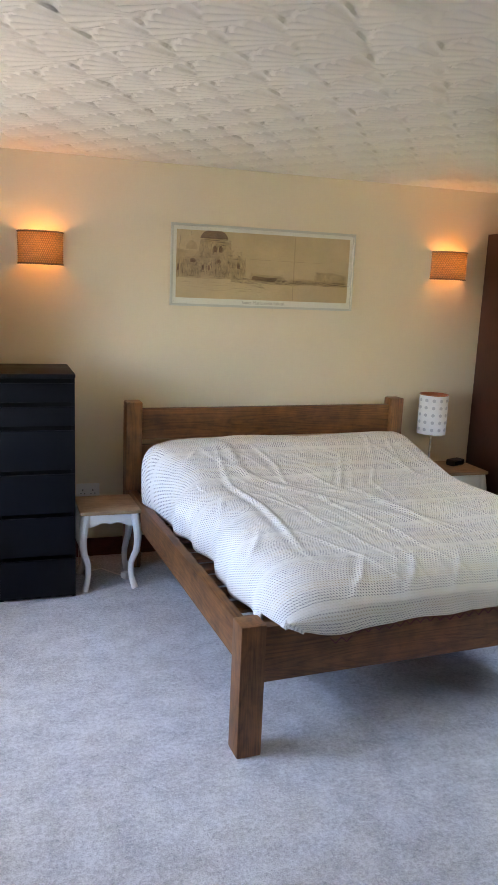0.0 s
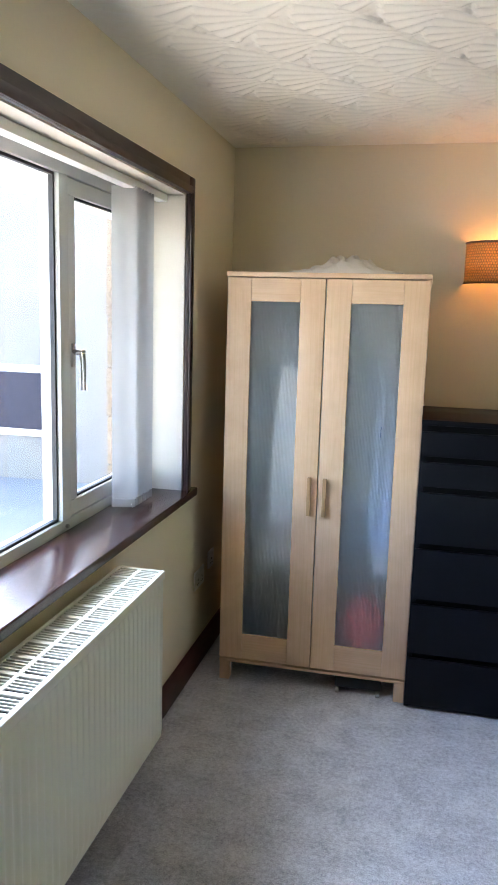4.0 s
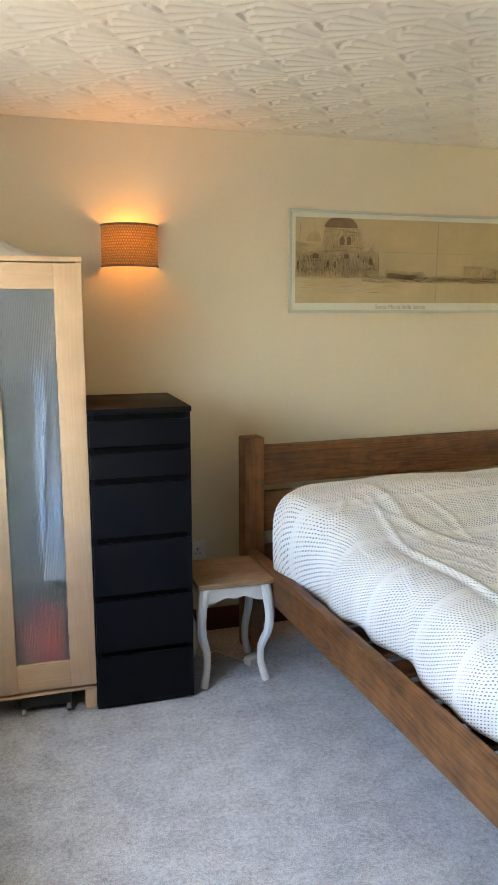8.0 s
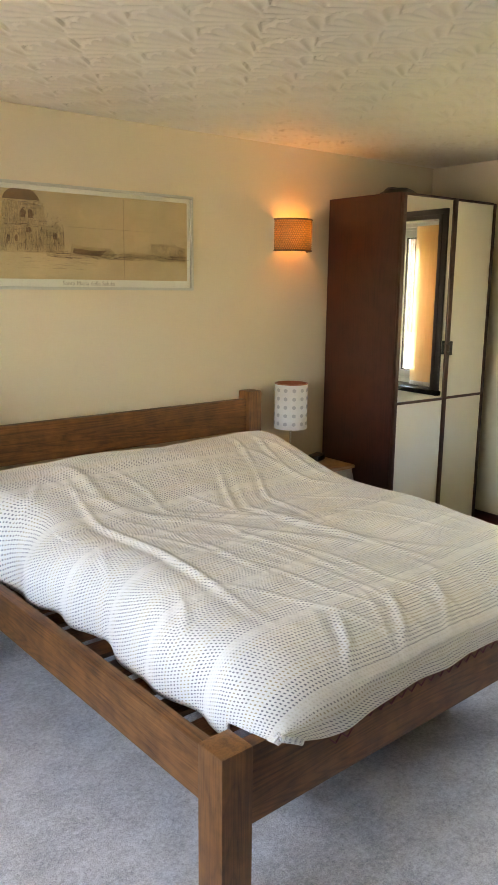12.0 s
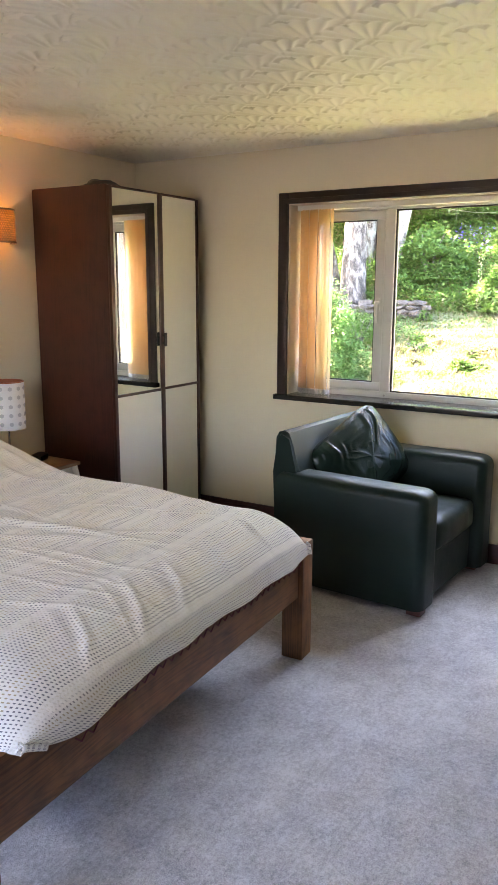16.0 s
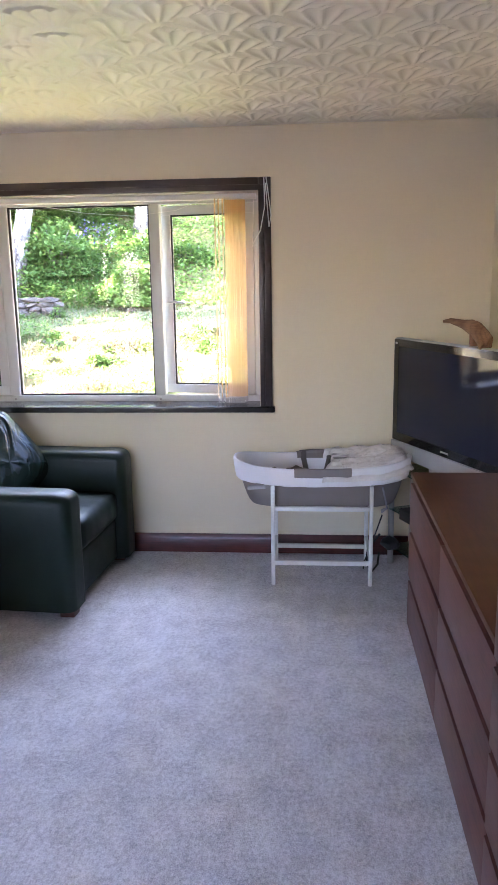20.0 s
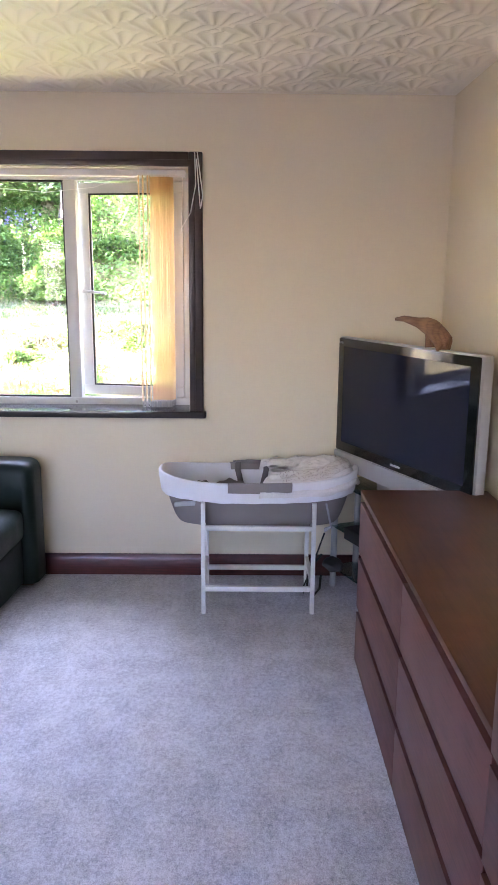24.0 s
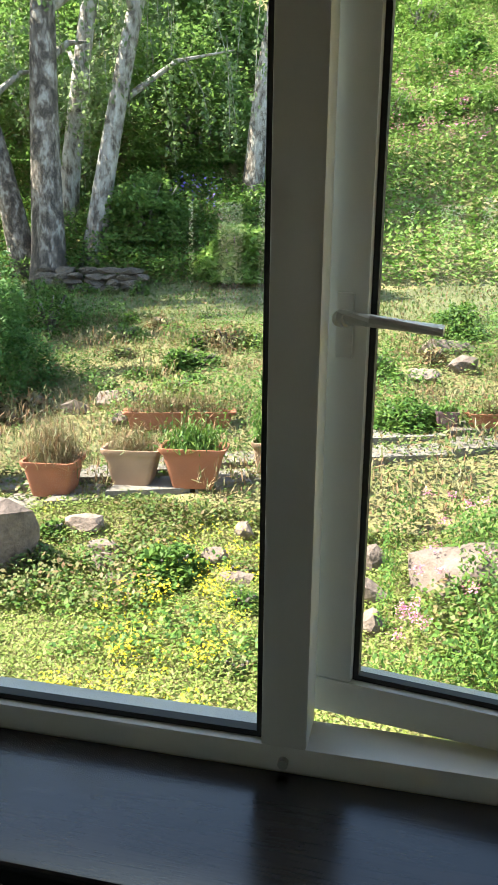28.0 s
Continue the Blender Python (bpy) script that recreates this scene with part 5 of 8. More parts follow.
# ---- chests of drawers ----
def chest(name, m, W, D, HH, rows, cols, mats, label, group="", top_t=0.022, flap=0.0):
    body, top = mats
    th = thing(name, m, label, "chest of drawers", group)
    part("side_panel", bx(0, 0.018, 0.0, 0.02, D, HH - top_t, 0.0015), body, th)
    part("side_panel", bx(W - 0.02, 0.018, 0.0, W, D, HH - top_t, 0.0015), body, th)
    part("top", bx(-0.002, 0.0, HH - top_t, W + 0.002, D, HH, 0.003), top, th)
    part("back_panel", bx(0.02, D - 0.006, 0.03, W - 0.02, D, HH - top_t), MAT_DARK, th)
    part("plinth", bx(0.02, 0.05, 0.0, W - 0.02, 0.066, 0.05), MAT_DARK, th, "recessed dark plinth")
    if cols > 1:
        part("divider", bx(W / 2 - 0.01, 0.022, 0.02, W / 2 + 0.01, D - 0.006, HH - top_t), body, th)
    z = 0.012
    total = HH - top_t - 0.012 - flap
    hs = [r / sum(rows) * total for r in rows]
    for hgt in hs:
        for c in range(cols):
            a = 0.003 + c * (W - 0.003) / cols
            b = a + (W - 0.003) / cols - (0.0014 if c < cols - 1 else 0.003)
            fr = part("drawer", bx(a, 0.0, z, b, 0.018, z + hgt - 0.026, 0.0018), body, th, "flat drawer front")
            # undercut finger grip along the upper edge; a black strip paints its shade
            part("grip_rail", bx(a + 0.016, 0.020, z + hgt - 0.05, b - 0.016, 0.034, z + hgt - 0.002), MAT_GAP_SHADE, fr, "black strip painting the shade in the grip recess")
            part("drawer_box", bx(a + 0.03, 0.0345, z + 0.01, b - 0.03, D - 0.03, z + hgt - 0.06), MAT_DARK, fr)
        z += hgt
    return th


chest("black_chest_of_drawers", pose(0.014, 3.575, 0), 0.40, 0.50, 1.236, [4, 4, 4, 4, 2.1, 2.1], 1, (MAT_BLACK, MAT_BLACK), "tall narrow black chest of six flat drawers")
chest("low_chest_of_drawers", pose(3.325, 0.125, 0, 0, 0, 180), 1.66, 0.505, 0.742, [1, 1, 1], 2, (MAT_CHEST, MAT_CHESTTOP), "long low red-brown chest of six flat drawers", "red-brown chests")
chest("tall_chest_of_drawers", pose(1.655, 0.135, 0, 0, 0, 180), 0.80, 0.515, 1.205, [1, 1, 1, 1, 1], 1, (MAT_CHEST, MAT_CHESTTOP), "tall red-brown chest of wide flat drawers", "red-brown chests")


# ---- bed ----
BED = pose(0.837, 1.938, 0, 0, 0, 2.7)
BW, BL, PS = 1.883, 2.10, 0.098


def bed():
    th = thing("bed", BED, "chunky rustic pine bed frame with plank headboard", "bed")
    for x in (0, BW - PS):
        part("foot_post", bx(x, 0, 0, x + PS, PS, 0.525, 0.007), MAT_PINE_Z, th)
        part("head_post", bx(x, BL - PS, 0, x + PS, BL, 1.03, 0.012, 2), MAT_PINE_Z, th)
    part("foot_rail", bx(PS, 0.022, 0.285, BW - PS, 0.066, 0.505, 0.005), MAT_PINE_X, th)
    part("side_rail", bx(0.020, PS, 0.345, 0.064, BL - PS, 0.50, 0.005), MAT_PINE_Y, th)
    part("side_rail", bx(BW - 0.064, PS, 0.345, BW - 0.020, BL - PS, 0.50, 0.005), MAT_PINE_Y, th)
    for z0, z1 in ((0.80, 0.985), (0.575, 0.765), (0.30, 0.50)):
        part("headboard_plank", bx(PS, BL - 0.075, z0, BW - PS, BL - 0.03, z1, 0.006), MAT_PINE_X, th)
    part("slat_ledge", bx(0.064, PS, 0.375, 0.094, BL - PS, 0.402), MAT_PINE_Y, th)
    part("slat_ledge", bx(BW - 0.094, PS, 0.375, BW - 0.064, BL - PS, 0.402), MAT_PINE_Y, th)
    part("centre_beam", bx(BW / 2 - 0.03, PS, 0.30, BW / 2 + 0.03, BL - 0.08, 0.402), MAT_PINE_Y, th)
    part("centre_leg", bx(BW / 2 - 0.03, BL / 2 - 0.03, 0, BW / 2 + 0.03, BL / 2 + 0.03, 0.30, 0.003), MAT_PINE_Z, th)
    n = 13
    first = None
    for k in range(n):
        y = 0.12 + (BL - 0.30) * k / (n - 1)
        if first is None:
            first = part("slat", bx(0.066, -0.047, 0.402, BW - 0.066, 0.047, 0.42, 0.003), MAT_PINE_X, th, "pine bed slat")
            first.matrix_basis = pose(0, y, 0)
        else:
            again(first, th, pose(0, y, 0))


bed()
solid("mattress", bx(0.33, 0.14, 0.421, 1.74, BL - 0.10, 0.58, 0.04, 3), MAT_SHEET, "grey mattress on the bed slats", "mattress", m=BED)


def pillow(name, x, y, z, w, d, h, mat, label, seed):
    def fn(a, b):
        ang = 2 * math.pi * a
        ph = math.pi * (b - 0.5)
        sq = lambda t, e: math.copysign(abs(t) ** e, t)
        cx, cy = sq(math.cos(ang), 0.55) * sq(math.cos(ph), 0.7), sq(math.sin(ang), 0.55) * sq(math.cos(ph), 0.7)
        pin = 1 + 0.06 * (abs(cx * cy)) ** 2
        return (x + w / 2 * cx * pin, y + d / 2 * cy * pin, z + h / 2 * sq(math.sin(ph), 0.8) * (1 - 0.35 * max(abs(cx), abs(cy)) ** 3) + 0.006 * noise.noise(Vector((cx * 3, cy * 3, seed))))
    return solid(name, grid_mesh(B(), fn, 48, 18, True), mat, label, "pillow", m=BED, smooth=70)


pillow("pillow", 0.50, 1.80, 0.725, 0.72, 0.42, 0.15, MAT_DUVET, "dotted white pillow under the duvet edge", 1)
pillow("pillow", 1.42, 1.76, 0.68, 0.72, 0.42, 0.15, MAT_DUVET, "dotted white pillow under the duvet edge", 2)


def duvet():
    nu, nv = 240, 260
    rng = random.Random(8)
    folds = [(rng.uniform(0.45, 1.6), rng.uniform(0.2, 1.3), rng.uniform(-0.75, -0.1), rng.uniform(0.15, 0.5), rng.uniform(0.009, 0.018), rng.uniform(0.002, 0.006)) for _ in range(16)]
    folds += [(rng.uniform(0.4, 1.7), rng.uniform(0.0, 0.22), rng.uniform(-0.5, 0.5), rng.uniform(0.10, 0.22), rng.uniform(0.012, 0.024), rng.uniform(0.002, 0.005)) for _ in range(12)]
    folds += [(0.75, 1.0, -0.62, 0.75, 0.030, 0.010), (1.05, 0.75, -0.55, 0.6, 0.026, 0.008), (1.5, 1.35, -0.5, 0.3, 0.022, 0.010), (1.62, 1.45, -0.35, 0.28, 0.022, 0.010), (0.5, 1.5, -0.3, 0.3, 0.03, 0.010)]

    def top(v):
        k = lambda a, b: max(0.0, min(1.0, (v - a) / (b - a)))
        s = lambda q: q * q * (3 - 2 * q)
        return 0.540 + 0.130 * math.sin(math.pi / 2 * k(-0.02, 0.23)) ** 0.75 + 0.035 * s(k(0.2, 1.0)) + 0.135 * s(k(1.2, 1.72)) - 0.05 * s(k(1.82, 1.96))

    def fn(a, b):
        # along: a short drop over the foot rail, then up the bed
        if b < 0.05:
            q = b / 0.05
            v, zf = -0.012 + 0.004 * q, 0.486 + 0.044 * q
            hang = 1 - q
        else:
            q = (b - 0.05) / 0.95
            v, zf = -0.008 + 1.955 * q, None
            hang = 0
        uL = 0.122 + 0.025 * math.exp(-((v - 0.75) / 0.4) ** 2) + 0.22 * max(0.0, min(1.0, (v - 1.72) / 0.22)) - 0.105 * math.exp(-((v - 1.68) / 0.18) ** 2) - 0.01 * math.exp(-((v) / 0.2) ** 2) + 0.018 * math.sin(v * 9) + 0.012 * math.sin(v * 23 + 1)
        uL += 0.11 * max(0.0, 1 - b / 0.13) ** 2
        uR = 1.80 + 0.015 * math.sin(v * 11)
        zt = top(v)
        zb = 0.455 + 0.02 * noise.noise(Vector((v * 4, a * 2, 5)))
        if v > 1.3:
            zb += 0.045 * min(1, (v - 1.3) / 0.45) ** 1.5 + 0.22 * max(0.0, min(1, (v - 1.76) / 0.19))
        ra, rr = 0.17 - 0.09 * max(0.0, min(1.0, (v - 1.3) / 0.35)), 0.12
        if a < ra:
            t = a / ra * math.pi / 2
            u, f = uL + 0.20 * ra / 0.17 * (1 - math.cos(t)) - 0.02 * math.sin(2 * t), math.sin(t) ** 0.85
        elif a > 1 - rr:
            t = (1 - a) / rr * math.pi / 2
            u, f = uR - 0.12 * (1 - math.cos(t)) + 0.015 * math.sin(2 * t), math.sin(t) ** 0.85
        else:
            t = (a - ra) / (1 - ra - rr)
            w0 = uL + 0.20 * ra / 0.17
            u, f = w0 + (uR - 0.12 - w0) * t, 1.0
        if zf is None:
            z = zb + (zt - zb) * f
            if b < 0.12:
                z = max(z, 0.508 + 0.02 * f)
        else:
            low = math.exp(-((u - 0.36) / 0.17) ** 2) + 0.35 * math.exp(-((u - 1.5) / 0.25) ** 2)
            droop = 0.026 * low + 0.008 * noise.noise(Vector((u * 5, 0, 4)))
            z = zf - hang * droop
            v -= 0.016 * low
            z += hang * 0.035 * max(0.0, 1 - a / 0.22)
        z += f * (0.012 * noise.noise(Vector((u * 2.2, v * 2.2, 1))) + 0.006 * noise.noise(Vector((u * 7, v * 5, 3))))
        for fu, fv, slope, ln, wd, hg in folds:
            along = (v - fv)
            if abs(along) < ln:
                across = (u - fu - slope * along - 0.03 * math.sin(along * 9))
                if abs(across) < 4 * wd:
                    z += f * hg * math.exp(-(across / wd) ** 2) * (1 - (along / ln) ** 2)
        out = 0.010 * noise.noise(Vector((u * 6, v * 9, z * 8)))
        return (u + (out if f < 0.95 else 0), v - hang * (0.010 + 0.004 * math.sin(u * 17)) + (0.005 * noise.noise(Vector((u * 9, 1, 2))) if hang else 0), z)

    # long creases: along the mattress edge, across the top, fanning over the foot
    creases = [([(0.44, 1.72), (0.39, 1.28), (0.41, 0.87), (0.40, 0.54), (0.38, 0.21)], 0.030, 0.016),
               ([(1.23, 1.49), (1.03, 1.11), (1.01, 0.86), (1.08, 0.61), (1.15, 0.44), (1.21, 0.20)], 0.024, 0.015),
               ([(0.78, 1.09), (0.76, 0.80), (0.82, 0.55), (0.85, 0.26)], 0.017, 0.013),
               ([(1.19, 1.56), (1.05, 1.28), (0.93, 1.06)], 0.020, 0.014), ([(1.36, 1.45), (1.18, 1.16), (1.11, 0.70)], 0.020, 0.013),
               ([(1.48, 1.82), (1.40, 1.60), (1.33, 1.42)], 0.024, 0.015), ([(1.60, 1.78), (1.52, 1.55), (1.50, 1.36)], 0.022, 0.014),
               ([(0.62, 0.24), (0.52, 0.08), (0.42, -0.01)], 0.024, 0.016), ([(0.86, 0.24), (0.75, 0.07), (0.66, -0.01)], 0.026, 0.015),
               ([(1.07, 0.22), (0.96, 0.06), (0.88, -0.01)], 0.022, 0.015), ([(1.32, 0.22), (1.24, 0.06), (1.20, -0.01)], 0.022, 0.016),
               ([(1.58, 0.24), (1.53, 0.06), (1.52, -0.01)], 0.022, 0.016), ([(0.30, 1.10), (0.22, 0.90), (0.14, 0.78)], 0.016, 0.015),
               ([(0.30, 0.60), (0.22, 0.45), (0.14, 0.36)], 0.018, 0.015), ([(0.32, 1.62), (0.24, 1.50), (0.12, 1.42)], 0.018, 0.016),
               ([(0.62, 1.70), (0.72, 1.40), (0.70, 1.22)], 0.016, 0.015), ([(0.60, 0.95), (0.58, 0.70), (0.62, 0.45)], 0.012, 0.012)]
    flat = np.array([fn(i / nu, j / nv) for j in range(nv + 1) for i in range(nu + 1)])
    lift = np.zeros(len(flat))
    for line, hg, wd in creases:
        best, side, along = np.full(len(flat), 9.0), np.zeros(len(flat)), np.zeros(len(flat))
        for k, (p, q) in enumerate(zip(line, line[1:])):
            d = np.subtract(q, p)
            rel = flat[:, :2] - p
            t = np.clip(rel @ d / (d @ d), 0, 1)
            off = rel - t[:, None] * d
            far = np.hypot(off[:, 0], off[:, 1])
            near = far < best
            best = np.where(near, far, best)
            side = np.where(near, np.sign(rel[:, 0] * d[1] - rel[:, 1] * d[0]) * far, side)
            along = np.where(near, (k + t) / (len(line) - 1), along)
        fade = np.clip(np.minimum(along / 0.35, (1 - along) / 0.35), 0.0, 1)
        lift += 0.36 * hg * fade * (np.exp(-(best / wd) ** 2) - 0.45 * np.exp(-((side - 1.9 * wd) / (1.3 * wd)) ** 2) * (best < 5 * wd))
    grid = flat.reshape(nv + 1, nu + 1, 3)
    # the print follows the cloth's own length
    su = np.concatenate([[0], np.cumsum(np.linalg.norm(np.diff(grid[nv // 2], axis=0), axis=1))])
    sv = np.concatenate([[0], np.cumsum(np.linalg.norm(np.diff(grid[:, nu // 2], axis=0), axis=1))])

    def uv(a, b):
        return (10 + su[round(a * nu)], 5 + sv[round(b * nv)])

    flat[:, 2] += lift
    done = {(i, j): tuple(flat[j * (nu + 1) + i]) for j in range(nv + 1) for i in range(nu + 1)}
    th = thing("duvet", BED, "rumpled white duvet printed with rows of tiny dark dashes", "duvet")
    bm = grid_mesh(B(), lambda a, b: done[(round(a * nu), round(b * nv))], nu, nv, uv=uv)
    ob = part("cover", bm, MAT_DUVET, th, smooth=80)
    md = ob.modifiers.new("thickness", 'SOLIDIFY')
    md.thickness, md.offset = 0.014, -1
    # zigzag hem that shows under the foot edge
    hem = B()
    for k in range(60):
        u0 = 0.35 + k * 0.023
        z0 = fn(min(0.86, 0.19 + 0.69 * (u0 - 0.44) / 1.24), 0.0)[2] if u0 > 0.44 else 0.45
        a, c = (u0, -0.016, z0 - 0.004 - 0.022 * (k % 2)), (u0 + 0.023, -0.016, z0 - 0.004 - 0.022 * ((k + 1) % 2))
        tube(hem, [a, c], 0.0022, 5)
    part("hem_stitching", hem, MAT_REDHEM, th, "dark red zigzag stitching along the hem")


MAT_REDHEM = cloth_mat("maroon_thread", (0.14, 0.03, 0.04), 0)
duvet()


# ---- small tables ----
def cabriole(bm, x, y, sx, sy, h):
    """A curved leg whose knee swells outwards."""
    pts, rad = [], []
    for k in range(13):
        t = k / 12
        bow = 0.020 * math.sin(math.pi * min(1, t * 1.55)) * (1 if t < 0.65 else 1) - 0.012 * math.sin(math.pi * max(0, (t - 0.5) / 0.5)) + 0.010 * max(0, (t - 0.85) / 0.15)
        pts.append((x + sx * bow, y + sy * bow, h * (1 - t)))
        rad.append(0.027 - 0.013 * t ** 0.8 + (0.006 * max(0, (t - 0.85) / 0.15)))
    return tube(bm, pts[::-1], rad[::-1], 10)


def little_table(name, m, W, D, HH, label, drawer=False):
    th = thing(name, m, label, "side table")
    part("top", bx(0, 0, HH - 0.022, W, D, HH, 0.006, 3), MAT_OAKTOP, th, "washed oak top")
    legs_h = HH - 0.022
    for x, sx in ((0.035, -1), (W - 0.035, 1)):
        for y, sy in ((0.035, -1), (D - 0.035, 1)):
            part("leg", cabriole(B(), x, y, sx, sy, legs_h), MAT_WHITE, th, "white curved leg")
    dep = 0.075 if not drawer else 0.12
    def apron(n, w):
        o = [(0, legs_h), (w, legs_h)]
        for k in range(n, -1, -1):
            t = k / n
            o.append((t * w, legs_h - dep + 0.028 * math.sin(math.pi * t) ** 2 * (1 - 0.55 * math.exp(-((t - 0.5) / 0.13) ** 2)) * 1.3))
        return o
    for y in (0.022, D - 0.034):
        b = prism(B(), [(0.045 + a, z) for a, z in apron(24, W - 0.09)], y, y + 0.012, 1)
        part("apron", b, MAT_WHITE, th, "scalloped white apron")
    for x in (0.022, W - 0.034):
        b = prism(B(), [(0.045 + a, z) for a, z in apron(24, D - 0.09)], x, x + 0.012, 0)
        part("apron", b, MAT_WHITE, th, "scalloped white apron")
    if drawer:
        part("drawer", bx(0.07, 0.012, legs_h - 0.085, W - 0.07, 0.022, legs_h - 0.012, 0.003), MAT_WHITE, th, "white drawer front")
    return th


little_table("stool_table", pose(0.442, 3.612, 0), 0.335, 0.335, 0.472, "small oak-topped table with white cabriole legs, by the bed")
little_table("bedside_table", pose(2.80, 3.845, 0), 0.42, 0.35, 0.545, "oak-topped bedside table with white curved legs", True)

MAT_DISC = paint("pale_embossed_paper", (0.52, 0.52, 0.55), 0.7, var=0.04)
th = thing("table_lamp", pose(2.872, 4.06, 0.545), "table lamp with a white punched drum shade", "table lamp")
part("base", lathe(B(), [(0.0, 0.0), (0.06, 0.0), (0.062, 0.006), (0.055, 0.012), (0.012, 0.018), (0.006, 0.03), (0.006, 0.30), (0.0, 0.30)], 24), MAT_CHROME, th, "slim metal base")
sh = part("shade", lathe(B(), [(0.098, 0.235), (0.098, 0.505), (0.0955, 0.505), (0.0955, 0.235), (0.098, 0.235)], 40), MAT_LAMPSHADE, th, "white drum shade")
dots = None
for r in range(5):
    for k in range(12):
        a = 2 * math.pi * (k + 0.5 * (r % 2) * 0) / 12
        if dots is None:
            bm = B()
            tube(bm, [(0.0, 0.0, -0.0012), (0.0, 0.0, 0.0012)], 0.0125, 6)
            dots = part("punched_disc", bm, MAT_DISC, sh, "pale grey punched disc")
            o = dots
        else:
            o = again(dots, sh)
        o.matrix_basis = pose(0.0985 * math.cos(a), 0.0985 * math.sin(a), 0.27 + r * 0.05) @ Euler((0, math.pi / 2, a), 'XYZ').to_matrix().to_4x4()
part("lining", lathe(B(), [(0.0945, 0.24), (0.0945, 0.503)], 40), MAT_SHADEIN, th, "copper coloured shade lining")
part("rim", lathe(B(), [(0.0935, 0.502), (0.0995, 0.502), (0.0995, 0.508), (0.0935, 0.508), (0.0935, 0.502)], 40), MAT_SHADEIN, th, "dark copper rim")

th = thing("alarm_clock", pose(3.09, 4.06, 0.545, 0, 0, 20), "small black alarm clock on the bedside table", "clock")
part("body", bx(-0.065, -0.035, 0, 0.065, 0.035, 0.045, 0.016, 3), MAT_GASKET, th)
part("display", bx(-0.045, -0.0375, 0.012, 0.045, -0.034, 0.036, 0.001), MAT_SCREEN, th)
cab = B()
tube(cab, [(0.50, 4.20, 0.40), (0.49, 4.12, 0.2), (0.47, 4.02, 0.02), (0.52, 3.92, 0.012), (0.60, 3.95, 0.012), (0.66, 3.86, 0.012), (0.71, 3.80, 0.014)], 0.0035, 6)
solid("power_cable", cab, MAT_PLASTIC, "white power cable lying on the carpet", "cable")
solid("power_adapter", bx(-0.035, -0.022, 0, 0.035, 0.022, 0.038, 0.009, 3), MAT_PLASTIC, "white plug-in adapter on the carpet", "adapter", m=pose(0.735, 3.80, 0.0, 0, 0, 30))


# ---- mirrored wardrobe ----
def wardrobe_mirror():
    W, D, HH = 0.868, 0.595, 2.14
    th = thing("mirrored_wardrobe", pose(3.276, 3.604, 0, 0, 0, 0.3), "tall red-brown wardrobe, cream panels, mirror door just ajar", "wardrobe")
    part("side_panel", bx(0, 0.022, 0, 0.022, D, HH, 0.002), MAT_WARD, th)
    part("side_panel", bx(W - 0.022, 0.022, 0, W, D, HH, 0.002), MAT_WARD, th)
    part("top_panel", bx(0.022, 0.022, HH - 0.022, W - 0.022, D, HH, 0.001), MAT_WARD, th)
    part("back_panel", bx(0.022, D - 0.008, 0.0, W - 0.022, D, HH - 0.022), MAT_DARK, th)
    part("plinth", bx(0.022, 0.03, 0, W - 0.022, 0.048, 0.085), MAT_WARD, th)
    z0, z1, zs = 0.09, HH - 0.008, 0.945
    for k, (a, b) in enumerate(((0.0, 0.455), (0.459, W))):
        e = 0.026
        door = part("door", bx(a, 0, z0, a + e, 0.02, z1, 0.002), MAT_WARD, th, "dark framed door")
        part("stile", bx(b - e, 0, z0, b, 0.02, z1, 0.002), MAT_WARD, door)
        part("rail", bx(a + e, 0, z0, b - e, 0.02, z0 + 0.02, 0.001), MAT_WARD, door)
        part("rail", bx(a + e, 0, zs - 0.008, b - e, 0.02, zs + 0.008, 0.001), MAT_WARD, door)
        part("rail", bx(a + e, 0, z1 - 0.01, b - e, 0.02, z1, 0.001), MAT_WARD, door)
        part("lower_panel", bx(a + e, 0.006, z0 + 0.02, b - e, 0.016, zs - 0.008), MAT_CREAM, door, "cream panel", 0)
        if k == 0:
            part("mirror", bx(a + e, 0.006, zs + 0.008, b - e, 0.012, z1 - 0.01), MAT_MIRROR, door, "clear mirror panel", 0)
        else:
            part("upper_panel", bx(a + e, 0.006, zs + 0.008, b - e, 0.016, z1 - 0.01), MAT_CREAM, door, "cream panel", 0)
        if k:
            continue
        # the mirror door stands a finger's breadth ajar
        door.matrix_basis = pose(0, 0, 0, 0, 0, -1.9)
        bm, hx = B(), b - 0.008
        box(bm, hx - 0.011, -0.028, 1.215, hx + 0.011, -0.018, 1.30, 0.004)
        tube(bm, [(hx, -0.02, 1.235), (hx, 0.002, 1.235)], 0.006, 8)
        tube(bm, [(hx, -0.02, 1.28), (hx, 0.002, 1.28)], 0.006, 8)
        part("handle", bm, MAT_GASKET, door, "dark handle")
    bm = B()
    tube(bm, [(W - 0.002, 0.10, 2.03), (W + 0.035, 0.10, 2.03)], 0.01, 10)
    tube(bm, [(W + 0.03, 0.10, 1.99), (W + 0.034, 0.10, 2.065)], 0.014, 10)
    part("side_hook", bm, MAT_GASKET, th, "black hook on the side")


wardrobe_mirror()
solid("dark_bag", blob(B(), (3.52, 3.86, 2.166), (0.13, 0.09, 0.035), 8, 0.25), MAT_GASKET, "flat black bag on top of the mirrored wardrobe", "bag")


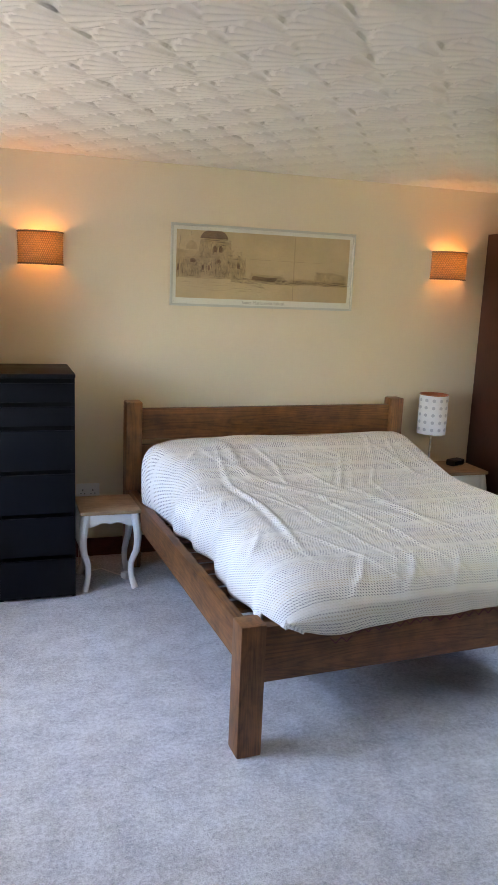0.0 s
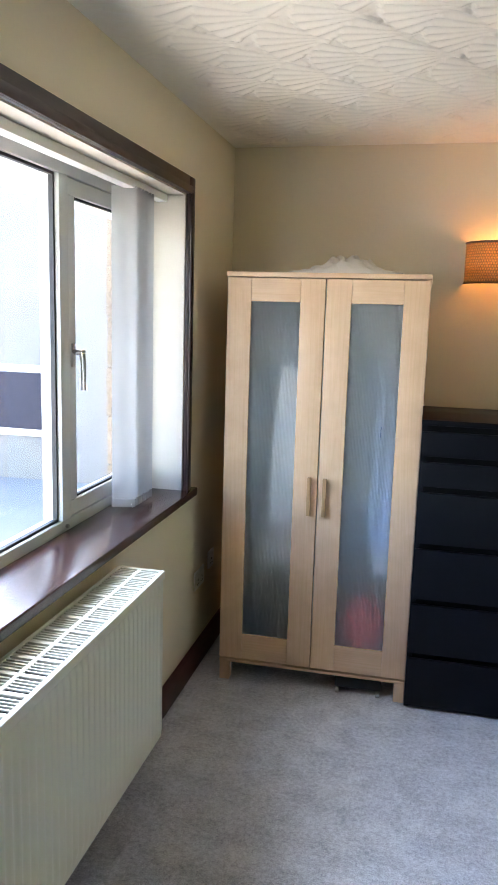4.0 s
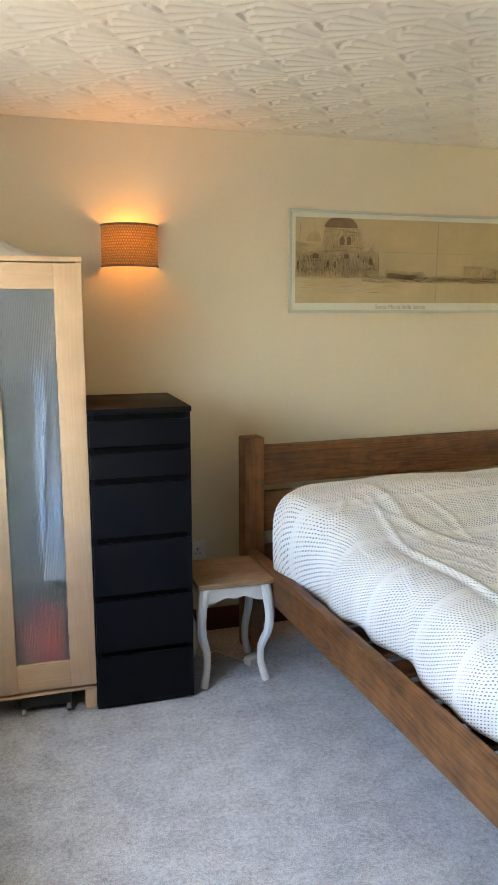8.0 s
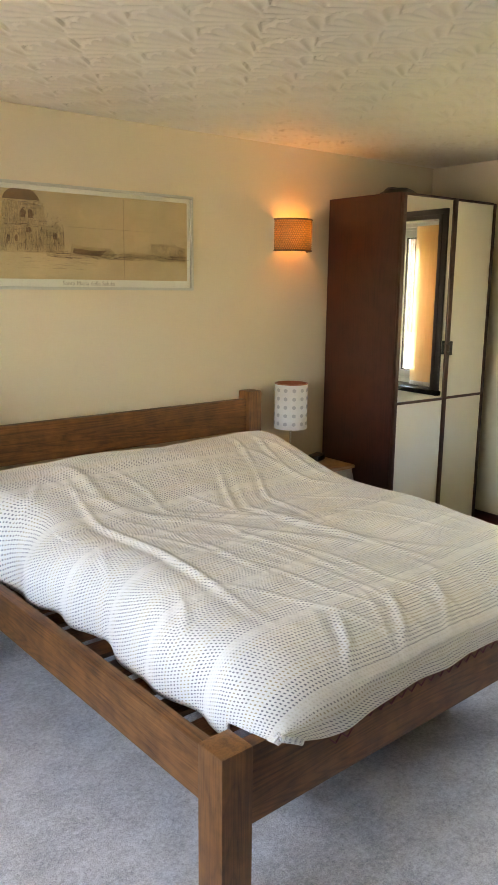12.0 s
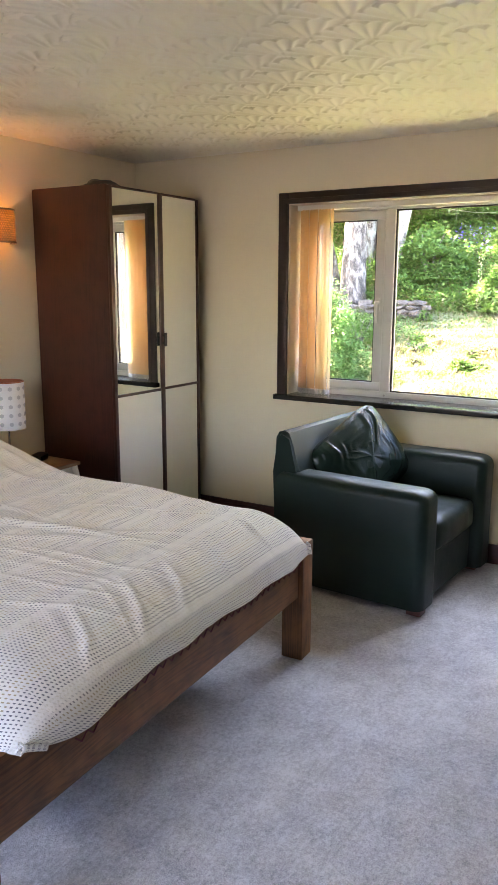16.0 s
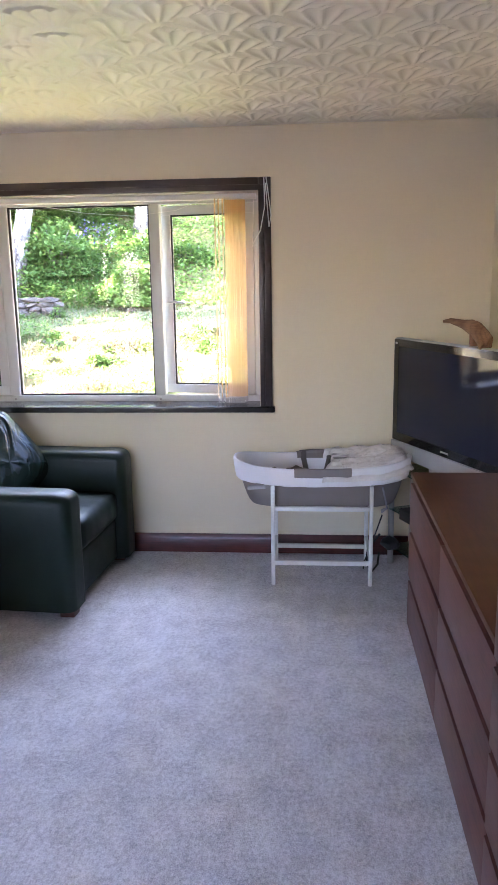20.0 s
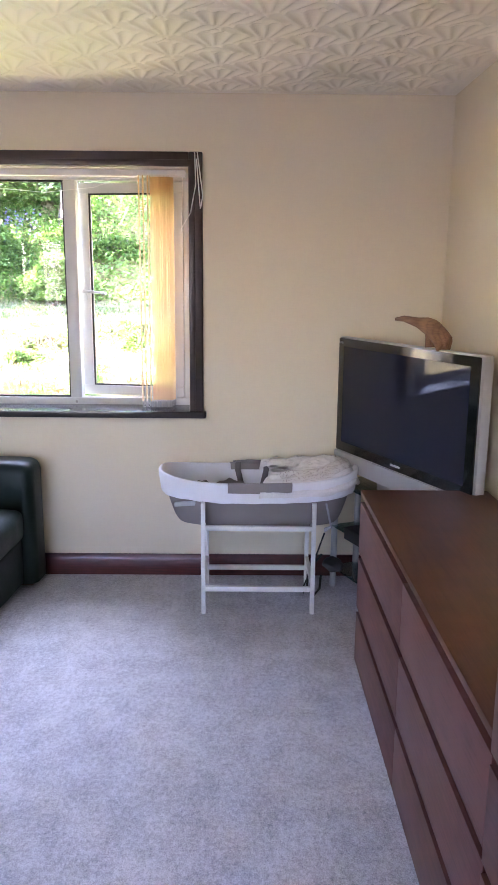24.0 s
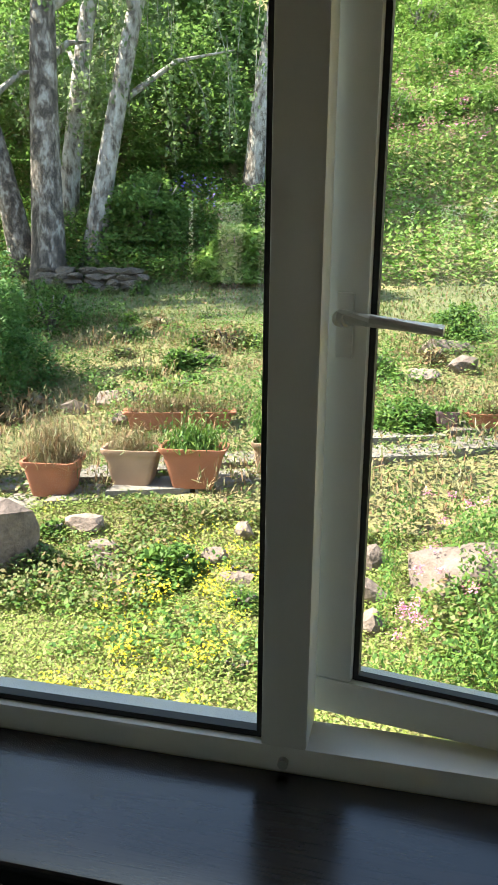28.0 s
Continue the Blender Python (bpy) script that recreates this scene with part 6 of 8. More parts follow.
# ---- armchair ----
def cushion_box(bm, x0, y0, z0, x1, y1, z1, puff=0.03, n=14, seed=0, wr=0.004, rnd=0.045):
    """A stuffed block with rounded edges and slightly swollen, creased faces."""
    vs0 = set(bm.verts)
    box(bm, x0, y0, z0, x1, y1, z1, rnd, 4)
    new_v = [v for v in bm.verts if v not in vs0]
    es = [e for e in {e for v in new_v for e in v.link_edges} if e.calc_length() > 0.09]
    bmesh.ops.subdivide_edges(bm, edges=es, cuts=n, use_grid_fill=True)
    cx, cy, cz = (x0 + x1) / 2, (y0 + y1) / 2, (z0 + z1) / 2
    for v in bm.verts:
        if v in vs0:
            continue
        p = Vector(((v.co.x - cx) / (x1 - x0) * 2, (v.co.y - cy) / (y1 - y0) * 2, (v.co.z - cz) / (z1 - z0) * 2))
        m = max(range(3), key=lambda i: abs(p[i]))
        o = [i for i in range(3) if i != m]
        k = max(0, 1 - p[o[0]] ** 2) * max(0, 1 - p[o[1]] ** 2)
        d = Vector((0, 0, 0))
        d[m] = math.copysign(1, p[m]) * (puff * k + wr * noise.noise(v.co * 9 + Vector((seed, 0, 0))) + wr * 0.6 * noise.noise(v.co * 22 + Vector((seed, 3, 0))))
        v.co += d
    return bm


def armchair():
    th = thing("armchair", pose(3.258, 1.715, 0, 0, 0, -4.0), "deep dark green leather armchair with low wide arms", "armchair")
    W, D, AH = 0.945, 0.87, 0.622
    aw = 0.20
    for x, nm in ((0, "arm"), (W - aw, "arm")):
        # rounded in plan at the front, flat on top with piping round the edge
        rc = 0.055
        plan = [(x + aw, D - 0.03), (x, D - 0.03)]
        plan += [(x + rc - rc * math.cos(radians(q * 15)), rc - rc * math.sin(radians(q * 15))) for q in range(7)]
        plan += [(x + aw - rc + rc * math.sin(radians(q * 15)), rc - rc * math.cos(radians(q * 15))) for q in range(7)]
        c0 = (x + aw / 2, D / 2)
        # the arm by the wall is stuffed higher
        top = AH + (0.042 if x else 0.0)
        if x:
            plan = [(px, py - 0.03 * (py < D / 2)) for px, py in plan]
        bm, rings = B(), []
        for inset, z in ((0.0, 0.045), (0.0, top - 0.05), (0.004, top - 0.028), (0.014, top - 0.010), (0.030, top + 0.002), (0.052, top + 0.008), (0.080, top + 0.010)):
            kx, ky = 1 - inset / (aw / 2), 1 - inset / (D / 2)
            rings.append([bm.verts.new((c0[0] + (px - c0[0]) * kx, c0[1] + (py - c0[1]) * ky, z)) for px, py in plan])
        for r0, r1 in zip(rings, rings[1:]):
            for q in range(len(plan)):
                bm.faces.new((r0[q], r0[(q + 1) % len(plan)], r1[(q + 1) % len(plan)], r1[q]))
        bm.faces.new(rings[0])
        bm.faces.new(rings[-1])
        part("arm", bm, MAT_LEATHER, th, "padded leather arm", 40)
    part("seat_base", cushion_box(B(), aw, 0.03, 0.05, W - aw, D - 0.05, 0.285, 0.004, 10, 4, 0.003, 0.02), MAT_LEATHER, th, "leather front panel", 50)
    part("seat_cushion", cushion_box(B(), aw + 0.004, 0.012, 0.288, W - aw - 0.004, D - 0.20, 0.445, 0.022, 14, 7, 0.007, 0.04), MAT_LEATHER, th, "squashy seat cushion", 60)
    seam = [(aw + 0.03, 0.020 + 0.006 * math.sin(q), 0.40 + 0.003 * q) for q in range(2)] + [(aw + 0.05 + (W - 2 * aw - 0.10) * q / 8, 0.012, 0.415) for q in range(9)]
    part("piping", tube(B(), seam, 0.004, 6), MAT_LEATHER, th, "raised seam along the seat's front")
    # raked back with a rolled top
    bm = B()
    prof = [(D - 0.22, 0.05), (D, 0.05), (D + 0.005, 0.62), (D - 0.002, 0.80), (D - 0.02, 0.832), (D - 0.05, 0.842), (D - 0.08, 0.832), (D - 0.095, 0.80), (D - 0.20, 0.47)]
    prism(bm, prof, 0.035, W - 0.035, 0)
    bmesh.ops.bevel(bm, geom=[e for e in bm.edges if abs(e.verts[0].co.x - e.verts[1].co.x) < 1e-5], offset=0.02, segments=3, affect='EDGES', clamp_overlap=True)
    part("backrest", bm, MAT_LEATHER, th, "raked leather back", 40)
    for x in (0.05, W - 0.11):
        for y in (0.02, D - 0.10):
            part("foot", bx(x, y, 0, x + 0.075, y + 0.075, 0.05, 0.006), MAT_CHEST, th, "brown wooden block foot")
    return th


CHAIR = armchair()


def back_cushion():
    """A loose creased cushion that leans on the chair's back, tipped on one corner."""
    w, h, d = 0.60, 0.47, 0.19
    def fn(a, b):
        ang = 2 * math.pi * a
        ph = math.pi * (b - 0.5)
        sq = lambda t, e: math.copysign(abs(t) ** e, t)
        cx, cz = sq(math.cos(ang), 0.3) * sq(math.cos(ph), 0.5), sq(math.sin(ang), 0.3) * sq(math.cos(ph), 0.5)
        y = sq(math.sin(ph), 0.9) * (1 - 0.45 * max(abs(cx), abs(cz)) ** 4)
        x, z = w / 2 * cx, h / 2 * cz
        # creases that run slantwise up from the lower corner
        al, ac = x * 0.62 + z * 0.78, x * 0.78 - z * 0.62
        q = Vector((ac * 20 + 1.5 * noise.noise(Vector((x * 5, z * 5, 1))), al * 3.2, 2.0))
        cr = 0.015 * abs(noise.noise(q)) + 0.009 * abs(noise.noise(q * 2.1)) - 0.007
        cr *= 1 - max(abs(cx), abs(cz)) ** 6
        return (x, d / 2 * y + (cr if y < 0 else 0), z)
    bm = grid_mesh(B(), fn, 150, 90, True)
    ob = solid("loose_cushion", bm, MAT_LEATHER2, "creased dark leather cushion leaning in the armchair", "cushion", smooth=80)
    ob.matrix_basis = pose(3.810, 2.27, 0.628, -28, -24, -14)
    return ob


back_cushion()


# ---- baby basket on its stand ----
def bassinet():
    cx, cy = 4.002, 0.522
    st = thing("basket_stand", pose(cx, cy, 0), "white painted folding stand for the baby basket", "stand")
    hx, hy = 0.14, 0.258
    near = 0.223
    for sx in (-near / hx, 1):
        for sy in (-1, 1):
            part("leg", bx(sx * hx - 0.013, sy * hy - 0.010, 0.0, sx * hx + 0.013, sy * hy + 0.010, 0.548 if sx < 0 else 0.50, 0.004), MAT_WHITE, st)
    for sx, z in ((-near / hx, 0.425), (-near / hx, 0.125), (1, 0.425), (1, 0.09)):
        part("rail", bx(sx * hx - 0.010, -hy, z - 0.012, sx * hx + 0.010, hy, z + 0.012, 0.003), MAT_WHITE, st)
    for sy in (-1, 1):
        part("side_rail", bx(-near, sy * hy - 0.01, 0.40, hx, sy * hy + 0.01, 0.424, 0.003), MAT_WHITE, st)
        part("side_rail", bx(-near, sy * hy - 0.01, 0.135, hx, sy * hy + 0.01, 0.157, 0.003), MAT_WHITE, st)
    bk = thing("baby_basket", pose(cx, cy, 0.447), "soft taupe and white baby basket with dark straps", "baby basket")
    def rim(ang, k, z):
        # a stadium outline, long along y; k: size
        c, s = math.cos(ang), math.sin(ang)
        e = 0.72
        return (0.205 * k * math.copysign(abs(c) ** e, c), 0.47 * (0.12 + 0.88 * k) * math.copysign(abs(s) ** 0.85, s), z)
    def zrim(ang):
        return 0.185 + 0.030 * abs(math.sin(ang)) ** 3 + 0.010 * (math.sin(ang) < 0) * abs(math.sin(ang))
    def outer(lo, hi, k0, k1):
        def fn(a, b):
            ang = 2 * math.pi * a
            f = lo + (hi - lo) * b
            z = -0.036 + (zrim(ang) + 0.036) * f + 0.002 * noise.noise(Vector((a * 20, b * 3, 1)))
            return rim(ang, 0.80 + 0.20 * f ** 0.7 + (k1 if b > 0.5 else k0), z)
        return fn
    part("outer_body", grid_mesh(B(), outer(0, 0.66, 0, 0), 72, 12, True), MAT_GREYCLOTH, bk, "taupe cloth body", 60)
    bm = B()
    grid_mesh(bm, lambda a, b: (lambda p: (p[0] * b, p[1] * b, -0.036))(rim(2 * math.pi * a, 0.80, 0)), 72, 4, True)
    part("base", bm, MAT_GREYCLOTH, bk)
    def band(a, b):
        ang = 2 * math.pi * a
        prof = [(0.990, 0.57), (1.002, 0.60), (1.012, 0.70), (1.026, 0.86), (1.034, 0.985), (1.024, 1.012), (1.000, 1.008), (0.975, 0.86), (0.93, 0.6), (0.875, 0.3), (0.83, 0.12)]
        i = min(len(prof) - 2, int(b * (len(prof) - 1)))
        q = b * (len(prof) - 1) - i
        k, f = prof[i][0] + (prof[i + 1][0] - prof[i][0]) * q, prof[i][1] + (prof[i + 1][1] - prof[i][1]) * q
        w = 0.006 * math.sin(a * 2 * math.pi * 26) * (1 if b > 0.62 else 0.0)
        x, y, z = rim(ang, k + w * 0.6, -0.036 + (zrim(ang) + 0.036) * f + (0.006 * noise.noise(Vector((a * 30, 0, 1))) if b < 0.06 else 0))
        return (x, y, z)
    part("liner", grid_mesh(B(), band, 120, 27, True), MAT_WHITECLOTH, bk, "white quilted liner folded over the rim", 70)
    for sy in (0.10, -0.045):
        bm = B()
        for s in (1,):
            tube(bm, [(0.158, sy + 0.035 * (1 if sy > 0 else -1) * -1, 0.02), (0.178, sy - 0.015 * (1 if sy > 0 else -1), 0.09), (0.192, sy, 0.15), (0.199, sy, 0.192), (0.211, sy, 0.196), (0.216, sy, 0.16)], 0.0035, 8, flat=4.2)
        part("strap", bm, MAT_STRAP, bk, "dark taupe carrying strap")
    bm = B()
    tube(bm, [(0.207, 0.125, 0.190), (0.208, 0.05, 0.193), (0.208, -0.06, 0.190)], 0.012, 8, flat=0.7)
    part("handle", bm, MAT_GREYCLOTH, bk, "dark taupe padded handle")
    def flap(sgn):
        def fn(a, b):
            y = 0.14 - 0.29 * a
            sa = max(-1.0, min(1.0, y / 0.47))
            ang = math.asin(math.copysign(abs(sa) ** (1 / 0.85), sa))
            if sgn < 0:
                ang = math.pi - ang
            prof = [(1.031, 0.80), (1.037, 0.90), (1.040, 1.0), (1.026, 1.028), (0.998, 1.022), (0.970, 0.86)]
            i = min(4, int(b * 5))
            q = b * 5 - i
            k, f = prof[i][0] + (prof[i + 1][0] - prof[i][0]) * q, prof[i][1] + (prof[i + 1][1] - prof[i][1]) * q
            return rim(ang, k, -0.036 + (zrim(ang) + 0.036) * f)
        return fn
    for sgn in (-1, 1):
        part("flap", grid_mesh(B(), flap(sgn), 16, 20), MAT_GREYCLOTH, bk, "taupe cloth flap folded over the rim", 60)
    for sy in (0.425, -0.40):
        bm = B()
        tube(bm, [(-0.15, sy * 0.93, 0.07), (-0.178, sy * 0.70, 0.085)] if sy > 0 else [(-0.16, sy * 0.80, 0.08), (-0.17, sy * 0.86, -0.03), (-0.13, sy * 0.80, -0.06)], 0.012, 8, flat=0.4)
        part("tab", bm, MAT_SHEET, bk, "grey webbing tab")
    mt = B()
    grid_mesh(mt, lambda a, b: (lambda p: (p[0] * b, p[1] * b, 0.03 + 0.02 * (1 - b) + 0.012 * noise.noise(Vector((p[0] * b * 9, p[1] * b * 9, 3)))))(rim(2 * math.pi * a, 0.84, 0)), 60, 10, True)
    part("mattress_pad", mt, MAT_SHEET, bk, "grey mattress pad", 60)
    bm = B()
    def blanket(a, b):
        x, y = -0.10 + 0.2 * a, 0.02 + 0.32 * b
        e = math.sin(math.pi * a) ** 0.4 * math.sin(math.pi * b) ** 0.4
        return (x, y, 0.055 + e * (0.08 + 0.06 * noise.noise(Vector((a * 3, b * 4, 8))) + 0.02 * noise.noise(Vector((a * 8, b * 9, 8)))))
    grid_mesh(bm, blanket, 30, 34)
    solid("baby_blanket", bm, MAT_STRAP, "dark crumpled blanket inside the baby basket", "blanket", m=pose(cx, cy, 0.447), smooth=70)
    # fleece hood folded over the head end
    def fleece(a, b):
        ang = math.pi + math.pi * a
        k = 1.075 - 0.10 * min(1, b / 0.2) - 0.62 * b
        p = rim(ang, k, 0)
        z = zrim(ang) + 0.010 + 0.026 * math.sin(math.pi * b) - 0.075 * max(0.0, 1 - b / 0.12) + 0.014 * noise.noise(Vector((a * 7, b * 4, 6))) + 0.010 * noise.noise(Vector((a * 14, b * 9, 3))) + 0.006 * noise.noise(Vector((a * 50, b * 30, 3)))
        return (p[0], p[1] * 0.99 if p[1] < -0.05 else p[1] - 0.16 * b, z)
    fl = thing("lace_blanket", pose(cx, cy, 0.447), "white lace blanket with a brown-spotted border over the basket", "blanket")
    ob = part("cover", grid_mesh(B(), fleece, 110, 34), MAT_FUR, fl, "crumpled white lace", 80)
    def border(a, b):
        p = fleece(0.06 + 0.80 * a, 0.10 + (0.24 + 0.05 * math.sin(a * 9)) * b)
        return (p[0], p[1], p[2] + 0.003 + 0.010 * math.sin(math.pi * b) ** 0.6)
    part("border", grid_mesh(B(), border, 90, 12), MAT_SPOT, fl, "cream border with small brown spots", 80)
    md = ob.modifiers.new("thickness", 'SOLIDIFY')
    md.thickness, md.offset = 0.012, -1


bassinet()


# ---- television in the corner ----
def television():
    ang = math.degrees(math.atan2(0.428, 0.95))
    m = pose(3.25, -0.306, 0.63, 0, 0, ang)
    W, HH = 1.042, 0.655
    th = thing("television", m, "large flat television, black bezel, silver edge and speaker bar", "television")
    # local x runs from the right edge to the left edge as one faces it; its screen looks to +y
    part("casing", bx(0, -0.052, 0.0, W, -0.004, HH, 0.008), MAT_SILVER, th, "silver casing")
    part("bezel", bx(0.014, -0.004, 0.088, W - 0.006, 0.004, HH - 0.006, 0.004), MAT_TVBLACK, th, "gloss black bezel")
    part("screen", bx(0.065, 0.0035, 0.135, W - 0.055, 0.0055, HH - 0.045), MAT_SCREEN, th, "dark glass screen", 0)
    part("speaker_bar", bx(0.0, -0.004, 0.0, W, 0.010, 0.085, 0.006), MAT_SILVER, th, "silver speaker bar")
    part("badge", bx(W / 2 - 0.035, 0.0045, 0.106, W / 2 + 0.035, 0.0055, 0.116), MAT_SILVER, th, "pale maker's badge", 0)
    part("indicator", bx(W - 0.045, 0.0042, HH - 0.032, W - 0.020, 0.0052, HH - 0.022), MAT_SILVER, th, smooth=0)
    part("pedestal", bx(W / 2 - 0.16, -0.05, -0.06, W / 2 + 0.16, -0.012, 0.002, 0.006), MAT_SILVER, th)
    base = thing("television_stand", m @ pose(0, 0, -0.63), "silver and smoked glass corner stand", "television stand")
    for z, w0, w1, y0, y1 in ((0.565, 0.06, W - 0.06, -0.155, 0.06), (0.33, 0.08, W - 0.07, -0.13, 0.05), (0.11, 0.08, W - 0.07, -0.13, 0.05)):
        part("shelf", bx(w0, y0, z - 0.004, w1, y1, z + 0.005, 0.002), MAT_TEALGLASS, base, "smoked glass shelf")
    for x in (0.10, W - 0.07):
        for y in (-0.10, 0.035):
            bm = B()
            tube(bm, [(x, y, 0), (x, y, 0.562)], 0.016, 12)
            part("leg", bm, MAT_SILVER, base, "silver tube leg")
    solid("video_box", bx(0, 0, 0, 0.36, 0.22, 0.06, 0.004), MAT_GASKET, "flat black player on the stand", "player", m=m @ pose(0.40, -0.11, 0.336 - 0.63))
    cab = B()
    tube(cab, [(0.93, 0.13, 0.20), (0.98, 0.18, 0.10), (0.95, 0.20, 0.02), (0.88, 0.20, 0.008), (0.84, 0.19, 0.06), (0.90, 0.15, 0.10)], 0.006, 6)
    tube(cab, [(0.96, 0.10, 0.30), (0.99, 0.14, 0.14), (1.0, 0.19, 0.012), (0.93, 0.23, 0.008)], 0.004, 6)
    solid("cable_bundle", cab, MAT_GASKET, "tangle of black cables beside the stand", "cable", m=m @ pose(0, 0, -0.63))
    o = solid("game_controller", blob(B(), (0, 0, 0.035), (0.07, 0.045, 0.035), 2, 0.2), MAT_GASKET, "black gadget on the lower glass shelf", "gadget", m=m @ pose(0.90, 0.08, 0.115 - 0.63))
    # carved wooden bird-like driftwood
    bm = B()
    tube(bm, [(0.0, 0, 0.02), (0.04, 0.004, 0.035), (0.10, 0.002, 0.05), (0.15, 0, 0.062), (0.21, 0.004, 0.072), (0.30, 0.01, 0.082), (0.36, 0.012, 0.078)], [0.02, 0.033, 0.036, 0.028, 0.016, 0.011, 0.004], 9, flat=0.7)
    tube(bm, [(0.03, 0, 0.0), (0.06, 0, 0.03), (0.10, 0, 0.05)], [0.03, 0.032, 0.02], 9)
    tube(bm, [(0.12, 0.0, 0.0), (0.12, 0, 0.03), (0.14, 0, 0.06)], [0.025, 0.022, 0.016], 9)
    for v in bm.verts:
        v.co += Vector((0.006 * noise.noise(v.co * 30), 0.006 * noise.noise(v.co * 30 + Vector((5, 0, 0))), 0.006 * noise.noise(v.co * 25 + Vector((0, 9, 0)))))
    for v in bm.verts:
        v.co.z *= 1.35
    solid("driftwood_carving", bm, MAT_DRIFT, "brown driftwood carving on top of the television", "ornament", m=m @ pose(0.24, -0.028, HH + 0.003), smooth=50)


television()


# ---- garden ----
def slope(x, y):
    """Height of the garden, rising eastwards: a bed, a rock bank, a path, a planted bank, a lawn, the hill."""
    prof = [(4.6, -0.70), (7.0, -0.66), (7.9, -0.60), (8.35, -0.45), (8.7, -0.29), (8.85, -0.25), (9.75, -0.20), (10.1, -0.14), (10.6, -0.06), (12.5, 0.28), (14.0, 0.52), (15.5, 0.76), (16.2, 1.02), (17.0, 1.5), (18.3, 2.45), (20, 3.5), (26, 7.6), (40, 17.0), (70, 24.0)]
    # the terraces run aslant to the house and climb a little southwards
    w = max(0.0, min(1.0, (x - 6.2) / 2.2)) * max(0.0, min(1.0, (15.0 - x) / 2.5))
    dy = max(-5.0, min(4.0, y - 2.9))
    tip = -0.10 * dy * w
    far = x
    x = x + 0.40 * dy * w
    h = prof[-1][1]
    for (a, za), (b, zb) in zip(prof, prof[1:]):
        if x < b:
            t = max(0.0, (x - a) / (b - a))
            h = za + (zb - za) * t
            break
    h += tip + 0.0142 * (far - 3.6)
    if x > 4.6:
        h += 0.05 * noise.noise(Vector((x * 0.9, y * 0.9, 0))) * min(1, x - 4.6) + 0.5 * max(0, min(1, (x - 18) / 8)) * noise.noise(Vector((x * 0.25, y * 0.25, 3)))
    return h


def garden_ground():
    xs = np.concatenate([np.linspace(XE + WT - 0.05, 20, 130), np.linspace(20.5, 70, 50)])
    ys = np.concatenate([np.linspace(-60, -4.5, 24), np.linspace(-4, 14, 120), np.linspace(14.6, 60, 24)])
    bm = B()
    vs = [[bm.verts.new((x, y, slope(x, y))) for x in xs] for y in ys]
    for j in range(len(ys) - 1):
        for i in range(len(xs) - 1):
            bm.faces.new((vs[j][i], vs[j][i + 1], vs[j + 1][i + 1], vs[j + 1][i]))
    return solid("ground", bm, MAT_GROUND, "rising garden soil with low plants", "ground", "structure", smooth=80)


garden_ground()
lawn = B()
grid_mesh(lawn, lambda a, b: (13.9 + 2.0 * a + 0.25 * math.sin(b * 17), -8 + 17 * b, slope(13.9 + 2.0 * a + 0.25 * math.sin(b * 17), -8 + 17 * b) + 0.03 * math.sin(math.pi * min(1.0, 0.05 + a)) ** 0.5), 14, 60)
solid("lawn", lawn, MAT_LAWN, "strip of dry mown lawn below the wooded bank", "lawn", "structure", smooth=80)

NP = np.random.default_rng(21)


def scatter(n, x0, x1, y0, y1, lift=(0, 0.05), mask=0.0, seed=0, freq=1.0):
    out = []
    r = random.Random(seed)
    while len(out) < n:
        x, y = r.uniform(x0, x1), r.uniform(y0, y1)
        k = noise.noise(Vector((x * freq, y * freq, seed)))
        if k < mask:
            continue
        out.append((x, y, slope(x, y) + r.uniform(*lift) * (1 + k)))
    return out


def clusters(n, per, x0, x1, y0, y1, lift, rad, seed):
    """Flower heads: small tight balls of petals on the tops of stems."""
    r = random.Random(seed)
    out = []
    for _ in range(n):
        x, y = r.uniform(x0, x1), r.uniform(y0, y1)
        z = slope(x, y) + r.uniform(*lift)
        out += [(x + r.gauss(0, rad), y + r.gauss(0, rad), z + r.gauss(0, rad * 0.7)) for _ in range(per)]
    return out


leaves("ground_cover", scatter(150000, 6.2, 8.7, -0.7, 5.4, (0.0, 0.05), -0.9, 1, 2.0), 0.013, MAT_COVER, label="dense yellow-green ground cover below the window", category="plants", seed=1)
leaves("ground_cover", scatter(8000, 6.4, 8.6, -0.8, 5.4, (0.05, 0.12), 0.22, 15, 1.1), 0.022, MAT_BANK, label="reddish dry patches in the ground cover", category="plants", seed=15)
leaves("ground_cover", scatter(90000, 8.5, 14.2, -2.4, 7.6, (0.0, 0.08), -0.55, 2, 1.3), 0.022, MAT_BANK, label="patchy green and russet ground cover on the bank", category="plants", seed=2)
leaves("low_plants", scatter(26000, 10.0, 14.3, -3.0, 8.0, (0.05, 0.28), 0.08, 3, 0.9), 0.022, MAT_BUSH, label="taller green clumps among the stones", category="plants", seed=3)
leaves("low_plants", scatter(4500, 7.0, 8.2, -0.7, 5.0, (0.02, 0.10), -0.1, 13, 1.6), 0.024, MAT_BUSH, label="leafy green weeds in the ground cover", category="plants", seed=13)
leaves("dry_stems", scatter(14000, 8.6, 13.5, -2, 8, (0.02, 0.20), 0.05, 4, 1.7), 0.010, MAT_DRY, label="dry reddish stems and seed heads", category="plants", aspect=9.0, droop=-1.0, seed=4)
leaves("yellow_flowers", clusters(70, 26, 6.6, 8.4, 2.2, 3.1, (0.07, 0.13), 0.045, 5) + clusters(30, 20, 6.6, 8.6, 3.8, 5.2, (0.07, 0.12), 0.05, 55), 0.013, MAT_YELLOW, label="small yellow flowers in the ground cover", category="flowers", seed=5)
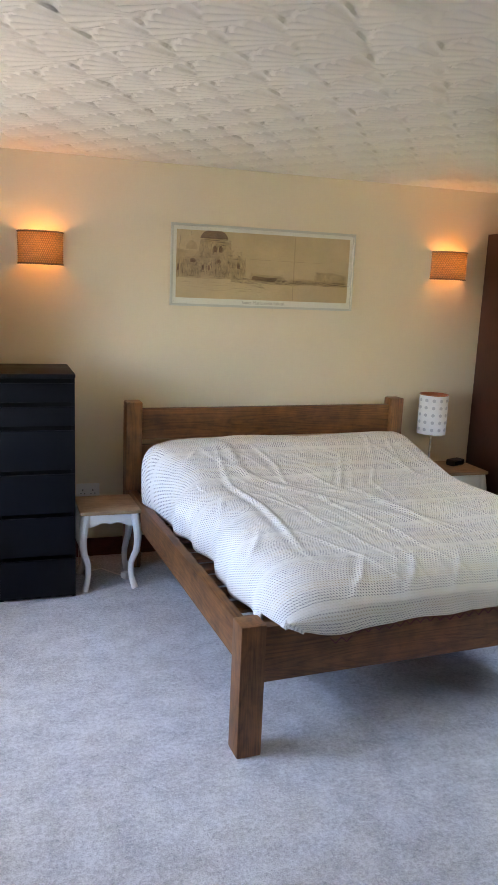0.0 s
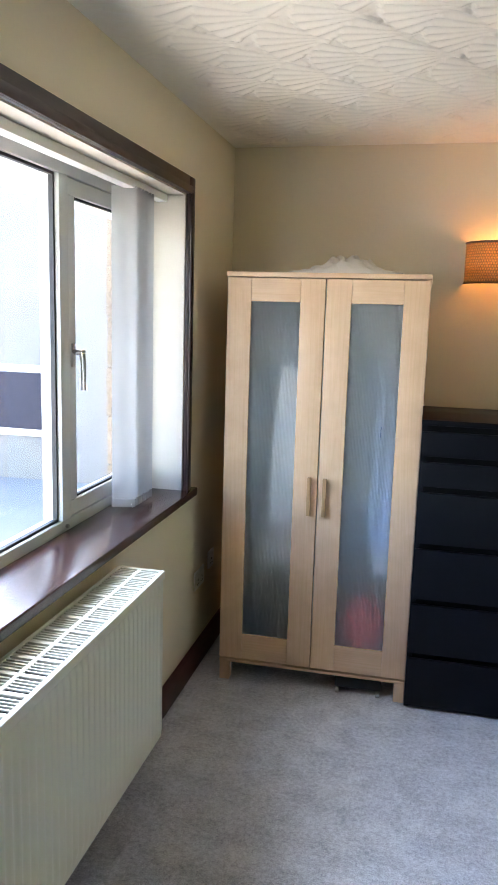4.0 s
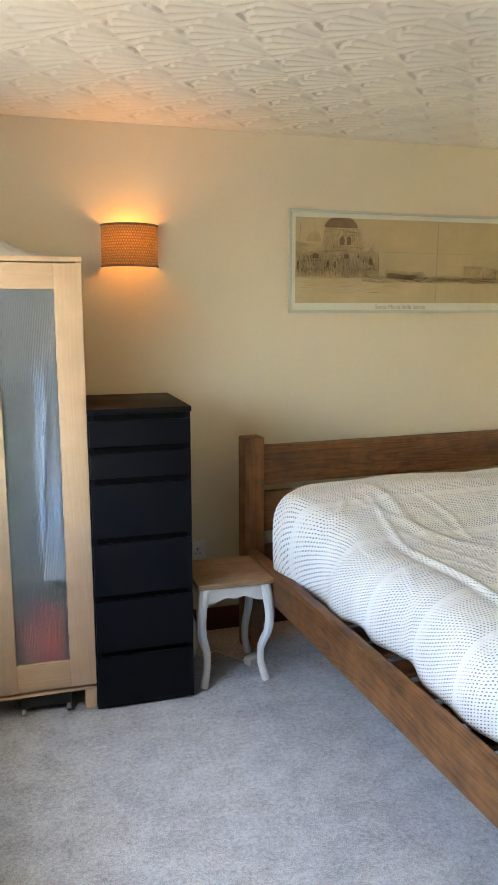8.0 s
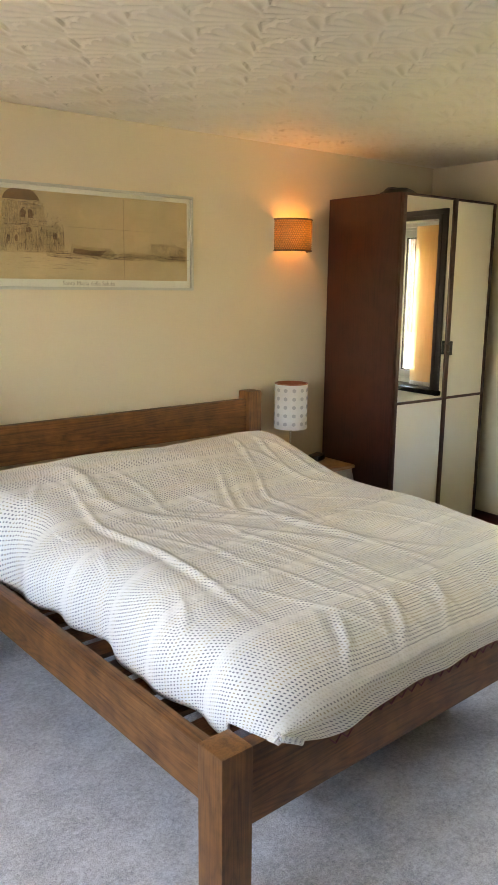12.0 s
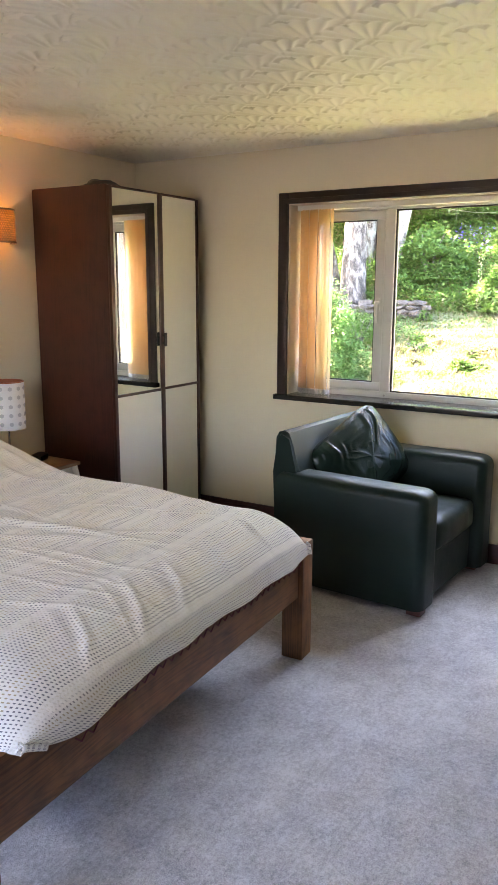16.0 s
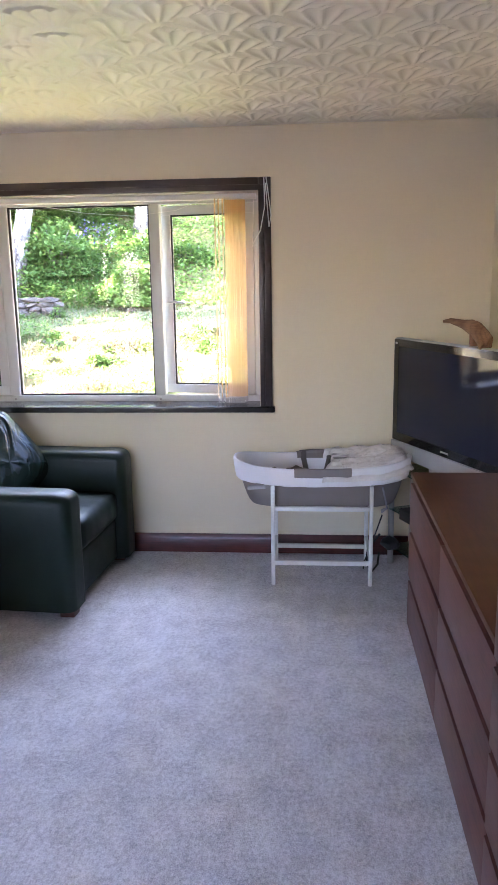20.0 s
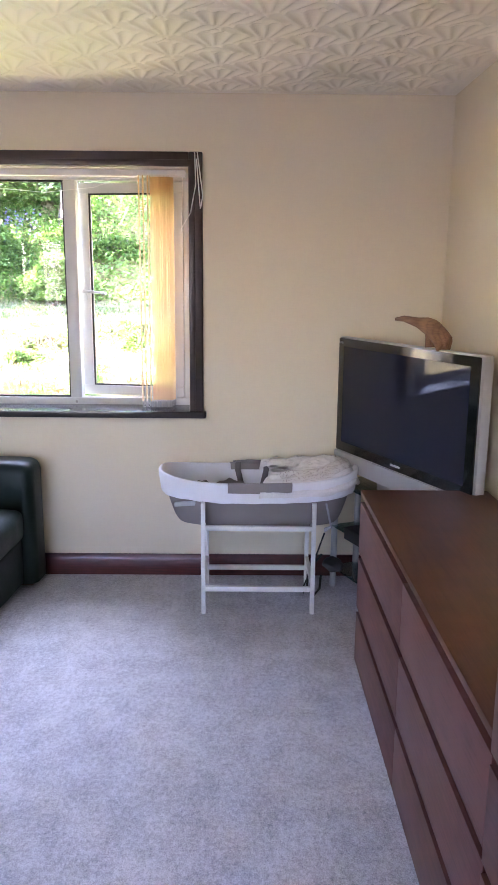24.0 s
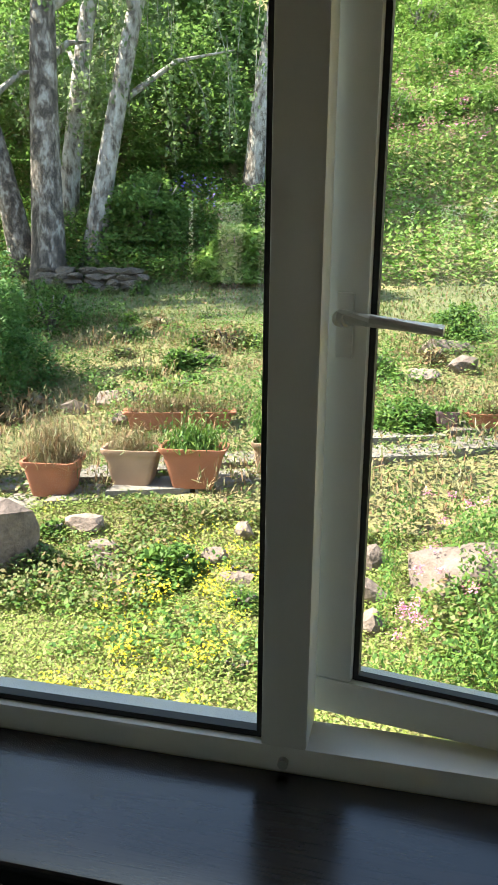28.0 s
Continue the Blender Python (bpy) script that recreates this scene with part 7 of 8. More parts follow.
leaves("pink_flowers", clusters(34, 46, 7.0, 8.7, -0.4, 1.45, (0.18, 0.40), 0.022, 6), 0.012, MAT_PINK, label="pink flower heads beside the rocks", category="flowers", aspect=1.0, seed=6)
leaves("flower_stems", scatter(15000, 6.9, 8.8, -0.6, 1.5, (0.03, 0.28), -0.1, 6, 2.0), 0.014, MAT_BUSH, label="green stems of the pink flowers", category="plants", droop=-0.6, aspect=2.4, seed=7)
leaves("bank_plants", scatter(130000, 15.9, 29, -7, 5.0, (0.0, 0.34), -0.7, 8, 0.5), 0.052, MAT_HILL, label="sunlit green plants on the open hillside", category="plants", seed=8)
leaves("bank_plants", scatter(16000, 21.5, 36, -13, 5.5, (0.1, 0.7), 0.15, 9, 0.45), 0.075, MAT_BUSH, label="green shrubs on the hillside", category="shrubs", seed=9)
leaves("pink_flowers", clusters(150, 16, 18.6, 22, -6, 2.2, (0.4, 0.75), 0.07, 10), 0.036, MAT_PINK, label="pale pink flowers on the hillside", category="flowers", aspect=1.0, seed=10)
leaves("wood_edge_plants", scatter(46000, 15.75, 19.5, 3.9, 10.5, (0.0, 0.45), -0.3, 17, 0.7), 0.042, MAT_BUSH, label="leafy undergrowth at the edge of the wood", category="plants", seed=17)
leaves("violet_flowers", scatter(130, 17.2, 18.0, 5.1, 5.9, (0.3, 0.6), 0.0, 11, 1.0), 0.05, MAT_VIOLET, label="violet flowers at the wood's edge", category="flowers", aspect=1.0, seed=11)
leaves("lawn_grass", scatter(16000, 13.9, 15.9, -6, 9, (0.04, 0.09), -1, 12), 0.024, MAT_BANK, label="short grass of the lawn", category="grass", aspect=2.2, droop=-0.9, seed=12)


def bush(name, c, r, n, size, mat, label, seed, kind_cat="bush"):
    """A trunkless bush: stems and many small leaves, denser towards an uneven skin."""
    th = thing(name, pose(*c), label, kind_cat)
    rr = np.random.default_rng(seed)
    d = rr.normal(size=(n, 3))
    d /= np.linalg.norm(d, axis=1)[:, None]
    d[:, 2] = np.abs(d[:, 2]) * 1.0 - 0.08
    rad = rr.uniform(0.45, 1.0, n) ** 0.45
    lump = np.array([1 + 0.30 * noise.noise(Vector(v) * 2.1 + Vector((seed, 0, 0))) + 0.18 * noise.noise(Vector(v) * 5.0 + Vector((0, seed, 0))) for v in d])
    p = d * (rad * lump)[:, None] * np.array(r)
    p[:, 2] = np.maximum(p[:, 2], 0.02)
    leaves("foliage", p + np.array(c), size, mat, th, seed=seed, loc=c, aspect=1.9)
    bm = B()
    for k in range(7):
        a = 2 * math.pi * k / 7
        tube(bm, [(0, 0, 0), (0.25 * r[0] * math.cos(a), 0.25 * r[1] * math.sin(a), 0.4 * r[2]), (0.5 * r[0] * math.cos(a + 0.3), 0.5 * r[1] * math.sin(a + 0.3), 0.75 * r[2])], [0.03, 0.02, 0.008], 6)
    part("stems", bm, MAT_BARK, th, "brown stems")
    return th


def gz(x, y, dz=0.0):
    return (x, y, slope(x, y) + dz)


bush("conifer", gz(10.9, 6.12, -0.02), (0.9, 0.9, 1.80), 30000, 0.026, MAT_CONIFER, "dense dark green conifer in the border", 31)
for k, (x, y, rx, rz, n, mat) in enumerate(((16.2, 4.30, 0.75, 0.95, 4800, MAT_HILL), (17.2, 6.3, 1.0, 1.3, 4200, MAT_DEEP), (19.4, 6.0, 1.3, 2.4, 5200, MAT_DEEP), (19.6, 6.6, 1.8, 3.0, 5600, MAT_DEEP), (19.4, 9.4, 1.9, 3.2, 5200, MAT_DEEP), (21.5, 8.0, 2.4, 4.6, 6400, MAT_DEEP), (21.6, 12.0, 2.6, 4.6, 5600, MAT_DEEP), (22.5, 6.9, 1.8, 3.2, 5000, MAT_DEEP), (20.2, 12.6, 2.0, 3.0, 4200, MAT_DEEP), (24.6, 10.2, 3.0, 6.0, 6400, MAT_DEEP), (25, 14.8, 3.4, 6.2, 6000, MAT_DEEP), (24.5, 7.6, 1.8, 4.0, 4600, MAT_BUSH), (30.0, 6.0, 2.0, 3.4, 4200, MAT_DEEP))):
    bush("shrub", gz(x, y, -0.1), (rx, rx * 1.1, rz), n * 2, 0.055 if x < 20 else 0.078, mat, "leafy green shrub at the edge of the wood", 40 + k)
for k, (x, y, rx, rz, n) in enumerate(((11.9, 4.05, 0.22, 0.30, 900), (12.6, 2.3, 0.25, 0.3, 900), (8.0, 2.85, 0.24, 0.24, 1500), (13.2, 0.9, 0.34, 0.5, 1500), (10.4, 1.4, 0.35, 0.28, 1300), (13.4, 6.4, 0.5, 0.7, 1900))):
    bush("border_plant", gz(x, y, -0.02), (rx, rx, rz), n * 2, 0.028, MAT_BUSH, "small leafy clump in the flower bed", 70 + k, kind_cat="plant")


rc = random.Random(77)
for k, (y, r, h) in enumerate(((5.75, 0.16, 0.30), (6.25, 0.12, 0.18), (6.7, 0.2, 0.24), (7.15, 0.14, 0.34), (7.5, 0.24, 0.3))):
    bush("border_plant", gz(15.22, y, -0.02), (r, r * 1.2, h), 700, 0.026, (MAT_BUSH, MAT_BANK)[k % 2], "weeds growing against the dry-stone wall", 320 + k, kind_cat="plant")
for k in range(46):
    x, y = rc.uniform(10.2, 14.0), rc.uniform(-2.2, 5.4)
    r = rc.uniform(0.10, 0.26)
    bush("border_plant", gz(x, y, -0.02), (r, r * rc.uniform(0.9, 1.6), r * rc.uniform(0.8, 1.5)), 700, 0.024, rc.choice((MAT_BUSH, MAT_BANK, MAT_COVER, MAT_DRY, MAT_BUSH)), "small straggling clump on the planted bank", 120 + k, kind_cat="plant")
for k in range(16):
    x, y = rc.uniform(6.9, 8.5), rc.uniform(-0.5, 4.9)
    r = rc.uniform(0.07, 0.15)
    bush("border_plant", gz(x, y, -0.02), (r, r * 1.3, r * rc.uniform(0.7, 1.3)), 500, 0.018, rc.choice((MAT_BUSH, MAT_BANK, MAT_COVER)), "low leafy clump in the ground cover", 180 + k, kind_cat="plant")
for k in range(34):
    x, y = rc.uniform(17.0, 27.0), rc.uniform(-7.0, 3.8)
    r = rc.uniform(0.35, 0.85) * (0.7 + (x - 17) / 20)
    bush("hillside_shrub", gz(x, y, -0.08), (r, r * rc.uniform(1.0, 1.6), r * rc.uniform(0.8, 1.6)), 1500, 0.055, rc.choice((MAT_BUSH, MAT_HILL, MAT_DEEP, MAT_HILL)), "green shrub on the open hillside", 210 + k)


def birch(name, base, stems, label, seed, leaf_n=9000, twigs=34, bark=MAT_BARK):
    """stems: (lean x, lean y, height, base radius, offset x, offset y)."""
    th = thing(name, pose(*base), label, "tree")
    rr = random.Random(seed)
    tips = []
    for lx, ly, h, r0, ox, oy in stems:
        pts, rad = [], []
        for k in range(15):
            t = k / 14
            pts.append((ox + lx * t ** 1.3 + 0.06 * math.sin(5 * t + seed), oy + ly * t ** 1.3 + 0.06 * math.cos(4 * t + seed * 2), -0.2 + (h + 0.2) * t))
            rad.append(r0 * (1 - 0.72 * t) * (1 + 0.35 * max(0, 0.08 - t) / 0.08))
        bm = tube(B(), pts, rad, 18)
        for v in bm.verts:
            n = noise.noise(v.co * 4.0 + Vector((seed, 0, 0))) * 0.10 + noise.noise(v.co * 11.0) * 0.05
            v.co.x += n * r0 * 1.4
            v.co.y += n * r0 * 1.1
        part("trunk", bm, bark, th, "peeling white and black bark", 60)
        for q in range(5):
            t = 0.35 + 0.6 * q / 5 + rr.uniform(-0.04, 0.04)
            i = min(13, int(t * 14))
            p = Vector(pts[i])
            a = rr.uniform(0, 2 * math.pi)
            ln = rr.uniform(1.2, 2.6) * (1.1 - 0.5 * t)
            e = p + Vector((math.cos(a) * ln, math.sin(a) * ln, ln * 0.5))
            mid = (p + e) / 2 + Vector((0, 0, ln * 0.12))
            part("limb", tube(B(), [p, mid, e], [rad[i] * 0.4, rad[i] * 0.24, 0.012], 8), MAT_BARK, th)
            tips += [mid, e, (mid + e) / 2]
        tips.append(Vector(pts[-1]))
    # hanging twigs hung with small leaves
    tw, lp = B(), []
    for k in range(twigs * len(stems)):
        c = rr.choice(tips) + Vector((rr.gauss(0, 0.45), rr.gauss(0, 0.45), rr.gauss(0.1, 0.35)))
        ln = rr.uniform(0.8, 2.3)
        dx, dy = rr.gauss(0, 0.16), rr.gauss(0, 0.16)
        p = [c, c + Vector((dx, dy, -ln * 0.45)), c + Vector((dx * 1.4, dy * 1.4, -ln))]
        tube(tw, p, [0.008, 0.005, 0.002], 4)
        for q in range(max(4, int(1.7 * leaf_n) // (twigs * len(stems)))):
            t = rr.random() ** 0.8
            s = p[0].lerp(p[1], t * 2) if t < 0.5 else p[1].lerp(p[2], t * 2 - 1)
            lp.append(tuple(s + Vector((rr.gauss(0, 0.07), rr.gauss(0, 0.07), rr.gauss(0, 0.05))) + Vector(base)))
    part("twigs", tw, MAT_BARK, th, "thin hanging twigs")
    leaves("crown", lp, 0.06, MAT_BIRCHLEAF, th, "drooping crown of small pale leaves", droop=0.7, seed=seed, loc=base, aspect=1.4)
    return th


birch("birch_tree", gz(16.5, 7.16, 0.05), [(0.9, -2.3, 9.5, 0.20, 0, 0.0)], "leaning silver birch with peeling bark", 1, 2000, 40)
birch("birch_tree", gz(15.85, 7.68, 0.0), [(0.4, -0.5, 10, 0.29, 0, 0), (0.3, 2.2, 8.5, 0.24, 0.25, 0.55)], "old twin-stemmed birch with rough dark bark", 2, 5500, 40, MAT_OLDBARK)
birch("birch_tree", gz(17.5, 8.05, 0.0), [(0.3, -1.6, 9.5, 0.20, 0, 0)], "pale straight birch behind the old one", 4, 3600, 40)
birch("birch_tree", gz(18.3, 4.56, 0.0), [(0.4, -1.2, 9.0, 0.20, 0, 0)], "single slim birch on the wooded bank", 3, 900, 24)
birch("birch_tree", gz(13.4, 10.2, 0), [(0.4, -0.8, 10.5, 0.26, 0, 0), (-0.6, 0.4, 10, 0.22, 0.4, 0.5)], "tall birch beyond the corner of the wood", 7, 36000, 110)
birch("birch_tree", gz(17.2, 12.0, 0), [(0.4, -0.5, 10.5, 0.26, 0, 0), (-0.9, -0.9, 10, 0.22, 0.4, 0.5)], "tall birch beyond the corner of the wood", 8, 3500, 40)
birch("birch_tree", gz(25.0, 2.0, 0), [(0.6, -2.2, 7.0, 0.10, 0, 0)], "young birch leaning over the hillside", 5, 7000, 50)


def rock(r, seed, rough=0.25, sub=3, cuts=9):
    """A lump of stone: a rough ball cut back by a few planes to broken faces."""
    bm = blob(B(), (0, 0, 0), r, seed, rough, sub, 1.4)
    rr = random.Random(seed * 7 + 1)
    for _ in range(cuts):
        n = Vector((rr.gauss(0, 1), rr.gauss(0, 1), rr.gauss(0, 0.8))).normalized()
        lim = Vector((n.x * r[0], n.y * r[1], n.z * r[2])).length * rr.uniform(0.48, 0.74)
        for v in bm.verts:
            k = v.co.dot(n) - lim
            if k > 0:
                v.co -= n * (k * 0.96)
    return bm


def stone(name, c, r, seed, label, mat=None, rough=0.3, sub=3, rot=0.0):
    bm = rock(r, seed, rough, sub)
    return solid(name, bm, mat or MAT_ROCK, label, "rock", m=pose(*c, 0, 0, rot), smooth=22)


stone("boulder", (7.95, 4.22, -0.42), (0.36, 0.66, 0.44), 2, "big pale boulder at the foot of the bank", rough=0.22)
stone("boulder", (8.10, 0.95, -0.50), (0.32, 0.66, 0.34), 5, "grey boulder among pink flowers", rough=0.25, rot=15)
stone("boulder", (7.7, 0.42, -0.40), (0.30, 0.38, 0.28), 9, "grey boulder among pink flowers")
rs = random.Random(5)
for k, (x, y, sx, sy, sz) in enumerate(((8.3, 3.58, 0.10, 0.24, 0.07), (8.12, 3.40, 0.10, 0.15, 0.06), (8.0, 3.32, 0.09, 0.13, 0.07), (8.0, 2.97, 0.09, 0.10, 0.07), (8.1, 2.80, 0.08, 0.15, 0.05), (8.2, 2.60, 0.08, 0.10, 0.07), (8.0, 2.40, 0.09, 0.16, 0.05), (8.45, 2.45, 0.08, 0.10, 0.07), (7.9, 3.15, 0.08, 0.12, 0.05), (7.9, 1.56, 0.09, 0.12, 0.12), (8.3, 1.54, 0.08, 0.10, 0.12), (7.6, 1.53, 0.09, 0.12, 0.09), (7.3, 4.35, 0.12, 0.13, 0.09), (10.6, 4.75, 0.14, 0.2, 0.12), (10.75, 4.45, 0.12, 0.22, 0.13), (11.3, 1.9, 0.15, 0.3, 0.1), (11.7, 1.3, 0.12, 0.28, 0.1), (12.0, 0.9, 0.15, 0.24, 0.12), (12.1, 2.75, 0.12, 0.34, 0.10), (12.3, 2.0, 0.1, 0.3, 0.12), (12.6, 1.1, 0.12, 0.4, 0.12), (8.35, 0.55, 0.12, 0.2, 0.1), (10.3, 4.1, 0.10, 0.16, 0.10))):
    stone("edging_stone", (x, y, slope(x, y) + sz * 0.45), (sx, sy, sz), 20 + k, "weathered flat stone set in the bank", rough=0.3, sub=2, rot=rs.uniform(-15, 15))

# the paved path: uneven slabs
path = thing("path", pose(0, 0, 0), "uneven pale stone path across the bank", "path", kind="structure")
y = -3.0
while y < 6.6:
    w = rs.uniform(0.38, 0.7)
    for x0 in (8.85, 9.32):
        x0 += 0.40 * (2.9 - y - w / 2)
        o = [(x0 + rs.uniform(0, 0.05) + 0.4 * w / 2, y + 0.015), (x0 + 0.44 - rs.uniform(0, 0.05) + 0.4 * w / 2, y + rs.uniform(0.01, 0.04)), (x0 + 0.44 - rs.uniform(0, 0.05) - 0.4 * w / 2, y + w - 0.02), (x0 + rs.uniform(0, 0.05) - 0.4 * w / 2, y + w - rs.uniform(0.01, 0.05))]
        z = slope(x0 + 0.22, y + w / 2) + 0.012 * rs.random()
        part("slab", prism(B(), o, z - 0.05, z + 0.03, 2), MAT_SLAB, path, smooth=0)
    y += w


def dry_wall():
    th = thing("stone_wall", pose(*gz(15.5, 5.95)), "low dry-stone retaining wall below the birches", "stone wall")
    r = random.Random(2)
    for row in range(4):
        a = -0.2 + 0.1 * (row % 2)
        while a < 1.5:
            w = r.uniform(0.18, 0.46)
            bm = rock((0.2, w * 0.66, 0.068), int(a * 100) + row * 37 + 300, 0.2, 2, 7)
            bmesh.ops.translate(bm, verts=bm.verts, vec=(0.05 * row + r.uniform(-0.03, 0.03), a + w / 2, row * 0.095 + 0.045))
            part("stone", bm, MAT_WALLSTONE, th, smooth=25)
            a += w
    return th


dry_wall()


def planter(name, c, wt, dt, wb, db, h, mat, label, rot=0, plant=MAT_DRY, plant_n=700, up=0.28, seed=1):
    plant_n *= 3
    th = thing(name, pose(*c, 0, 0, rot), label, "plant pot", "garden pots")
    bm = B()
    levels = [(0, 1.0, 0.0), (0.04, 1.02, 0.0), (0.84, 1.0, 0.0), (0.845, 1.06, 0.0), (0.93, 1.09, 0.0), (1.0, 1.07, 0.0), (1.0, 0.97, 0.0), (0.86, 0.93, 0.0)]
    rings = []
    for f, k, _ in levels:
        w, d = (wb + (wt - wb) * f) / 2 * k, (db + (dt - db) * f) / 2 * k
        cr = min(w, d) * 0.3
        ring = []
        for sx, sy, a0 in ((1, 1, 0), (-1, 1, 90), (-1, -1, 180), (1, -1, 270)):
            for q in range(5):
                a = radians(a0 + q * 22.5)
                ring.append(bm.verts.new((sx * (w - cr) + cr * math.cos(a), sy * (d - cr) + cr * math.sin(a), h * f)))
        rings.append(ring)
    for r0, r1 in zip(rings, rings[1:]):
        for i in range(20):
            bm.faces.new((r0[i], r0[(i + 1) % 20], r1[(i + 1) % 20], r1[i]))
    bm.faces.new(rings[0][::-1])
    part("pot", bm, mat, th)
    part("soil", prism(B(), [(wt * 0.42 * math.cos(a), dt * 0.42 * math.sin(a)) for a in np.linspace(0, 2 * math.pi, 20, endpoint=False)], h * 0.82, h * 0.88, 2), MAT_GROUND, th)
    rr = np.random.default_rng(seed)
    p = np.stack([rr.normal(0, wt * 0.24, plant_n), rr.normal(0, dt * 0.26, plant_n), h * 0.9 + np.abs(rr.normal(0, up * 0.45, plant_n))], 1)
    dry = plant is MAT_DRY
    leaves("plant", p, 0.0045 if dry else 0.012, plant, th, "straggly dry plants" if dry else "green sprigs", aspect=20 if dry else 5, droop=-1.0, seed=seed, flat=0.5)
    return th


planter("plant_pot", gz(8.95, 2.97, 0.03), 0.27, 0.48, 0.22, 0.30, 0.31, MAT_TERRA, "orange terracotta trough with green sprigs", 6, MAT_BUSH, 500, 0.2, 1)
planter("plant_pot", gz(8.92, 3.45, 0.03), 0.28, 0.43, 0.24, 0.27, 0.29, MAT_TERRA2, "pale terracotta trough with a moulded swag", 6, MAT_DRY, 500, 0.18, 2)
planter("plant_pot", gz(8.72, 4.02, 0.03), 0.34, 0.40, 0.24, 0.28, 0.28, MAT_TERRA, "terracotta pot full of reddish stems", 6, MAT_DRY, 1500, 0.30, 3)
planter("plant_pot", gz(9.2, 2.40, 0.03), 0.30, 0.30, 0.22, 0.22, 0.26, MAT_TERRA2, "round yellowish pot with tall green growth", 0, MAT_BUSH, 900, 0.5, 4)
planter("plant_pot", gz(8.85, 4.86, 0.03), 0.42, 0.42, 0.28, 0.28, 0.42, MAT_TERRA2, "large pale terracotta pot on the path", 0, MAT_BUSH, 300, 0.1, 5)
planter("plant_trough", gz(10.24, 3.50, 0.0), 0.20, 0.98, 0.16, 0.90, 0.17, MAT_TERRA, "long red terracotta trough on the bank", 17, MAT_DRY, 900, 0.2, 6)
planter("plant_trough", gz(10.45, 2.06, 0.0), 0.18, 0.36, 0.15, 0.32, 0.14, MAT_TERRA, "short red terracotta trough on the bank", 17, MAT_DRY, 400, 0.15, 7)
planter("plant_trough", gz(10.35, 0.62, 0.0), 0.18, 0.6, 0.15, 0.5, 0.16, MAT_TERRA, "red terracotta trough on the bank", 17, MAT_DRY, 500, 0.15, 8)
planter("plant_pot", gz(10.3, 1.08, 0.0), 0.19, 0.19, 0.16, 0.16, 0.19, MAT_MAUVE, "small mauve pot beside the red trough", 0, MAT_BUSH, 120, 0.08, 9)


# ---- far things ----
def shed():
    th = thing("wooden_shed", pose(15.5, -7.5, 0.6, 0, 0, 0), "dark board shed with a small window and flower boxes", "shed")
    for k in range(20):
        part("board", bx(-2.5 + k * 0.25, 2.0 if k % 2 else 2.012, 0, -2.5 + k * 0.25 + 0.245, 2.04, 2.5, 0.004), MAT_BOARD, th, smooth=0)
    for k in range(16):
        part("board", bx(-2.54 if k % 2 else -2.528, -2.0 + k * 0.25, 0, -2.50, -2.0 + k * 0.25 + 0.245, 2.5, 0.004), MAT_BOARD, th, smooth=0)
    part("core", bx(-2.49, -1.9, 0, 2.4, 1.99, 2.5), MAT_BOARD, th)
    part("roof", prism(B(), [(-2.4, 2.5), (2.5, 2.5), (0.0, 3.6)], -2.8, 2.8, 0), MAT_SLATE, th)
    for y in (-0.9, 0.6):
        w = part("window", bx(-2.57, y, 1.1, -2.545, y + 0.8, 1.9, 0.004), MAT_PLASTIC, th)
        part("pane", bx(-2.575, y + 0.06, 1.16, -2.571, y + 0.74, 1.84), MAT_SCREEN, w, smooth=0)
    return th


shed()
leaves("red_flowers", [(12.6 + rs.gauss(0, 0.2), -6.2 + rs.gauss(0, 1.6), 1.5 + abs(rs.gauss(0, 0.2))) for _ in range(400)], 0.07, MAT_REDFL, label="red flowers in front of the shed", category="flowers", aspect=1.0)


# ---- outside the side window ----
solid("yard", bx(-60, -60, -0.40, XW - WT + 0.02, 60, -0.30), MAT_PAVE, "sunlit pale concrete yard", "yard", "structure", smooth=0)


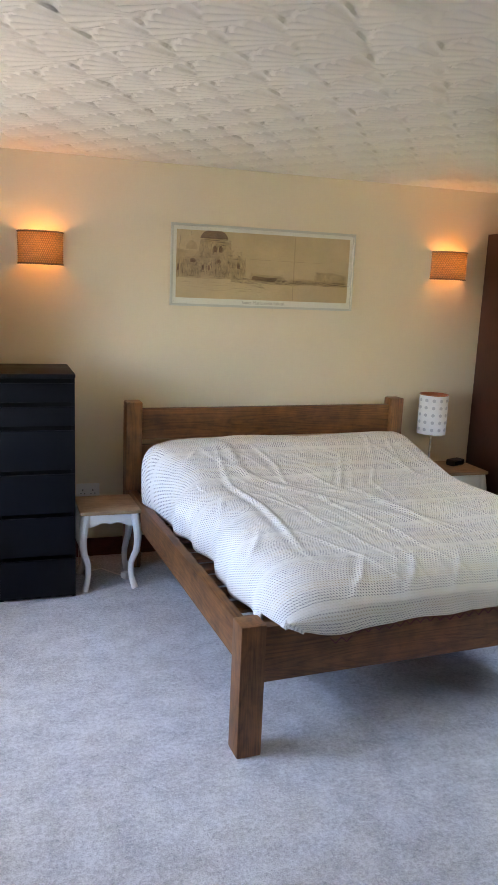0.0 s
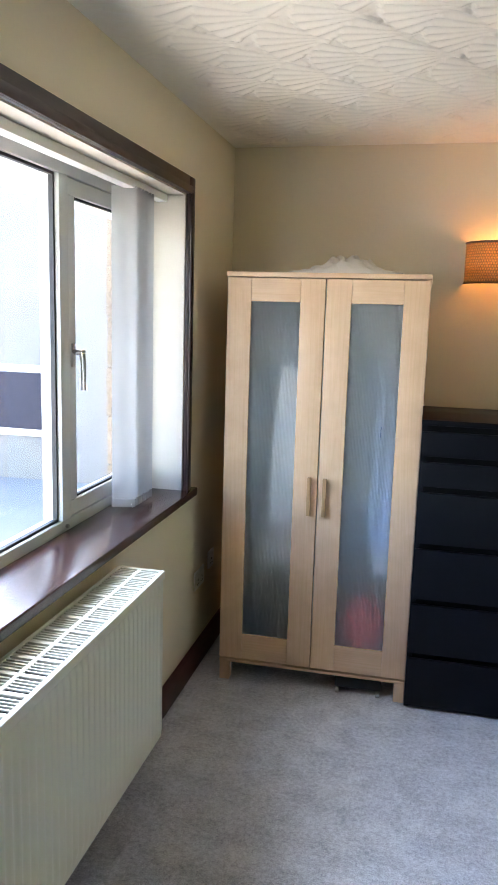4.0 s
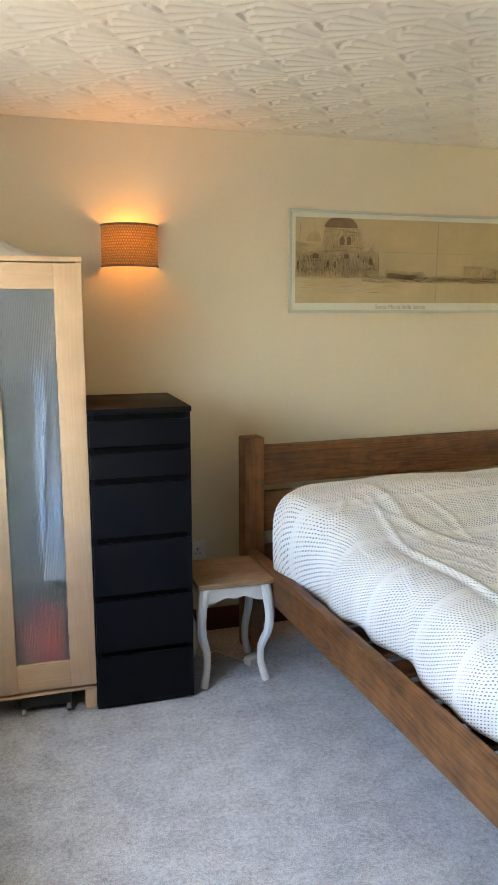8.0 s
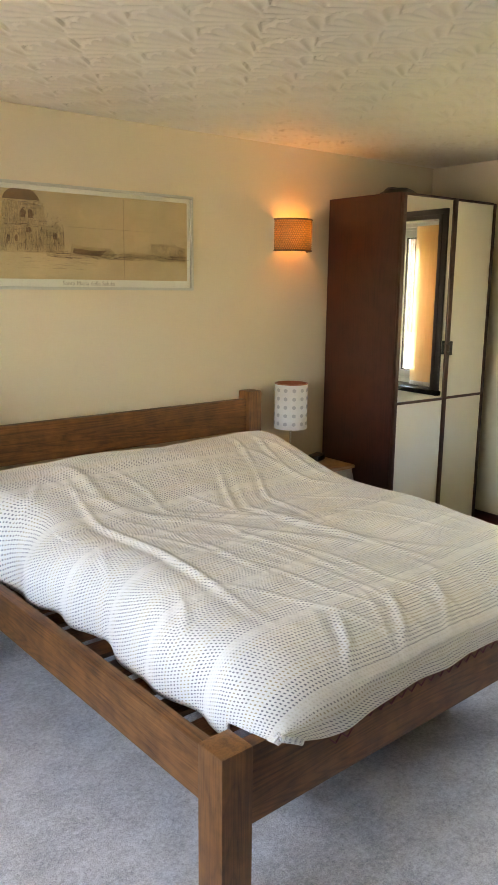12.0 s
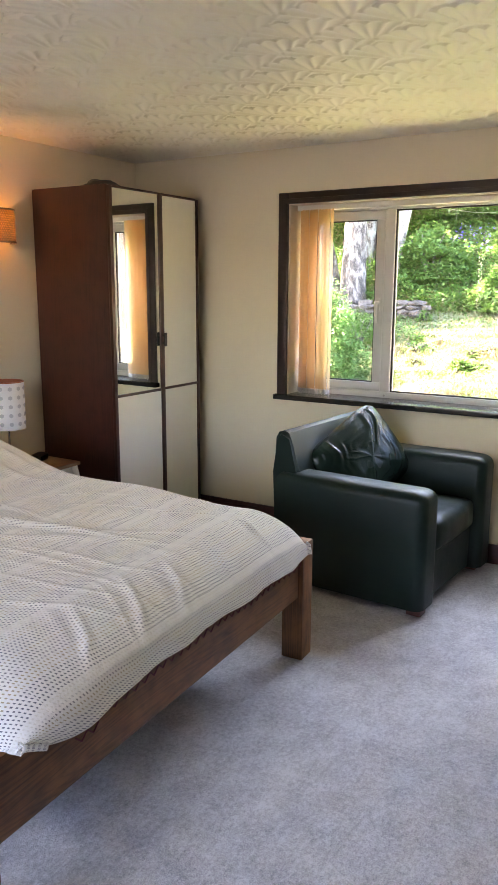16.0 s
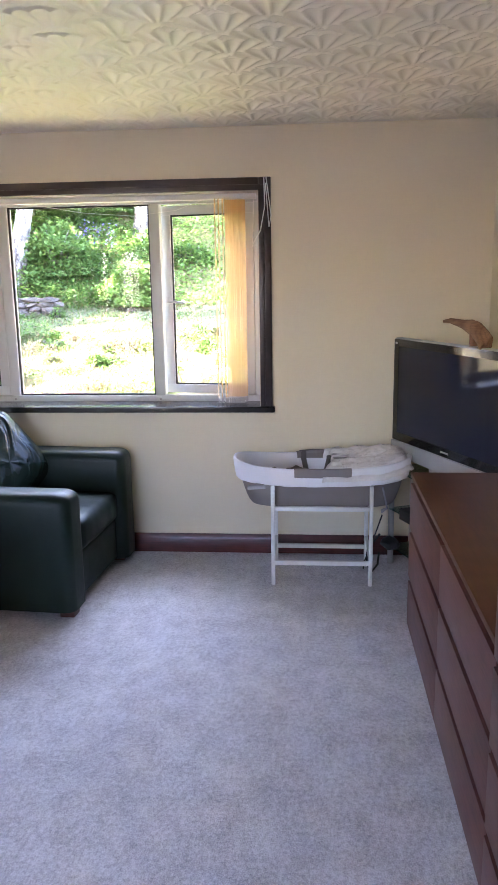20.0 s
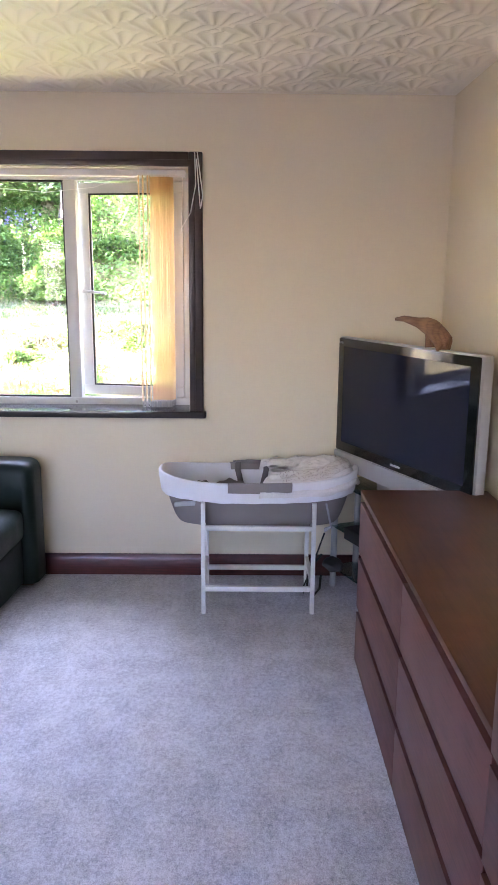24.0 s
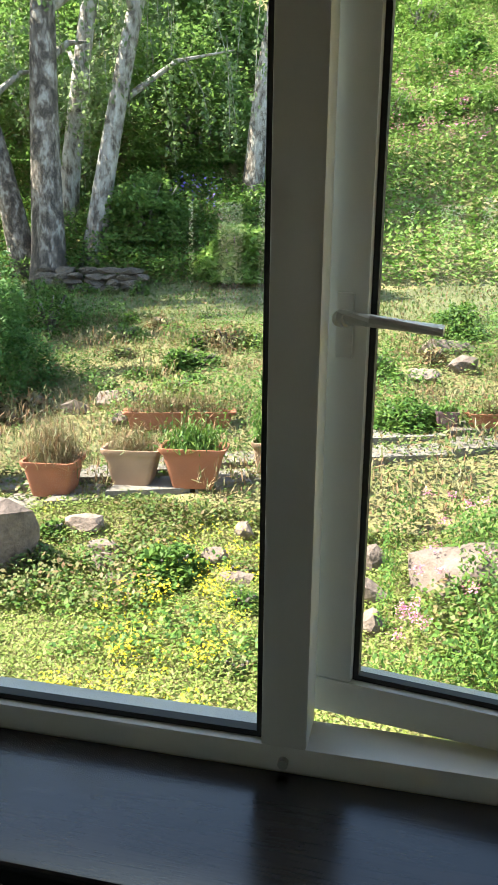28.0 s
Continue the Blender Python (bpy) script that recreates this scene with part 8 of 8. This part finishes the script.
def neighbour():
    """A stone gable with white bargeboards, a slate roof, a downpipe."""
    th = thing("neighbour_house", pose(-3.9, 8.2, -0.3, 0, 0, -90), "rendered gable of the next building with white bargeboards", "house")
    g = [(-2.6, 0), (2.2, 0), (2.2, 1.9), (-0.2, 4.6), (-2.6, 1.9)]
    bm = prism(B(), [(a, b) for a, b in g], -4.0, 0.0, 0)
    part("wall", bm, MAT_STUCCO, th, "streaked grey-buff render")
    for y0, z0, y1, z1 in ((2.45, 1.70, -0.2, 4.68), (-2.85, 1.70, -0.2, 4.68)):
        d = Vector((0, y1 - y0, z1 - z0)).normalized()
        n = Vector((0, -d.z, d.y)) * (1 if y0 < 0 else -1)
        bm = B()
        q = [Vector((0, y0, z0)), Vector((0, y1, z1)), Vector((0, y1, z1)) - n * 0.24, Vector((0, y0, z0)) - n * 0.24]
        r0, r1 = [bm.verts.new(p + Vector((0.08, 0, 0))) for p in q], [bm.verts.new(p + Vector((0.14, 0, 0))) for p in q]
        bm.faces.new(r0)
        bm.faces.new(r1[::-1])
        for i in range(4):
            bm.faces.new((r0[i], r1[i], r1[(i + 1) % 4], r0[(i + 1) % 4]))
        part("bargeboard", bm, MAT_PLASTER_EXT, th, "white painted bargeboard")
        bm = B()
        q = [Vector((0.16, y0, z0)), Vector((0.16, y1, z1)), Vector((0.16, y1, z1)) + n * 0.10, Vector((0.16, y0, z0)) + n * 0.10]
        r0, r1 = [bm.verts.new(p) for p in q], [bm.verts.new(p - Vector((4.3, 0, 0))) for p in q]
        bm.faces.new(r0)
        bm.faces.new(r1[::-1])
        for i in range(4):
            bm.faces.new((r0[i], r1[i], r1[(i + 1) % 4], r0[(i + 1) % 4]))
        part("roof_slope", bm, MAT_SLATE, th, "grey slate roof slope")
    bm = B()
    tube(bm, [(0.10, -1.5, 0.1), (0.10, -1.5, 2.4), (0.14, -1.35, 2.6), (0.14, -1.0, 2.72)], 0.045, 10)
    part("downpipe", bm, MAT_PLASTER_EXT, th, "pale plastic downpipe")
    w = part("window", bx(0.0, -0.9, 0.5, 0.03, 0.1, 1.3, 0.005), MAT_PLASTER_EXT, th)
    part("pane", bx(0.031, -0.82, 0.58, 0.035, 0.02, 1.22), MAT_SCREEN, w, smooth=0)
    return th


neighbour()


def stone_pier():
    th = thing("stone_pier", pose(-1.96, 5.0, -0.3, 0, 0, -90), "honey-coloured stone pier beside the yard", "stone pier")
    r = random.Random(9)
    for row in range(8):
        z = row * 0.315
        a = 0.0
        while a < 0.75:
            w = r.uniform(0.28, 0.48)
            part("stone", bx(-0.30, a, z, 0.02 * r.random(), min(a + w, 0.8) - 0.004, z + 0.311, 0.006), MAT_STONEW, th, smooth=40)
            a += w
    return th


stone_pier()
bush("yard_tree", (-7.5, 11.0, -0.3), (2.6, 2.6, 5.0), 6000, 0.16, MAT_BUSH, "leafy green tree beyond the yard", 90)
